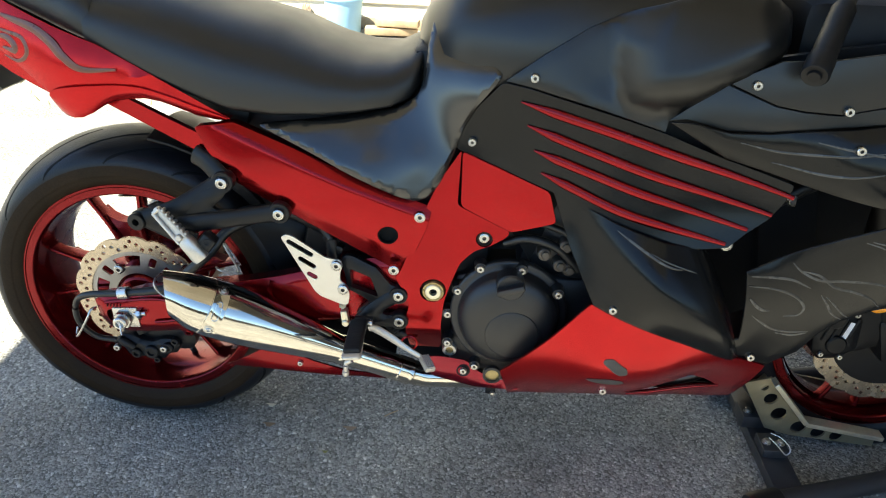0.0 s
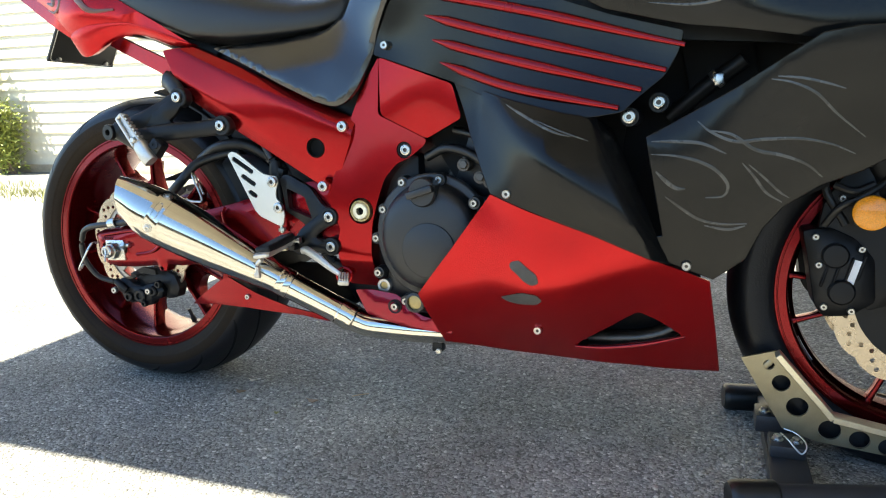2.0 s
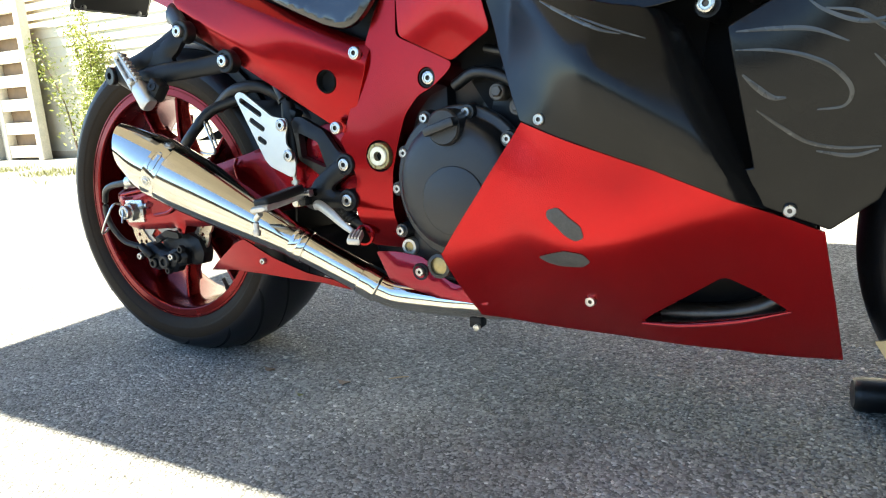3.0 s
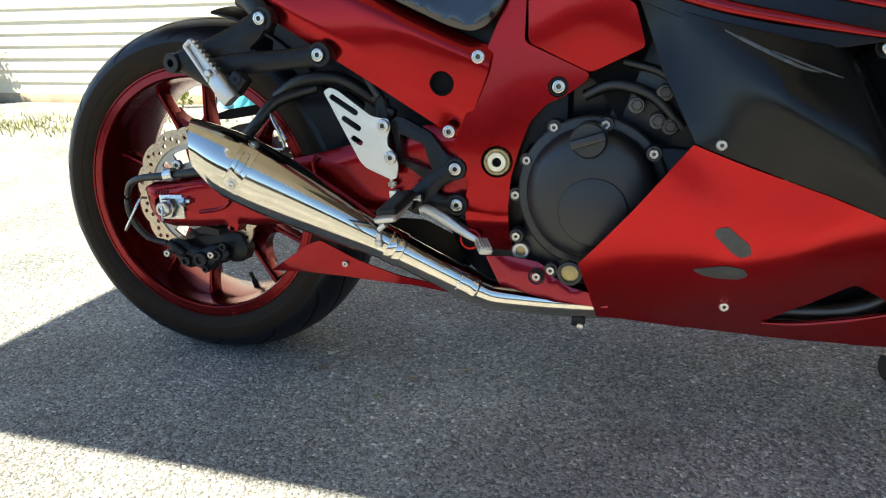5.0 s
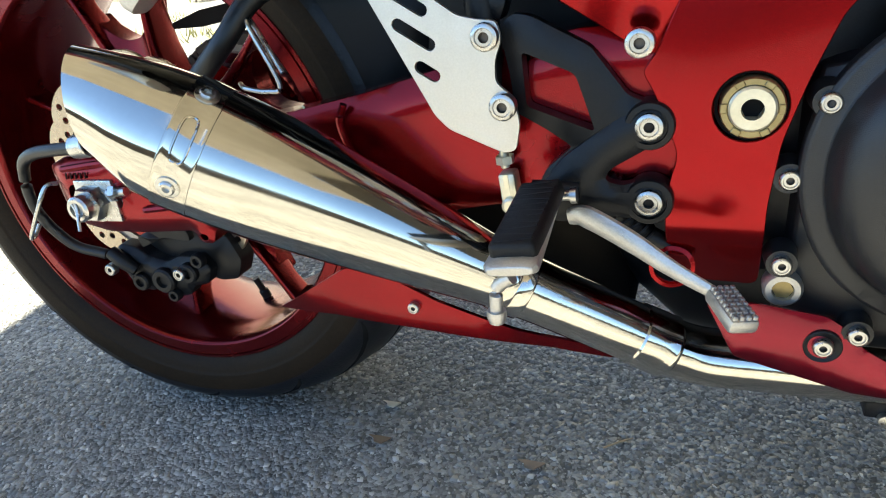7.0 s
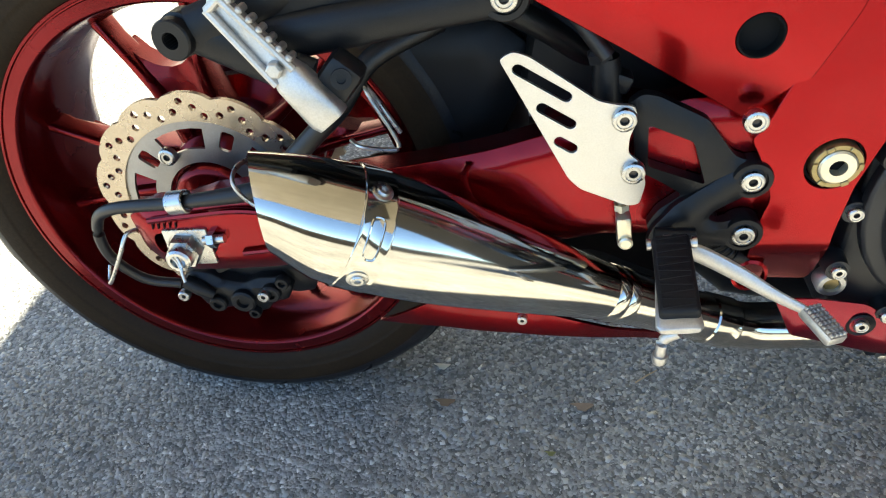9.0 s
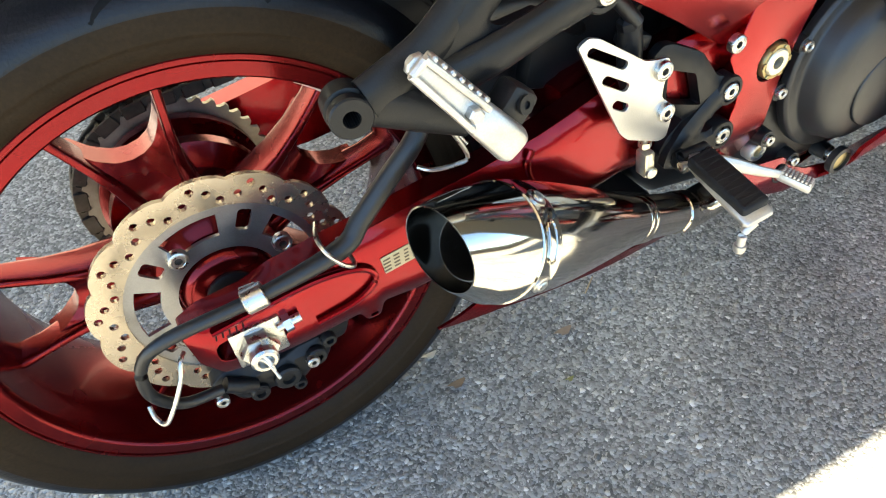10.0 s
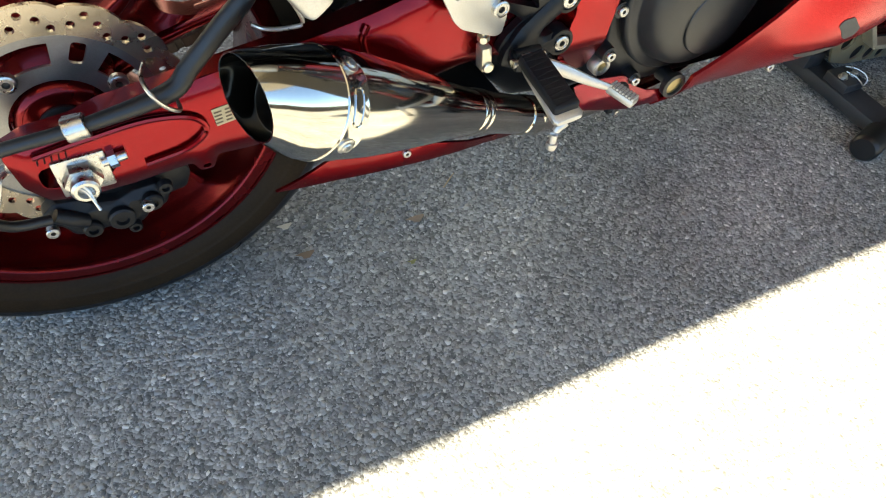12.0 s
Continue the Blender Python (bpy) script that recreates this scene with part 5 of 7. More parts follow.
nose = part("front_fairing", bm, BLACK_PAINT, bike, "satin black front fairing with grey ghost flames", bevel=0.0016)
screws(BOLT_M, [(1.112, -0.1672, 0.354)], nose)
# added near-black sheet, painted as the shade deep in the scoop
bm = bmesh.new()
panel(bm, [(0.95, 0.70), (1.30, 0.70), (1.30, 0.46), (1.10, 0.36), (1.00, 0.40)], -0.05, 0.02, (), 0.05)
part("scoop_shade_sheet", bm, DARK, nose)
FLAMES = (
    ([(1.201, 0.604), (1.225, 0.599), (1.251, 0.586), (1.276, 0.561), (1.309, 0.533)], 0.0016),
    ([(1.208, 0.607), (1.234, 0.604), (1.258, 0.598), (1.281, 0.590)], 0.0016),
    ([(1.118, 0.554), (1.135, 0.540), (1.165, 0.528), (1.198, 0.531), (1.239, 0.532), (1.274, 0.525), (1.301, 0.513)], 0.0020),
    ([(1.135, 0.542), (1.162, 0.536), (1.189, 0.518), (1.221, 0.511), (1.249, 0.500), (1.269, 0.483)], 0.0022),
    ([(1.175, 0.500), (1.190, 0.483), (1.206, 0.462), (1.226, 0.449)], 0.0016),
    ([(1.183, 0.498), (1.204, 0.480), (1.222, 0.463), (1.234, 0.455)], 0.0014))
LOOPS = (
    ([(1.061, 0.528), (1.091, 0.528), (1.125, 0.525), (1.155, 0.512)], 0.0018),
    ([(1.061, 0.511), (1.092, 0.509), (1.121, 0.502), (1.144, 0.490), (1.159, 0.471), (1.154, 0.456), (1.132, 0.453)], 0.0018),
    ([(1.068, 0.488), (1.080, 0.476), (1.094, 0.466), (1.106, 0.465)], 0.0024),
    ([(1.081, 0.454), (1.102, 0.438), (1.126, 0.423), (1.155, 0.417), (1.186, 0.418)], 0.0018),
    ([(1.133, 0.414), (1.162, 0.410), (1.184, 0.415)], 0.0020))
for line, w in FLAMES + LOOPS:
    bm = bmesh.new()
    pts = [(p.x, SIDE(p.x, p.y) - 0.0002, p.y) for p in glide([(*q, 0) for q in line], 8)]
    rs = [1.25 * w * (0.25 + 0.75 * math.sin(math.pi * (i + 0.5) / len(pts))) for i in range(len(pts))]
    tube(bm, pts, rs, 8, 1, 0.09, (0, 1, 0))
    part("ghost_flame", bm, GHOST, nose, "faint grey flame line")


def belly_y(x, z):
    """The belly pan, with the shallow waves of a moulded sheet."""
    return BELLY(x, z) + 0.0011 * math.sin(34 * x + 18 * z) * math.sin(25 * z - 9 * x + 0.7) + 0.0008 * math.sin(58 * x - 21 * z)


VENT = [(0.944, 0.194), (0.961, 0.21), (1.044, 0.268), (1.079, 0.248), (1.111, 0.225), (1.058, 0.206), (0.992, 0.195)]
bm = bmesh.new()
panel(bm, [(0.831, 0.450), (0.985, 0.396), (1.062, 0.364), (1.144, 0.332), (1.157, 0.24), (1.168, 0.152), (1.075, 0.148), (0.952, 0.158), (0.837, 0.166), (0.720, 0.181), (0.710, 0.235), (0.697, 0.280), (0.765, 0.363)], belly_y, 0.005, [rounded(VENT, 0.008)], 0.010, 0.0)
belly = part("belly_pan", bm, RED, bike, "red belly pan with scraped patches and a vent", bevel=0.0018)
screws(BOLT_M, [(0.890, -0.115, 0.226)], belly)
bm = bmesh.new()
tube(bm, [(0.944, BELLY(0.944, 0.194) - 0.002, 0.193), (0.992, BELLY(0.992, 0.193) - 0.003, 0.192), (1.058, BELLY(1.058, 0.204) - 0.003, 0.203), (1.113, BELLY(1.113, 0.225) - 0.001, 0.224)], [0.002, 0.003, 0.003, 0.0015], 8, 6, 0.6, (0, 1, 0))
part("vent_lip", bm, FIN_RED, belly)
# added near-black sheet, painted as the shade inside the vent
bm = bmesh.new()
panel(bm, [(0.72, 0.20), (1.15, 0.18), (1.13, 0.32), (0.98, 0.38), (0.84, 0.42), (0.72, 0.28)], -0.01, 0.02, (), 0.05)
part("belly_shade_sheet", bm, DARK, belly)
bm = bmesh.new()
rings = []
for x, zb in ((0.72, 0.172), (0.80, 0.160), (0.95, 0.150), (1.07, 0.140), (1.155, 0.142)):
    rings.append([(x, YC + 0.09 * math.cos(math.pi * i / 10) * (-1), zb + 0.012 - 0.012 * math.sin(math.pi * i / 10)) for i in range(11)] + [(x, YC + 0.085 * math.cos(math.pi * i / 10), zb + 0.03) for i in range(11)])
loft(bm, rings)
part("belly_floor", bm, BLACK_PLASTIC, belly)
bm = bmesh.new()
tube(bm, [(0.96, -0.030, 0.196), (1.04, -0.034, 0.204), (1.09, -0.034, 0.222), (1.13, -0.03, 0.26)], 0.013, 14, 6)
part("header_pipe", bm, SOOT, belly, "steel exhaust header behind the vent")
bm = bmesh.new()
panel(bm, [(0.831, 0.450), (1.12, 0.332), (1.14, 0.160), (0.72, 0.181), (0.697, 0.280)], lambda x, z: 2 * YC - BELLY(x, z) - 0.006, 0.006, (), 0.04)
part("belly_far_side", bm, RED, belly)
for pts in ([(0.864, 0.351), (0.878, 0.355), (0.893, 0.342), (0.904, 0.334), (0.907, 0.320), (0.896, 0.315), (0.884, 0.322), (0.874, 0.333), (0.863, 0.342)], [(0.842, 0.290), (0.862, 0.297), (0.880, 0.302), (0.902, 0.299), (0.909, 0.289), (0.898, 0.281), (0.872, 0.280), (0.854, 0.283)]):
    bm = bmesh.new()
    panel(bm, pts, lambda x, z: belly_y(x, z) - 0.0009, 0.0012, (), 0.006, 0.004)
    part("scrape_patch", bm, SCRAPED, belly, "dark scraped patch in the red paint")

# upper cowl
UP = spline([(0.912, 0.756, -0.185), (0.986, 0.745, -0.20), (1.088, 0.757, -0.21), (1.18, 0.77, -0.22), (1.21, 0.66, -0.235), (1.10, 0.679, -0.205), (0.985, 0.71, -0.19), (0.902, 0.745, -0.175), (1.15, 0.72, -0.235), (1.4, 0.72, -0.21), (1.4, 0.62, -0.21)])
bm = bmesh.new()
panel(bm, [(0.905, 0.752), (0.93, 0.756), (0.986, 0.746), (1.04, 0.749), (1.088, 0.757), (1.179, 0.771), (1.40, 0.79), (1.42, 0.655), (1.252, 0.650), (1.212, 0.657), (1.10, 0.677), (0.99, 0.706)], UP, 0.008, (), 0.010, 0.0, 0.005, 0.02)
cowl = part("upper_cowl", bm, BLACK_PAINT, bike, "glossy black upper cowl", bevel=0.0008)
for line in ([(1.00, 0.735), (1.06, 0.725), (1.13, 0.730), (1.22, 0.745)], [(1.05, 0.708), (1.12, 0.700), (1.20, 0.712)], [(1.10, 0.745), (1.16, 0.738), (1.24, 0.728)]):
    bm = bmesh.new()
    pts = [(p.x, UP(p.x, p.y) - 0.0002, p.y) for p in glide([(*q, 0) for q in line], 8)]
    tube(bm, pts, [0.002 * (0.25 + 0.75 * math.sin(math.pi * (i + 0.5) / len(pts))) for i in range(len(pts))], 6, 1, 0.35, (0, 1, 0))
    part("ghost_flame", bm, GHOST, cowl)
bm = bmesh.new()
CHEEK = spline([(0.973, 0.81, -0.175), (1.04, 0.784, -0.195), (1.127, 0.779, -0.205), (1.172, 0.793, -0.21), (1.15, 0.865, -0.208), (1.09, 0.852, -0.198), (1.03, 0.847, -0.186), (0.905, 0.752, -0.17)])
panel(bm, [(0.905, 0.752), (0.973, 0.810), (1.010, 0.797), (1.041, 0.786), (1.08, 0.781), (1.127, 0.780), (1.172, 0.793), (1.40, 0.84), (1.40, 0.79), (1.179, 0.771), (1.088, 0.757), (1.04, 0.749), (0.986, 0.746), (0.93, 0.756)], lambda x, z: CHEEK(x, z) + 0.002, 0.006, (), 0.02, 0.0, 0.002, 0.008)
panel(bm, [(0.975, 0.812), (1.010, 0.799), (1.041, 0.788), (1.08, 0.783), (1.127, 0.782), (1.172, 0.795), (1.40, 0.842), (1.40, 0.90), (1.151, 0.865), (1.093, 0.852), (1.037, 0.847)], CHEEK, 0.006, (), 0.02, 0.0, 0.002, 0.008)
part("inner_cowl", bm, SATIN_BLACK, bike, "satin black inner cowl panels", bevel=0.0008)
screws(BOLT_M, [(0.71, -0.137, 0.797), (1.010, CHEEK(1.01, 0.812) - 0.001, 0.813), (1.132, CHEEK(1.132, 0.788) - 0.001, 0.788), (1.150, UP(1.15, 0.74) - 0.001, 0.742)], cowl)
# black backing behind the cowl seams, and the cockpit
bm = bmesh.new()
panel(bm, [(0.88, 0.72), (0.97, 0.80), (1.04, 0.84), (1.15, 0.86), (1.42, 0.90), (1.42, 0.64), (1.10, 0.665)], -0.135, 0.01, (), 0.08)
rbox(bm, (0.30, 0.36, 0.14), pose(1.24, YC, 0.85), 0.03)
part("cockpit_lining", bm, BLACK_PLASTIC, cowl)
# radiator space; near-black sheet and radiator put shade into the fairing gaps
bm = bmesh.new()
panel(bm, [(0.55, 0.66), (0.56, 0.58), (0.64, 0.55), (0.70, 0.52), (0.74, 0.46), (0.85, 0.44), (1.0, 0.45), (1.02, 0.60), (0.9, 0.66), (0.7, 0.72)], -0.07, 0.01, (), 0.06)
part("gap_shade_sheet", bm, DARK, bike)
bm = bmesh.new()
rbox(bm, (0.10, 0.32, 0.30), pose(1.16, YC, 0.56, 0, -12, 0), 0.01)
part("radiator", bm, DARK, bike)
bm = bmesh.new()
tube(bm, [(1.075, -0.07, 0.560), (1.125, -0.08, 0.602), (1.175, -0.09, 0.640)], 0.012, 16, 5)
part("coolant_hose", bm, BLACK_PLASTIC, bike)
bm = bmesh.new()
lathe(bm, [(0.013, -0.005), (0.014, -0.003), (0.014, 0.003), (0.013, 0.005)], axis((1.140, -0.083, 0.614), (0.5, -0.1, 0.45)), 20)
rbox(bm, (0.012, 0.008, 0.018), pose(1.143, -0.098, 0.612), 0.002)
part("hose_band", bm, ZINC, bike)
screws(BOLT_L, [(1.027, -0.168, 0.561)], side)
bm = bmesh.new()
tube(bm, [(1.027, -0.16, 0.561), (1.027, -0.08, 0.561)], 0.013, 14, 2)
tube(bm, [(1.064, -0.13, 0.581), (1.064, -0.06, 0.581)], 0.014, 14, 2)
part("fairing_stay", bm, BLACK_METAL, bike)
screws(BOLT_L, [(1.064, -0.134, 0.581)], side)

# -- tank, seat, tail --
bm = bmesh.new()
rings = []
for x, w, zt, zb, p in ((0.530, 0.055, 0.838, 0.72, 2.4), (0.545, 0.095, 0.868, 0.71, 2.4), (0.575, 0.150, 0.900, 0.70, 2.4), (0.62, 0.182, 0.935, 0.70, 2.4), (0.70, 0.208, 0.965, 0.66, 2.4), (0.80, 0.215, 0.980, 0.66, 2.4), (0.90, 0.215, 0.985, 0.66, 2.4), (1.00, 0.200, 0.975, 0.68, 2.4), (1.06, 0.175, 0.950, 0.72, 2.4)):
    rings.append(oval(x, YC, (zt + zb) / 2, w, (zt - zb) / 2, p, 48))
loft(bm, rings)
tank = part("fuel_tank", bm, SATIN_BLACK, bike, "satin black fuel tank", 60)
bm = bmesh.new()
TANKY = spline([(0.60, 0.669, -0.093), (0.666, 0.784, -0.127), (0.71, 0.797, -0.132), (0.792, 0.76, -0.150), (0.905, 0.735, -0.172), (0.72, 0.83, -0.129), (0.85, 0.90, -0.123), (0.81, 0.80, -0.140), (0.93, 0.93, -0.110), (1.02, 0.94, -0.105), (1.05, 0.87, -0.150), (0.97, 0.80, -0.165), (0.76, 0.80, -0.140)])
SHOULDER = [(0.819, 0.859), (0.822, 0.815), (0.829, 0.783), (0.848, 0.764), (0.884, 0.759), (0.936, 0.772), (0.988, 0.797), (1.031, 0.825), (1.055, 0.849), (1.06, 0.90), (1.03, 0.96), (0.86, 0.96), (0.835, 0.905)]


def inside(lp, x, z):
    """Depth inside a closed outline, nought outside."""
    odd, best = False, 9.0
    for (ax, az), (bx, bz) in zip(lp, lp[1:] + lp[:1]):
        if (az > z) != (bz > z) and x < ax + (bx - ax) * (z - az) / (bz - az):
            odd = not odd
        t = max(0.0, min(1.0, ((x - ax) * (bx - ax) + (z - az) * (bz - az)) / ((bx - ax) ** 2 + (bz - az) ** 2)))
        best = min(best, math.hypot(x - ax - (bx - ax) * t, z - az - (bz - az) * t))
    return best if odd else 0.0


def tank_y(x, z):
    d = inside(SHOULDER, x, z)
    s = min(1.0, d / 0.062)
    return TANKY(x, z) - 0.048 * math.sin(s * math.pi / 2) + 0.06 * max(0.0, z - 0.87) * s


panel(bm, [(0.669, 0.788), (0.724, 0.830), (0.783, 0.869), (0.849, 0.900), (0.90, 0.918), (0.96, 0.93), (1.02, 0.93), (1.055, 0.905), (1.055, 0.865), (1.037, 0.843), (0.973, 0.810), (0.905, 0.752), (0.902, 0.736), (0.792, 0.763), (0.707, 0.782)], tank_y, 0.006, (), 0.010, 0.0, 0.002, 0.006)
part("tank_side_panel", bm, SATIN_BLACK, tank, "black tank side panel with a rounded shoulder", 60)

bm = bmesh.new()
rings = []
for x, w, zt, zb in ((0.03, 0.185, 0.895, 0.800), (0.06, 0.188, 0.893, 0.785), (0.10, 0.190, 0.888, 0.760), (0.17, 0.192, 0.870, 0.733), (0.24, 0.193, 0.850, 0.708), (0.31, 0.190, 0.834, 0.702), (0.385, 0.182, 0.802, 0.706), (0.44, 0.172, 0.789, 0.711), (0.49, 0.158, 0.791, 0.718), (0.520, 0.142, 0.806, 0.728), (0.535, 0.130, 0.818, 0.745), (0.540, 0.120, 0.816, 0.76)):
    rings.append(saddle(x, YC, w, zt, zb))
loft(bm, rings)
seat = part("seat", bm, VINYL, bike, "black vinyl rider seat", 60)
bm = bmesh.new()
rings = []
for x, w, zt, zb in ((-0.32, 0.10, 1.03, 0.95), (-0.20, 0.14, 1.00, 0.90), (-0.08, 0.165, 0.955, 0.848), (0.0, 0.178, 0.925, 0.815), (0.032, 0.184, 0.905, 0.805), (0.04, 0.180, 0.89, 0.82)):
    rings.append(saddle(x, YC, w, zt, zb))
loft(bm, rings)
part("passenger_seat", bm, VINYL, bike, "black vinyl passenger seat", 60)
bm = bmesh.new()
panel(bm, [(0.283, 0.694), (0.387, 0.703), (0.501, 0.720), (0.535, 0.742), (0.546, 0.775), (0.548, 0.815), (0.556, 0.860), (0.620, 0.865), (0.664, 0.800), (0.664, 0.788), (0.630, 0.743), (0.610, 0.704), (0.602, 0.672), (0.578, 0.615), (0.560, 0.592), (0.540, 0.584), (0.508, 0.592), (0.383, 0.650)], spline([(0.283, 0.694, -0.106), (0.383, 0.650, -0.122), (0.508, 0.592, -0.128), (0.560, 0.592, -0.122), (0.602, 0.672, -0.100), (0.664, 0.788, -0.118), (0.61, 0.800, -0.088), (0.55, 0.805, -0.052), (0.555, 0.860, 0.0), (0.625, 0.862, -0.030), (0.535, 0.742, -0.072), (0.387, 0.703, -0.086), (0.47, 0.712, -0.074), (0.45, 0.66, -0.114), (0.54, 0.65, -0.112)]), 0.016, (), 0.008, 0.010, 0.007, 0.010)
part("seat_side_cover", bm, COVER_BLACK, bike, "satin black side cover below the seat", bevel=0.001)
bm = bmesh.new()
rbox(bm, (0.38, 0.25, 0.09), pose(0.40, YC, 0.672, 0, 3, 0), 0.02)
rbox(bm, (0.06, 0.22, 0.14), pose(0.55, YC, 0.74), 0.02)
panel(bm, [(0.53, 0.60), (0.70, 0.60), (0.72, 0.80), (0.56, 0.82)], -0.045, 0.02, (), 0.05)
rbox(bm, (0.30, 0.28, 0.05), pose(0.12, YC, 0.74, 0, 22, 0), 0.02)
part("seat_base", bm, BLACK_PLASTIC, bike)
TAILY = spline([(0.24, 0.702, -0.108), (0.186, 0.734, -0.112), (0.05, 0.806, -0.108), (-0.08, 0.856, -0.095), (-0.30, 0.96, -0.03), (0.085, 0.725, -0.110), (-0.03, 0.735, -0.108), (-0.10, 0.78, -0.095), (-0.30, 0.87, -0.04), (0.0, 0.77, -0.120)])
bm = bmesh.new()
panel(bm, [(0.244, 0.702), (0.186, 0.736), (0.049, 0.808), (-0.078, 0.858), (-0.30, 0.955), (-0.32, 0.90), (-0.098, 0.782), (-0.036, 0.729), (-0.02, 0.737), (0.0, 0.742), (0.032, 0.745), (0.07, 0.747), (0.112, 0.745), (0.15, 0.735), (0.188, 0.721), (0.238, 0.702)], TAILY, 0.006, (), 0.02, 0.0, 0.005, 0.012)
tail = part("tail_panel", bm, RED, bike, "red tail panel with grey ghost flames", bevel=0.0008)
bm = bmesh.new()
rows_ = []
for x, zt, zb in ((-0.038, 0.727, 0.716), (-0.036, 0.731, 0.707), (-0.031, 0.734, 0.699), (-0.022, 0.738, 0.693), (-0.008, 0.741, 0.690), (0.008, 0.744, 0.692), (0.027, 0.746, 0.701), (0.045, 0.747, 0.713), (0.062, 0.748, 0.720), (0.085, 0.748, 0.724), (0.110, 0.746, 0.726), (0.135, 0.740, 0.722), (0.16, 0.733, 0.714), (0.19, 0.722, 0.703), (0.22, 0.711, 0.697), (0.240, 0.704, 0.697)):
    y0 = TAILY(x, zt)
    rows_.append([(x, y0 + 0.001 + 0.014 * (i / 8) ** 2.2, zt + (zb - zt) * (i / 8)) for i in range(9)] + [(x, y0 + 0.030 - 0.012 * (i / 8) ** 1.2, zb + 0.004 + (zt - zb - 0.004) * (i / 8)) for i in range(9)])
loft(bm, rows_)
part("tail_underside", bm, RED, tail, "", 60)
bm = bmesh.new()
panel(bm, [(-0.040, 0.735), (-0.038, 0.715), (-0.10, 0.752), (-0.32, 0.872), (-0.32, 0.90), (-0.098, 0.782)], lambda x, z: TAILY(x, z) + 0.012 + 0.4 * max(0, 0.75 - z), 0.006, (), 0.03)
part("tail_lower_edge", bm, RED, tail)
for line, w in (([(-0.10, 0.846), (-0.072, 0.838), (-0.040, 0.828), (-0.015, 0.811), (0.004, 0.789), (0.029, 0.772), (0.077, 0.772)], 0.0078), ([(-0.115, 0.812), (-0.092, 0.812), (-0.078, 0.802), (-0.080, 0.792), (-0.100, 0.796)], 0.0062), ([(-0.12, 0.826), (-0.089, 0.820), (-0.062, 0.812), (-0.057, 0.791), (-0.076, 0.777), (-0.10, 0.784)], 0.0036)):
    bm = bmesh.new()
    pts = [(p.x, TAILY(p.x, p.y) - 0.0002, p.y) for p in glide([(*q, 0) for q in line], 8)]
    tube(bm, pts, [w * (0.2 + 0.8 * math.sin(math.pi * (i + 0.5) / len(pts))) for i in range(len(pts))], 6, 1, 0.25, (0, 1, 0))
    part("ghost_flame", bm, GHOST_ON_RED, tail, "faint olive flame line")
bm = bmesh.new()
rbox(bm, (0.20, 0.24, 0.05), pose(-0.10, YC, 0.80, 0, 24, 0), 0.02)
part("tail_core", bm, BLACK_PLASTIC, tail)
bm = bmesh.new()
pl = Matrix.Translation((-0.172, 0.066, 0.742)) @ Matrix.Rotation(radians(28), 4, "Y")
rbox(bm, (0.006, 0.18, 0.105), pl, 0.002)
plate = part("number_plate", bm, material("bare_plate_back", (0.022, 0.021, 0.020), 0.5, 0.0, 0, 0.2, 20), bike, "black number plate bracket with a pale rim")
bm = bmesh.new()
rim_line = rounded([(-0.086, -0.049), (0.086, -0.049), (0.086, 0.049), (-0.086, 0.049)], 0.010)
tube(bm, [tuple(pl @ Vector((0.0032, a, b))) for a, b in rim_line + rim_line[:1]], 0.0008, 6, 1)
part("plate_rim", bm, ALU, plate)
bm = bmesh.new()
tube(bm, [(-0.16, YC, 0.77), (-0.13, YC, 0.80)], 0.02, 12, 3)
part("plate_stay", bm, BLACK_PLASTIC, plate)
for y in (YC - 0.065, YC + 0.065):
    bm = bmesh.new()
    lathe(bm, [(0.006, 0), (0.006, 0.003), (0, 0.004)], axis(pl @ Vector((0.003, y - YC, -0.045)), pl.to_3x3() @ Vector((1, 0, 0))), 12)
    part("bolt", bm, ZINC, plate)

# -- handlebar --
bm = bmesh.new()
g0, g1 = Vector((1.052, -0.250, 0.841)), Vector((1.125, -0.130, 0.915))
gm = axis(g0, g1 - g0)
lathe(bm, [(0.0, 0.0), (0.008, 0.0), (0.009, 0.004), (0.016, 0.003), (0.018, 0.006), (0.018, 0.036), (0.0155, 0.038), (0.0155, 0.040)] + [(0.0165 if k % 2 else 0.0155, 0.045 + k * 0.006) for k in range(18)] + [(0.012, 0.16), (0.012, 0.26)], gm, 28)
part("handlebar_grip", bm, BLACK_PLASTIC, bike, "black ribbed handlebar grip with an end weight")
bm = bmesh.new()
rbox(bm, (0.06, 0.05, 0.10), pose(1.13, -0.02, 0.90), 0.01)
part("switch_block", bm, BLACK_PLASTIC, bike)
bm = bmesh.new()
rbox(bm, (0.042, 0.06, 0.085), pose(1.130, -0.035, 0.868, 0, 12, 0), 0.010)
part("fork_cap", bm, RED, bike)

# -- front wheel --
FX, FZ = 1.474, 0.290
front = wheel("front_wheel", (FX, YC, FZ), 0.052, 0.2295, "deep red cast front wheel with a silver stripe")
bm = bmesh.new()
half = [(0.2275, 0.046), (0.2300, 0.050), (0.2420, 0.055), (0.2550, 0.0575), (0.2680, 0.0600)]
tread = [(0.2760, 0.0585), (0.2840, 0.052), (0.2920, 0.040), (0.2970, 0.025), (0.2995, 0.011), (0.3, 0)]
lathe(bm, half + tread + [(r, -a) for r, a in tread[-2::-1]] + [(r, -a) for r, a in half[::-1]] + [(0.222, -0.04), (0.222, 0.04)], axis((0, 0, 0), (0, -1, 0)), 120, closed=True)
part("tyre", bm, RUBBER, front, "black front tyre", 50)
SPOKE_F = spoke_mesh(0.75, -0.022, 0.034)
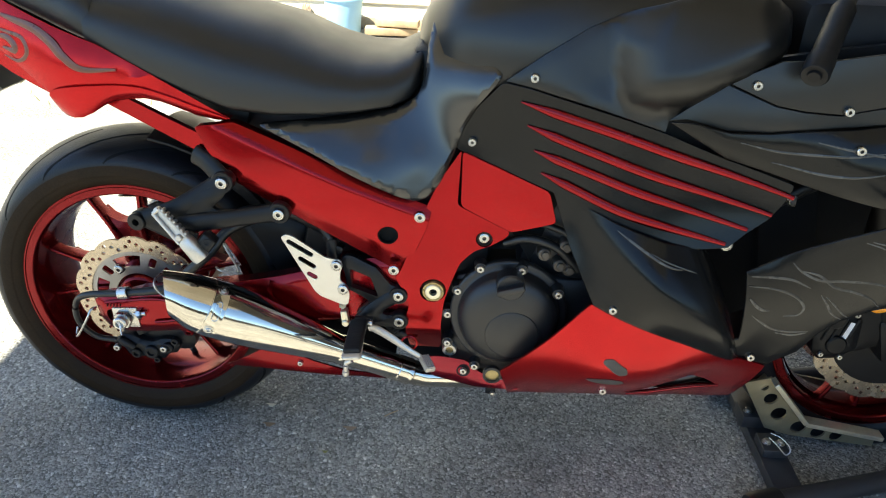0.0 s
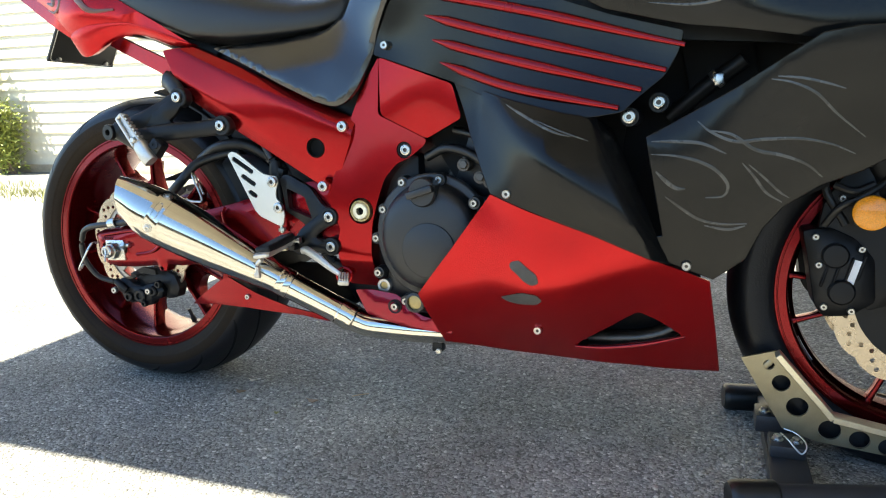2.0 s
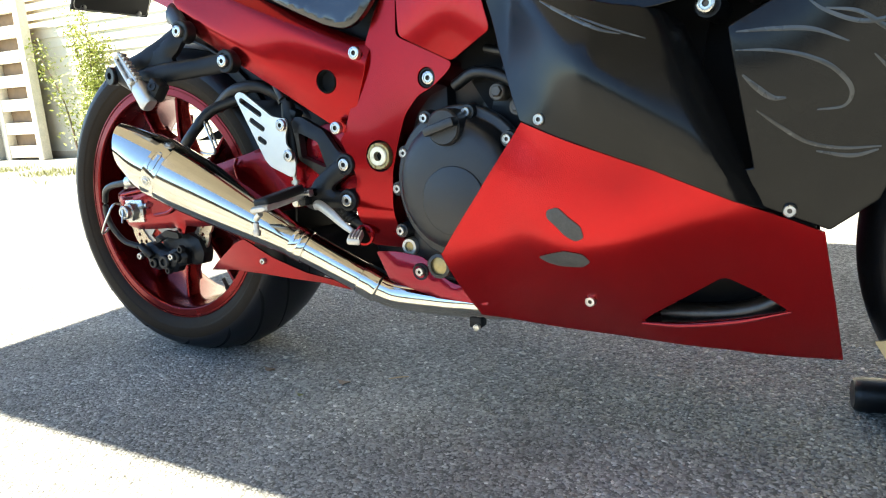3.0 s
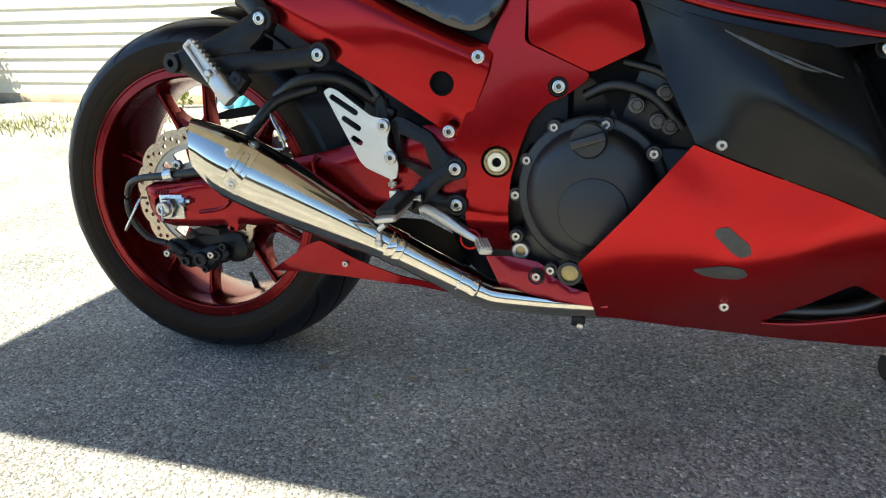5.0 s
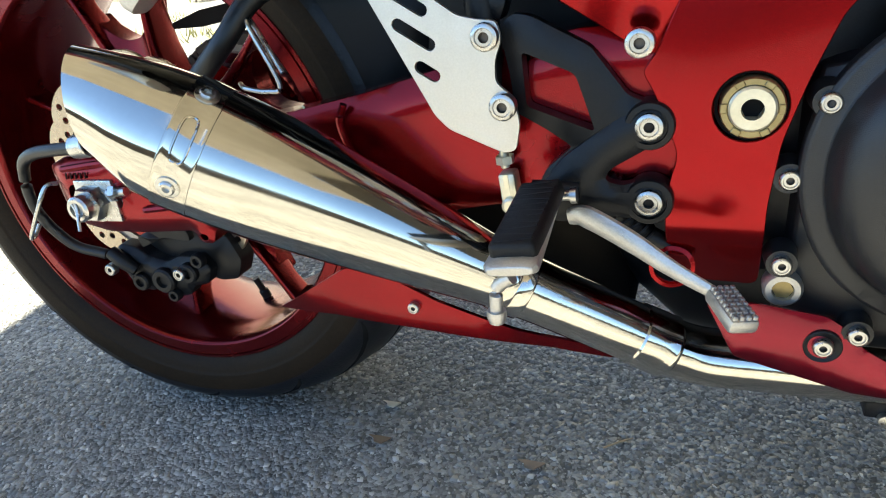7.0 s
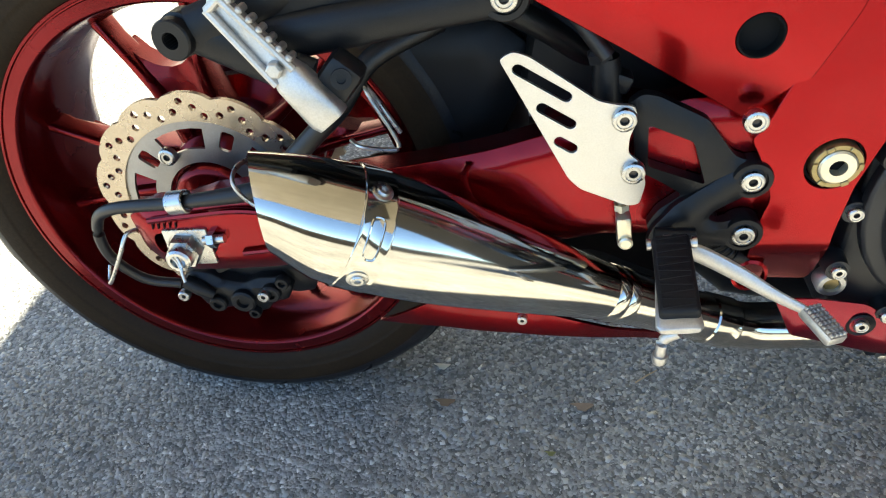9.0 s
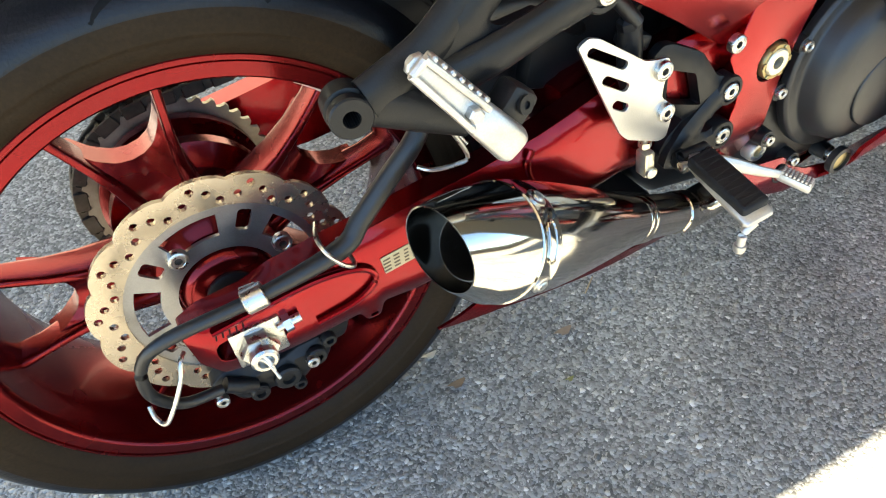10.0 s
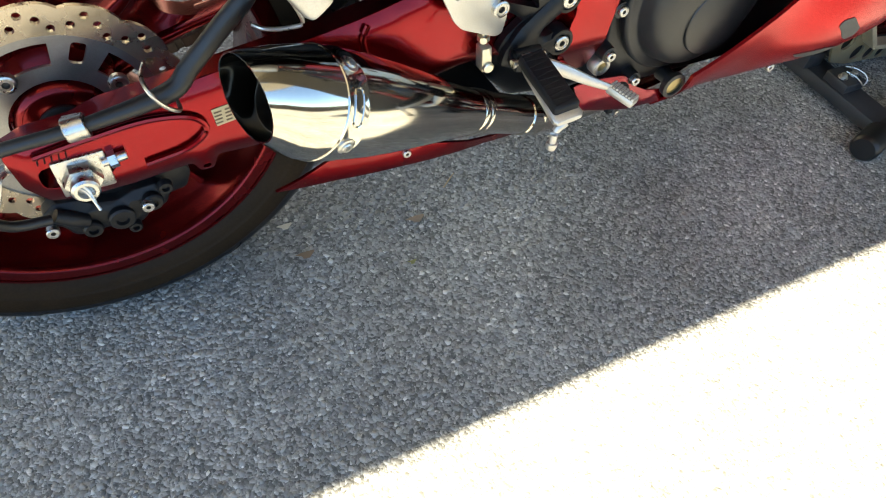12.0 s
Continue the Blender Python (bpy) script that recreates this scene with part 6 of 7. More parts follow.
for k in range(5):
    place(SPOKE_F, "spoke", front, matrix=Matrix.Rotation(-radians(43.5 + 72 * k), 4, "Y"))
fdisc = brake_disc("brake_disc", front, -0.058, 0.155, 0.118, 16, DISC_STEEL)
brake_disc("brake_disc", front, 0.053, 0.155, 0.118, 16, DISC_STEEL)
bm = bmesh.new()
lathe(bm, [(0.015, 0.06), (0.118, 0.058), (0.118, 0.054), (0.07, 0.052), (0.04, 0.03), (0.04, -0.03), (0.07, -0.052), (0.118, -0.054), (0.118, -0.058), (0.015, -0.06)], axis((0, 0, 0), (0, -1, 0)), 40, closed=True)
part("hub", bm, BLACK_METAL, front)
bm = bmesh.new()
rings = []
for k in range(9):
    a = radians(205 + 12 * k / 8)
    rings.append([(r_ * math.cos(a), y_, r_ * math.sin(a)) for r_, y_ in ((0.2052, -0.037), (0.2052, -0.030), (0.2046, -0.030), (0.2046, -0.037))])
loft(bm, rings)
part("rim_stripe", bm, WHITE, front, "short white rim mark")
bm = bmesh.new()
tube(bm, [(FX - 0.03, 0.0, FZ + 0.02), (FX - 0.10, 0.0, 0.50), (FX - 0.22, 0.0, 0.86)], 0.028, 20, 4)
rbox(bm, (0.06, 0.05, 0.10), pose(FX - 0.03, 0.0, FZ + 0.02, 0, -18, 0), 0.012)
fork = part("fork_leg", bm, BLACK_PLASTIC, bike, "black front fork leg")
bm = bmesh.new()
panel(bm, [(1.290, 0.36), (1.300, 0.43), (1.325, 0.475), (1.36, 0.50), (1.43, 0.50), (1.45, 0.30), (1.37, 0.27)], -0.018, 0.02, (), 0.02, 0.008, 0.006, 0.01)
part("fork_bottom", bm, BLACK_PLASTIC, fork, bevel=0.001)
for pts in ([(1.300, -0.03, 0.40), (1.318, -0.045, 0.430), (1.345, -0.045, 0.445), (1.38, -0.03, 0.47)], [(1.31, -0.03, 0.46), (1.335, -0.04, 0.452), (1.36, -0.035, 0.462)]):
    bm = bmesh.new()
    tube(bm, pts, 0.0055, 10, 6)
    part("brake_pipe", bm, HOSE, fork)
screws(BOLT_S, [(1.322, -0.026, 0.440), (1.345, -0.026, 0.405), (1.310, -0.026, 0.415)], fork)
bm = bmesh.new()
panel(bm, [(1.273, 0.390), (1.310, 0.396), (1.345, 0.380), (1.372, 0.350), (1.378, 0.285), (1.345, 0.262), (1.310, 0.258), (1.296, 0.276), (1.286, 0.330)], -0.030, 0.07, (), 0.016, 0.008, 0.010, 0.015)
fcal = part("front_caliper", bm, BLACK_PLASTIC, bike, "black four piston front brake caliper", bevel=0.0015)
bm = bmesh.new()
for c, r in (((1.318, 0.355), 0.019), ((1.330, 0.300), 0.019)):
    lathe(bm, [(r, 0), (r, 0.006), (r * 0.85, 0.009), (0, 0.010)], axis((c[0], -0.028, c[1]), (0, -1, 0)), 24)
part("piston_cap", bm, BLACK_PLASTIC, fcal)
screws(BOLT_S, [(1.290, -0.030, 0.382), (1.297, -0.030, 0.340), (1.308, -0.030, 0.276), (1.345, -0.030, 0.272), (1.352, -0.030, 0.366)], fcal)
for k in range(4):
    bm = bmesh.new()
    rbox(bm, (0.004, 0.006, 0.040), pose(1.306 + k * 0.016, -0.031, 0.326 + 0.004 * k, 0, 14, 0), 0.0015, 1)
    part("caliper_rib", bm, BLACK_PLASTIC, fcal)
bm = bmesh.new()
rbox(bm, (0.012, 0.001, 0.050), pose(1.342, -0.0308, 0.325, 0, 14, 0), 0)
part("logo_bar", bm, WHITE, fcal, "plain pale maker's mark")
bm = bmesh.new()
lathe(bm, [(0.024, -0.004), (0.025, 0.0), (0.024, 0.004), (0.021, 0.006), (0, 0.008)], axis((1.352, -0.075, 0.425), (-0.2, -1, 0)), 32)
part("amber_reflector", bm, AMBER, bike, "round amber side reflector")
bm = bmesh.new()
rbox(bm, (0.03, 0.06, 0.02), pose(1.37, -0.04, 0.425), 0.004)
part("reflector_stay", bm, BLACK_PLASTIC, bike)
bm = bmesh.new()
tube(bm, [(1.33, -0.02, 0.40), (1.30, -0.01, 0.46), (1.32, 0.0, 0.54), (1.36, 0.02, 0.62)], 0.006, 10, 6)
part("front_brake_hose", bm, HOSE, bike)
bm = bmesh.new()
rings = []
for i in range(12):
    a = radians(40 + 120 * i / 11)
    row = [(FX + (0.312 + 0.008 * (1 - ((j - 4) / 4) ** 2)) * math.cos(a), YC + (-0.07 + 0.14 * j / 8), FZ + (0.312 + 0.008 * (1 - ((j - 4) / 4) ** 2)) * math.sin(a)) for j in range(9)]
    rings.append(row + [(p[0] - 0.004 * math.cos(a), p[1], p[2] - 0.004 * math.sin(a)) for p in row[::-1]])
loft(bm, rings)
part("front_mudguard", bm, BLACK_PAINT, bike)

# -- the far side: the same panels, mirrored over the middle plane --
FAR = ("side_fairing", "red_side_panel", "lower_fairing", "front_fairing", "upper_cowl", "inner_cowl", "tank_side_panel", "seat_side_cover", "tail_panel", "tail_underside", "subframe_cover", "handlebar_grip", "fork_leg", "fork_bottom", "front_caliper", "passenger_bracket", "footrest_bracket")


def mirrored(ob, parent):
    me = ob.data.copy()
    me.transform(Matrix.Translation((0, 2 * YC, 0)) @ Matrix.Diagonal((1, -1, 1, 1)))
    me.flip_normals()
    twin = new(ob.name, me)
    twin.parent = parent
    for mod in ob.modifiers:
        m = twin.modifiers.new(mod.name, "BEVEL")
        m.width, m.segments, m.limit_method, m.angle_limit = mod.width, mod.segments, mod.limit_method, mod.angle_limit
    if "label" in ob:
        twin["label"] = ob["label"]
    return twin


for ob in [o for o in scene.objects if o.type == "MESH" and o.name.split(".")[0] in FAR]:
    mirrored(ob, ob.parent)

# ---- wheel stand ----
stand = tagged(new("wheel_stand"), "black tubular front wheel stand with a drilled tan chock", "wheel stand")
for nm, y in (("chock_plate", 0.010), ("chock_plate", 0.160)):
    bm = bmesh.new()
    holes = [ring_of(c, r, 20) for c, r in (((1.242, 0.166), 0.0085), ((1.262, 0.137), 0.0140), ((1.288, 0.099), 0.0165), ((1.337, 0.066), 0.0165), ((1.380, 0.055), 0.0150), ((1.420, 0.048), 0.0140))]
    panel(bm, [(1.200, 0.174), (1.252, 0.191), (1.337, 0.094), (1.50, 0.066), (1.50, 0.026), (1.32, 0.044), (1.268, 0.060)], y, 0.005, holes, 0.03)
    part(nm, bm, GOLD, stand, "tan anodised drilled plate")
bm = bmesh.new()
for a, b in (((1.252, 0.191), (1.337, 0.094)), ((1.337, 0.094), (1.50, 0.066))):
    mid = ((a[0] + b[0]) / 2, -0.002, (a[1] + b[1]) / 2)
    ang = math.atan2(b[1] - a[1], b[0] - a[0])
    rbox(bm, (math.dist(a, b), 0.026, 0.010), Matrix.Translation(mid) @ Matrix.Rotation(-ang, 4, "Y"), 0.001, 1)
part("chock_flange", bm, GOLD_EDGE, stand, "bright bare metal flange")
bm = bmesh.new()
rbox(bm, (0.010, 0.145, 0.045), pose(1.236, 0.085, 0.160, 0, 40, 0), 0.002)
part("chock_cross", bm, GOLD, stand)
bm = bmesh.new()
tube(bm, [(1.200, -0.168, 0.0253), (1.62, -0.045, 0.0253)], 0.0200, 20, 2)
part("base_tube", bm, STAND_BLACK, stand, "black round base tube")
bm = bmesh.new()
tube(bm, [(1.205, 0.20, 0.0225), (1.62, 0.27, 0.0225)], 0.0185, 20, 2)
part("base_tube", bm, STAND_BLACK, stand)
for y in (-0.168, 0.20):
    bm = bmesh.new()
    lathe(bm, [(0.0, -0.010), (0.0205, -0.010), (0.0240, -0.006), (0.0252, 0.0), (0.0250, 0.055), (0.0200, 0.060)], axis((1.194, y, 0.0253), (1, 0.29 if y < 0 else 0.16, 0)), 28)
    part("rubber_foot", bm, HOSE, stand, "black rubber end foot")
bm = bmesh.new()
rbox(bm, (0.058, 0.345, 0.026), pose(1.272, 0.030, 0.026), 0.003)
part("cross_beam", bm, STAND_BLACK, stand, "black square cross beam")
for x, y, w, h in ((1.272, -0.030, 0.052, 0.020), (1.254, 0.055, 0.048, 0.030)):
    bm = bmesh.new()
    rbox(bm, (w, 0.052, h), pose(x, y, 0.039 + h / 2), 0.003)
    part("chock_bracket", bm, STAND_BLACK, stand, "black bolted chock bracket")
for x, y, z in ((1.258, -0.032, 0.059), (1.285, -0.034, 0.059), (1.244, 0.048, 0.069)):
    bm = bmesh.new()
    lathe(bm, [(0.009, 0), (0.009, 0.002), (0.006, 0.002), (0.006, 0.007), (0.005, 0.008), (0, 0.008)], axis((x, y, z), (0, 0, 1)), 12)
    part("bolt", bm, ZINC, stand)
bm = bmesh.new()
tube(bm, [(1.262, -0.030, 0.070), (1.272, -0.046, 0.067), (1.280, -0.054, 0.060), (1.290, -0.058, 0.052), (1.297, -0.056, 0.060), (1.295, -0.046, 0.068), (1.284, -0.030, 0.072), (1.268, -0.020, 0.073)], 0.0013, 8, 6)
part("locking_pin", bm, ZINC, stand, "bright bent wire spring clip")

# ---- ground ----
asphalt = bpy.data.materials.new("asphalt")
asphalt.use_nodes = True
nt = asphalt.node_tree
bs = nt.nodes["Principled BSDF"]
tc = nt.nodes.new("ShaderNodeTexCoord")
vo = nt.nodes.new("ShaderNodeTexVoronoi")
vo.inputs["Scale"].default_value = 210
vo.inputs["Randomness"].default_value = 1.0
warp = nt.nodes.new("ShaderNodeTexNoise")
warp.inputs["Scale"].default_value = 90
mixv = nt.nodes.new("ShaderNodeMixRGB")
mixv.inputs[0].default_value = 0.006
nt.links.new(tc.outputs["Object"], warp.inputs["Vector"])
nt.links.new(tc.outputs["Object"], mixv.inputs[1])
nt.links.new(warp.outputs["Color"], mixv.inputs[2])
nt.links.new(mixv.outputs[0], vo.inputs["Vector"])
ramp = nt.nodes.new("ShaderNodeValToRGB")
ramp.color_ramp.elements[0].color, ramp.color_ramp.elements[0].position = (0.120, 0.117, 0.106, 1), 0.0
ramp.color_ramp.elements[1].color, ramp.color_ramp.elements[1].position = (0.420, 0.408, 0.366, 1), 1.0
for pos, col in ((0.35, (0.185, 0.180, 0.163, 1)), (0.65, (0.255, 0.248, 0.224, 1)), (0.85, (0.345, 0.335, 0.301, 1))):
    el = ramp.color_ramp.elements.new(pos)
    el.color = col
sep = nt.nodes.new("ShaderNodeSeparateColor")
nt.links.new(vo.outputs["Color"], sep.inputs[0])
nt.links.new(sep.outputs[0], ramp.inputs[0])
stain = nt.nodes.new("ShaderNodeTexNoise")
stain.inputs["Scale"].default_value, stain.inputs["Detail"].default_value = 3.0, 5
nt.links.new(tc.outputs["Object"], stain.inputs["Vector"])
smap = nt.nodes.new("ShaderNodeMapRange")
smap.inputs["From Min"].default_value, smap.inputs["From Max"].default_value = 0.3, 0.7
smap.inputs["To Min"].default_value, smap.inputs["To Max"].default_value = 0.72, 1.2
nt.links.new(stain.outputs["Fac"], smap.inputs["Value"])
hs = nt.nodes.new("ShaderNodeHueSaturation")
nt.links.new(smap.outputs[0], hs.inputs["Value"])
nt.links.new(ramp.outputs[0], hs.inputs["Color"])
nt.links.new(hs.outputs[0], bs.inputs["Base Color"])
bs.inputs["Roughness"].default_value = 0.85
bs.inputs["Specular IOR Level"].default_value = 0.15
bp = nt.nodes.new("ShaderNodeBump")
bp.inputs["Strength"].default_value, bp.inputs["Distance"].default_value = 0.8, 0.0025
inv = nt.nodes.new("ShaderNodeMath")
inv.operation = "MULTIPLY_ADD"
inv.inputs[1].default_value, inv.inputs[2].default_value = -1.0, 0.6
nt.links.new(vo.outputs["Distance"], inv.inputs[0])
addh = nt.nodes.new("ShaderNodeMath")
addh.operation = "ADD"
nt.links.new(inv.outputs[0], addh.inputs[0])
nt.links.new(sep.outputs[1], addh.inputs[1])
nt.links.new(addh.outputs[0], bp.inputs["Height"])
nt.links.new(bp.outputs[0], bs.inputs["Normal"])

bm = bmesh.new()
bmesh.ops.create_grid(bm, x_segments=60, y_segments=60, size=60)
ground = finish("ground", bm, asphalt)
tagged(ground, "grey chip-sealed asphalt, part shaded and part sunlit", "ground", kind="structure")

# ---- unseen canopy, inferred from the shadow's edges, that shades the motorcycle ----
H = 2.2
sx, sy = SUN_AWAY.x / SUN_AWAY.z * H, SUN_AWAY.y / SUN_AWAY.z * H
x0, y0, x1, y1 = -0.45 + sx, -0.335 + sy, 2.17, 1.30 + sy
bm = bmesh.new()
rbox(bm, (x1 - x0, y1 - y0, 0.05), pose((x0 + x1) / 2, (y0 + y1) / 2, H + 0.025), 0)
# unseen wing added to dim the sky over the front end
rbox(bm, (2.4, 1.5, 0.05), pose(0.60 + 1.2, y0 - 0.751, H + 0.025), 0)
tagged(finish("canopy", bm, material("tan_roof_sheet", (0.62, 0.56, 0.46), 0.7, 0, 0, 0.1, 3, 0.05, 60)), "unseen flat tan roof sheet that casts the shade over the parking place", "canopy", kind="structure")

# ---- unseen wall added ahead of the motorcycle to block sky light ----
bm = bmesh.new()
rbox(bm, (0.15, 3.8, 2.19), pose(2.10, 1.0, 1.095), 0)
tagged(finish("shade_wall_east", bm, material("shade_wall_dark", (0.07, 0.06, 0.05), 0.8, 0, 0, 0.15, 2, 0.1, 50)), "unseen plain dark wall added to block light ahead of the motorcycle", "wall", kind="structure")

# ---- loose chippings bedded in the asphalt near the motorcycle ----
chip_mat = bpy.data.materials.new("stone_chippings")
chip_mat.use_nodes = True
cn = chip_mat.node_tree
geo = cn.nodes.new("ShaderNodeNewGeometry")
cr = cn.nodes.new("ShaderNodeValToRGB")
cr.color_ramp.elements[0].color, cr.color_ramp.elements[0].position = (0.135, 0.131, 0.119, 1), 0.0
cr.color_ramp.elements[1].color, cr.color_ramp.elements[1].position = (0.68, 0.66, 0.59, 1), 1.0
for pos, col in ((0.2, (0.240, 0.233, 0.211, 1)), (0.55, (0.305, 0.296, 0.267, 1)), (0.85, (0.385, 0.373, 0.334, 1)), (0.96, (0.48, 0.465, 0.415, 1))):
    cr.color_ramp.elements.new(pos).color = col
cn.links.new(geo.outputs["Random Per Island"], cr.inputs[0])
cbs = cn.nodes["Principled BSDF"]
cpos = cn.nodes.new("ShaderNodeTexCoord")
cst = cn.nodes.new("ShaderNodeTexNoise")
cst.inputs["Scale"].default_value, cst.inputs["Detail"].default_value = 3.0, 5
cn.links.new(cpos.outputs["Object"], cst.inputs["Vector"])
cmr = cn.nodes.new("ShaderNodeMapRange")
cmr.inputs["From Min"].default_value, cmr.inputs["From Max"].default_value = 0.3, 0.7
cmr.inputs["To Min"].default_value, cmr.inputs["To Max"].default_value = 0.72, 1.2
cn.links.new(cst.outputs["Fac"], cmr.inputs["Value"])
chs = cn.nodes.new("ShaderNodeHueSaturation")
cn.links.new(cmr.outputs[0], chs.inputs["Value"])
cn.links.new(cr.outputs[0], chs.inputs["Color"])
cn.links.new(chs.outputs[0], cbs.inputs["Base Color"])
cbs.inputs["Roughness"].default_value, cbs.inputs["Specular IOR Level"].default_value = 0.7, 0.3
rng = np.random.default_rng(7)
N = 190000
cx = np.concatenate([rng.uniform(-0.62, 1.55, int(N * 0.8)), rng.uniform(-2.5, 2.5, N - int(N * 0.8))])
cy = np.concatenate([rng.uniform(-0.80, 0.48, int(N * 0.8)), rng.uniform(-1.4, 2.2, N - int(N * 0.8))])
rad = 0.0013 + 0.0038 * rng.random(N) ** 2.2
turn = rng.uniform(0, math.tau, N)
hgt = rad * rng.uniform(0.06, 0.26, N)
lean = rng.normal(0, 0.12, (N, 2))
K = 5
ang = turn[:, None] + (np.arange(K)[None, :] + rng.uniform(-0.3, 0.3, (N, K))) * math.tau / K
rr = rad[:, None] * rng.uniform(0.6, 1.35, (N, K))
thin = rng.uniform(0.5, 1.0, (N, 1))
ca, sa = np.cos(turn)[:, None], np.sin(turn)[:, None]
du, dv = rr * np.cos(ang), rr * np.sin(ang) * thin
dx, dy = ca * du - sa * dv, sa * du + ca * dv
low = np.stack([cx[:, None] + dx, cy[:, None] + dy, np.full((N, K), -0.0006)], -1)
top = np.stack([cx[:, None] + 0.86 * dx, cy[:, None] + 0.86 * dy, np.maximum(0.0, hgt[:, None] + 0.86 * (lean[:, :1] * dx + lean[:, 1:] * dy))], -1)
co = np.concatenate([low, top], 1).reshape(-1, 3)
base = (np.arange(N) * 2 * K)[:, None]
k0, k1 = np.arange(K), (np.arange(K) + 1) % K
quads = np.stack([base + k0, base + k1, base + k1 + K, base + k0 + K], -1).reshape(-1)
caps = (base + K + k0).reshape(-1)
me = bpy.data.meshes.new("chippings")
me.vertices.add(len(co))
me.vertices.foreach_set("co", co.reshape(-1))
me.loops.add(len(quads) + len(caps))
me.loops.foreach_set("vertex_index", np.concatenate([quads, caps]).astype(np.int32))
me.polygons.add(N * K + N)
me.polygons.foreach_set("loop_start", np.concatenate([np.arange(N * K) * 4, N * K * 4 + np.arange(N) * K]).astype(np.int32))
me.update(calc_edges=True)
me.materials.append(chip_mat)
tagged(new("chippings", me), "grey stone chips bedded in the asphalt", "gravel", kind="stuff")

# ---- house wall behind, with lap siding ----
siding = material("cream_siding", (0.70, 0.63, 0.48), 0.6, 0, 0, 0.05, 2, 0.04, 40)
WY = 3.8
bm = bmesh.new()
rbox(bm, (16, 0.15, 3.2), pose(-3.0, WY + 0.10, 1.6), 0)
wall = finish("wall_north", bm, siding)
tagged(wall, "cream house wall with horizontal lap siding", "wall", kind="structure")
bm = bmesh.new()
vs = [bm.verts.new(v) for v in ((-11, 0.022, 0), (5, 0.022, 0), (5, 0.0, 0.0), (-11, 0.0, 0.0), (-11, 0.022, 0.099), (5, 0.022, 0.099), (5, 0.014, 0.099), (-11, 0.014, 0.099))]
for f in ((0, 1, 2, 3), (3, 2, 6, 7), (7, 6, 5, 4), (0, 3, 7, 4), (1, 5, 6, 2)):
    bm.faces.new([vs[i] for i in f])
ob = finish("siding_board", bm, siding)
BOARD = ob.data
bpy.data.objects.remove(ob)
for k in range(31):
    place(BOARD, "siding_board", wall, (0, WY - 0.001 + 0.001 * (k % 3), 0.07 + k * 0.097))
bm = bmesh.new()
rbox(bm, (16, 0.03, 0.09), pose(-3.0, WY + 0.01, 0.03), 0.004)
part("skirt_board", bm, material("weathered_board", (0.42, 0.33, 0.22), 0.8, 0, 0, 0.25, 5, 0.1, 60), wall, "weathered wooden skirt board")

# ---- unseen low wall added behind the camera to darken reflections ----
bm = bmesh.new()
rbox(bm, (26, 0.2, 0.7), pose(2.0, -4.6, 0.35), 0)
tagged(finish("horizon_wall_south", bm, material("horizon_wall_dark", (0.085, 0.065, 0.045), 0.8, 0, 0, 0.15, 2, 0.1, 50)), "unseen low dark brown wall added to darken the reflected horizon", "wall", kind="structure")

# ---- yard behind: shrub, weeds, block steps, tubs ----
LEAF = material("yellow_green_leaf", (0.30, 0.33, 0.07), 0.55, 0, 0, 0.35, 9, 0.2, 60)
STEM = material("shrub_stem", (0.16, 0.11, 0.07), 0.8, 0, 0, 0.25, 30)
GRASS = material("dry_grass", (0.24, 0.24, 0.08), 0.7, 0, 0, 0.35, 6, 0.2, 40)
BLOCK = material("pale_painted_block", (0.66, 0.60, 0.47), 0.7, 0, 0, 0.12, 8, 0.1, 60)
RECESS = material("brown_timber", (0.22, 0.15, 0.09), 0.8, 0, 0, 0.2, 12)
BLUE_TUB = material("pale_blue_plastic", (0.30, 0.52, 0.66), 0.4, 0, 0, 0.06, 8)
CYAN = material("cyan_plastic", (0.10, 0.48, 0.55), 0.4, 0, 0, 0.1, 10)
TIMBER = material("weathered_timber", (0.42, 0.30, 0.17), 0.75, 0, 0, 0.2, 14, 0.1, 80)
BROWN = material("brown_paper", (0.30, 0.22, 0.15), 0.85, 0, 0, 0.2, 20)
rnd = random.Random(11)


def leaves(bm, spots, size):
    """Small folded leaves at the given spots."""
    for c in spots:
        m = Matrix.Translation(c) @ Euler((rnd.uniform(-1, 1), rnd.uniform(-1, 1), rnd.uniform(0, 6.3))).to_matrix().to_4x4()
        s = size * rnd.uniform(0.6, 1.3)
        p = [bm.verts.new(m @ Vector(v)) for v in ((-s, 0, 0), (0, -0.45 * s, 0.15 * s), (s, 0, 0), (0, 0.45 * s, 0.15 * s))]
        bm.faces.new((p[0], p[1], p[2]))
        bm.faces.new((p[0], p[2], p[3]))


def shrub(x, y, width, height, count, label):
    ob = tagged(new("shrub"), label, "shrub")
    ob.location = (x, y, 0)
    spots = []
    for k in range(9):
        bm = bmesh.new()
        bx = rnd.uniform(-0.3, 0.3) * width
        top = Vector((bx + rnd.uniform(-0.45, 0.45) * width, rnd.uniform(-0.1, 0.05), height * rnd.uniform(0.65, 1.0)))
        mid = Vector((bx, 0, 0)).lerp(top, 0.5) + Vector((rnd.uniform(-0.08, 0.08), rnd.uniform(-0.05, 0.05), 0))
        line = [(bx, 0, 0), tuple(mid), tuple(top)]
        tube(bm, line, [0.012, 0.008, 0.003], 7, 6)
        part("stem", bm, STEM, ob)
        for p in glide(line, 10)[4:]:
            for j in range(count):
                spots.append(p + Vector((rnd.gauss(0, 0.075), rnd.gauss(0, 0.05), rnd.gauss(0, 0.065))))
    bm = bmesh.new()
    leaves(bm, spots, 0.022)
    part("foliage", bm, LEAF, ob)
    return ob


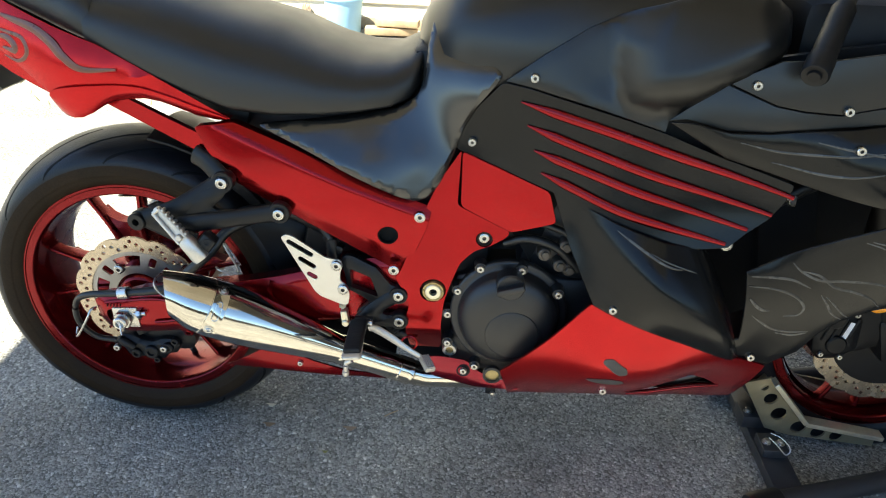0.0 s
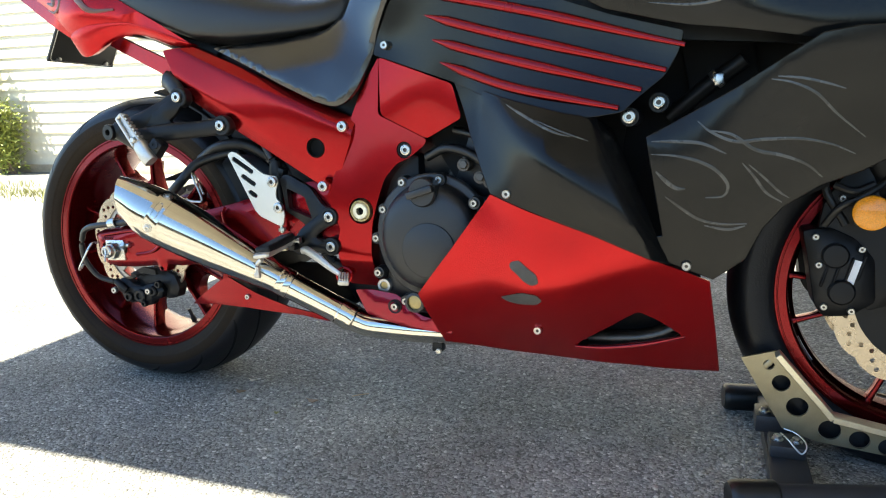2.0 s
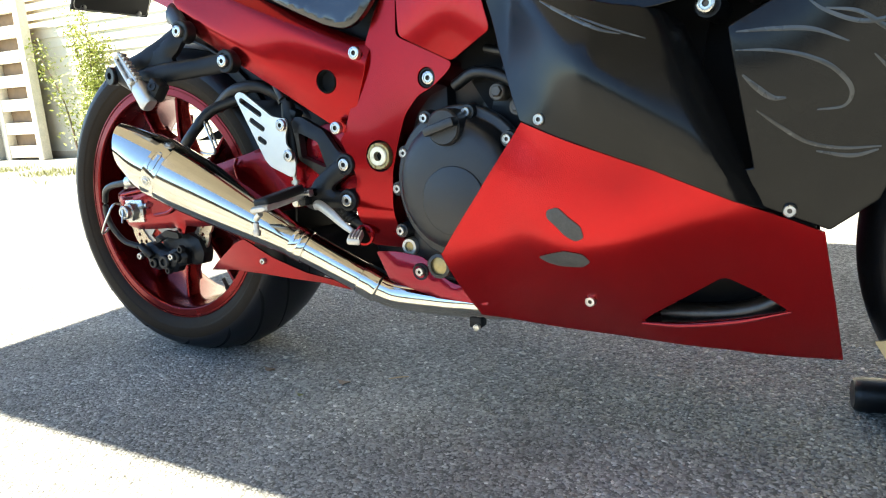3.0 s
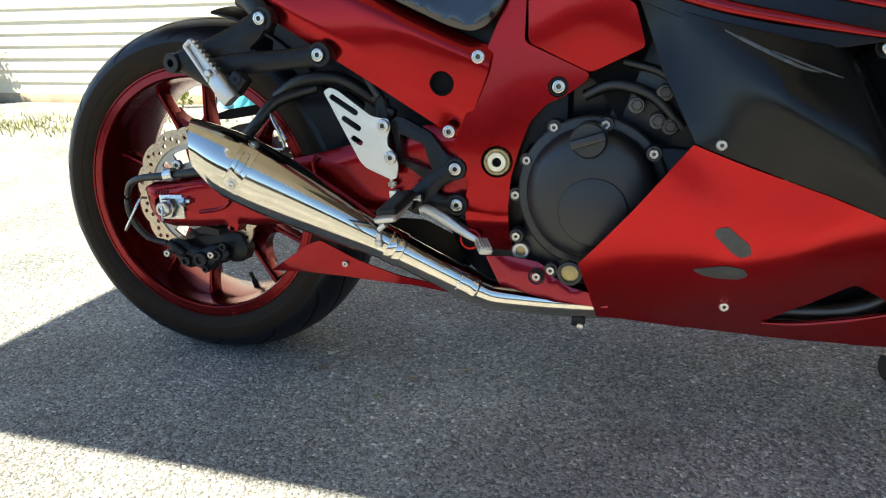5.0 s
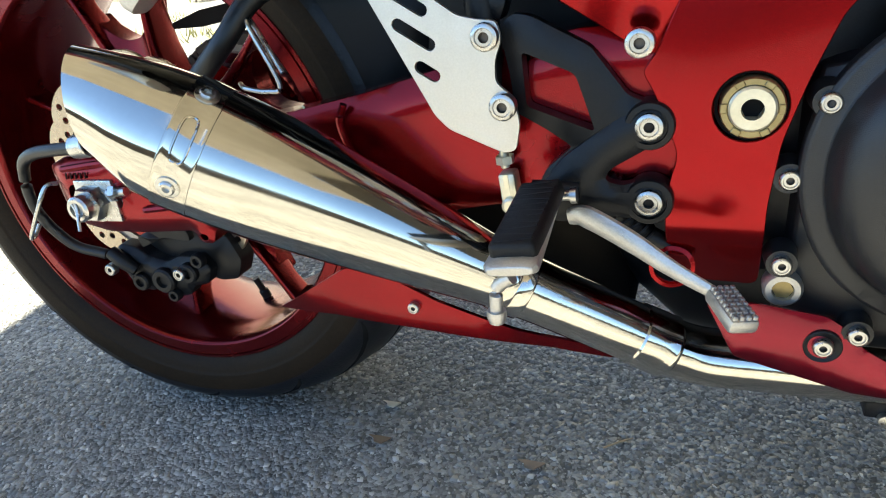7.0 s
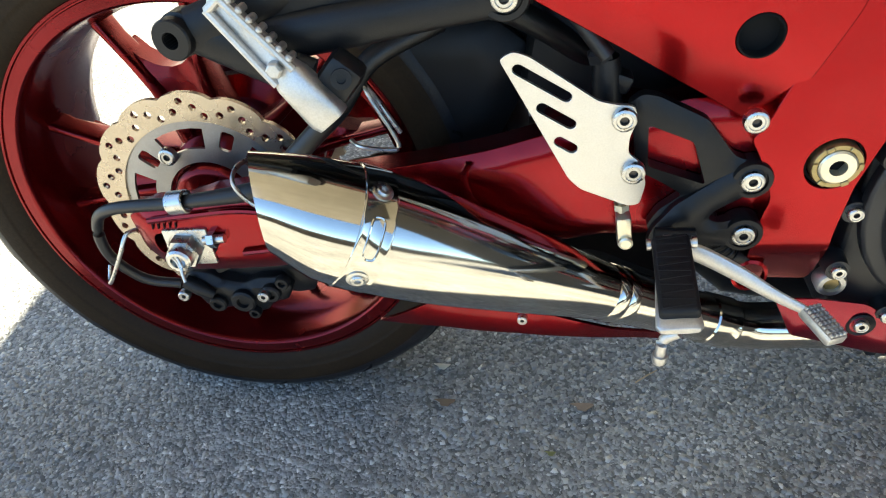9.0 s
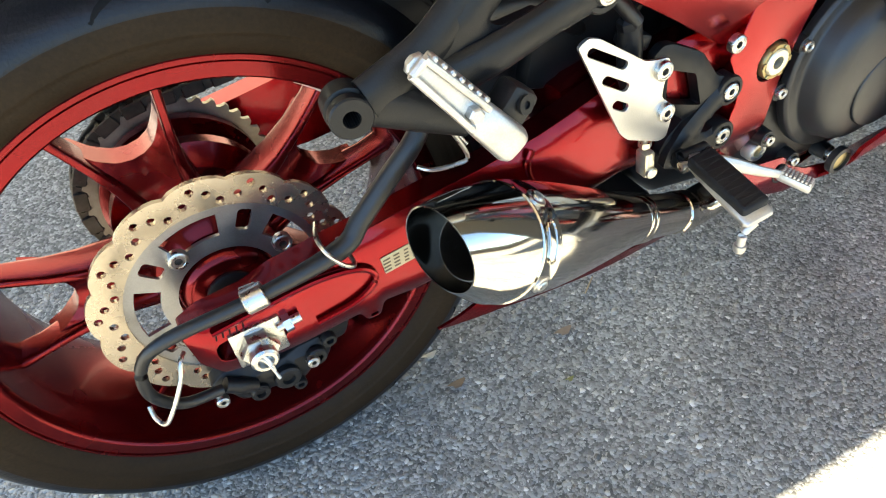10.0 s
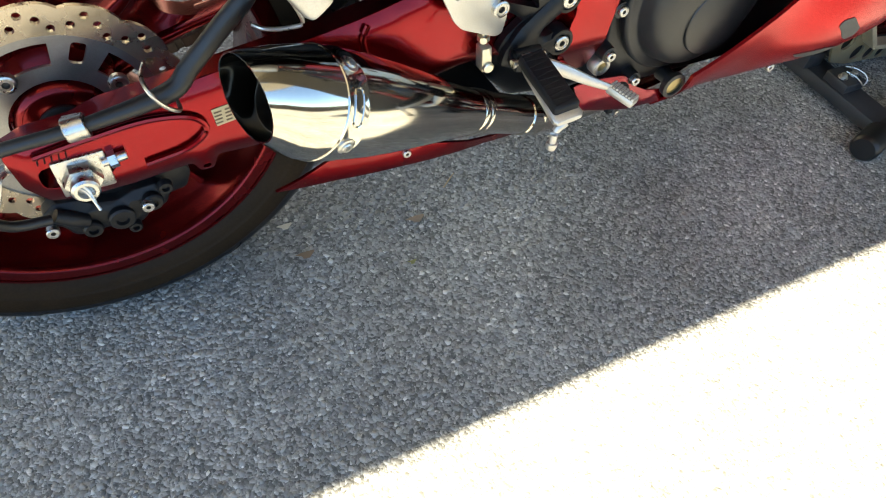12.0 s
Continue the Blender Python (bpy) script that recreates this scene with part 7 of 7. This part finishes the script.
shrub(-5.45, 3.62, 1.15, 1.45, 30, "leafy yellow-green shrub against the siding wall")
shrub(-4.95, 3.64, 0.5, 0.75, 26, "small thin shrub against the siding wall")

bm = bmesh.new()
for k in range(5200):
    x, y = rnd.uniform(-7.5, -0.8), 2.55 + rnd.gauss(0, 0.2) + 0.05 * math.sin(3 * rnd.random())
    if noise.noise((x * 1.7, y * 2.0, 0.0)) < -0.12:
        continue
    a, h, w = rnd.uniform(0, 6.3), rnd.uniform(0.02, 0.06), 0.004
    dx, dy = w * math.cos(a), w * math.sin(a)
    lx, ly = rnd.gauss(0, 0.02), rnd.gauss(0, 0.02)
    v = [bm.verts.new(q) for q in ((x - dx, y - dy, -0.002), (x + dx, y + dy, -0.002), (x + lx, y + ly, h))]
    bm.faces.new(v)
ob = finish("grass", bm, GRASS)
tagged(ob, "thin strip of dry weeds along the paving", "grass", kind="stuff")

# pale perforated block steps by the wall
steps = tagged(new("block_stack"), "pale perforated screen blocks stacked against the house wall", "screen blocks")
steps.location = (-6.55, 3.62, 0)
for x in (-0.30, 0.30):
    bm = bmesh.new()
    rbox(bm, (0.09, 0.10, 1.75), pose(x, 0, 0.875), 0.008)
    part("post", bm, BLOCK, steps)
bm = bmesh.new()
rbox(bm, (0.52, 0.02, 1.70), pose(0, 0.06, 0.85), 0)
part("back_board", bm, RECESS, steps, "brown timber behind the blocks")
bm = bmesh.new()
holes = [ring_of((-0.22 + 0.055 * i, -0.035 + 0.035 * j), 0.009, 8) for i in range(9) for j in range(3)]
panel(bm, [(-0.255, -0.06), (0.255, -0.06), (0.255, 0.06), (-0.255, 0.06)], -0.04, 0.06, holes, 0.2)
ob = finish("screen_block", bm, BLOCK)
SCREEN = ob.data
bpy.data.objects.remove(ob)
for k in range(7):
    place(SCREEN, "screen_block", steps, (0, 0, 0.09 + 0.245 * k))
bm = bmesh.new()
rbox(bm, (1.1, 0.3, 2.2), pose(-7.55, 3.62, 1.1), 0.01)
tagged(finish("porch_side", bm, BLOCK), "pale painted porch side wall", "wall", kind="structure")


def tub(name, x, y, r0, r1, h, mat, label, category, box=False):
    ob = tagged(new(name), label, category)
    ob.location = (x, y, 0)
    bm = bmesh.new()
    lathe(bm, [(0, 0), (r0, 0), (r0 * 1.03, 0.008), (r1, h - 0.012), (r1 * 1.07, h - 0.012), (r1 * 1.07, h), (r1 * 0.96, h), (r0 * 0.95, 0.012), (0, 0.012)], Matrix.Scale(0.75, 4, (0, 1, 0)) if box else Matrix(), 28)
    part("body", bm, mat, ob)
    bm = bmesh.new()
    tube(bm, [(-r1, 0, h - 0.02), (-r1 * 0.8, -0.02, h + 0.05), (0, -0.03, h + 0.09), (r1 * 0.8, -0.02, h + 0.05), (r1, 0, h - 0.02)], 0.004, 8, 6)
    part("handle", bm, mat, ob)
    return ob


tub("storage_tub", -0.22, 3.66, 0.105, 0.125, 0.22, BLUE_TUB, "pale blue plastic tub on sunlit paving", "tub", True)


def crumpled(name, x, y, w, h, mat, label, category):
    """A limp, folded heap of sheet."""
    bm = bmesh.new()
    rings = []
    for k in range(8):
        t = k / 7
        rings.append([(x + w * (1 - 0.75 * t * t) * math.cos(a * math.tau / 18) * (1 + 0.22 * math.sin(4 * a + 2.3 * k)), y + 0.6 * w * (1 - 0.75 * t * t) * math.sin(a * math.tau / 18) * (1 + 0.25 * math.cos(5 * a + 1.7 * k)), h * t * (1 + 0.12 * math.sin(3 * a + k))) for a in range(18)])
    loft(bm, rings)
    tagged(finish(name, bm, mat, None, "", 60), label, category)


crumpled("plastic_bag", -2.36, 3.60, 0.11, 0.32, BLUE_TUB, "crumpled pale blue plastic bag by the house wall", "bag")
crumpled("plastic_bag", -2.13, 3.58, 0.08, 0.22, CYAN, "crumpled cyan plastic bag by the house wall", "bag")
weed = tagged(new("weed"), "small yellow-green weed at the wall's foot", "plant")
weed.location = (-2.68, 3.60, 0)
bm = bmesh.new()
tube(bm, [(0, 0, 0), (0.01, 0, 0.08), (-0.01, 0.01, 0.17)], [0.006, 0.004, 0.002], 7, 5)
part("stem", bm, STEM, weed)
bm = bmesh.new()
leaves(bm, [Vector((rnd.gauss(0, 0.04), rnd.gauss(0, 0.03), abs(rnd.gauss(0.1, 0.05)))) for k in range(160)], 0.022)
tagged(part("foliage", bm, LEAF, weed), kind="stuff")
for x, z, ln, tilt, nm in ((0.10, 0.035, 0.34, 3, "timber_offcut"), (0.14, 0.09, 0.28, -6, "timber_offcut")):
    bm = bmesh.new()
    rbox(bm, (ln, 0.09, 0.045), pose(x, 3.60, z, 0, 0, tilt), 0.003)
    ob = finish(nm, bm, TIMBER)
    tagged(ob, "weathered timber offcut lying on the paving", "timber", "timber offcuts")
bm = bmesh.new()
tube(bm, [(0.33, 3.52, 0.0), (0.34, 3.60, 0.12), (0.38, 3.70, 0.42)], 0.008, 8, 4)
tagged(finish("stick", bm, STEM), "thin brown stick leaning on the wall", "stick")
crumpled("paper_bag", -0.45, 3.60, 0.07, 0.17, BROWN, "crumpled brown paper bag on the paving", "bag")
# small litter on the asphalt
bm = bmesh.new()
tube(bm, [(0.470, 0.038, 0.0030), (0.486, 0.050, 0.0038), (0.499, 0.060, 0.0030)], [0.0010, 0.0012, 0.0008], 6, 4)
tagged(finish("twig", bm, TIMBER), "short pale dry twig on the asphalt", "twig")
for x, y, s, mat_, lab_, nm, cat in ((0.229, -0.006, 0.012, RECESS, "dark dry leaf scrap on the asphalt", "dry_leaf", "leaf"), (0.402, -0.004, 0.013, BROWN, "tan dry leaf scrap on the asphalt", "dry_leaf", "leaf"), (0.219, 0.054, 0.010, BLOCK, "pale dry leaf scrap on the asphalt", "dry_leaf", "leaf"), (0.362, -0.075, 0.006, GRASS, "small olive leaf scrap on the asphalt", "dry_leaf", "leaf")):
    bm = bmesh.new()
    pts = [bm.verts.new((x + s * math.cos(a) * (1 + 0.4 * math.sin(3 * a)), y + 0.5 * s * math.sin(a), 0.004 + 0.002 * math.cos(2 * a))) for a in [k * math.tau / 9 for k in range(9)]]
    low_ = [bm.verts.new((v.co.x, v.co.y, v.co.z - 0.001)) for v in pts]
    bm.faces.new(pts)
    bm.faces.new(low_[::-1])
    for k in range(9):
        bm.faces.new((pts[k], low_[k], low_[(k + 1) % 9], pts[(k + 1) % 9]))
    tagged(finish(nm, bm, mat_), lab_, cat, "dry leaf scraps")
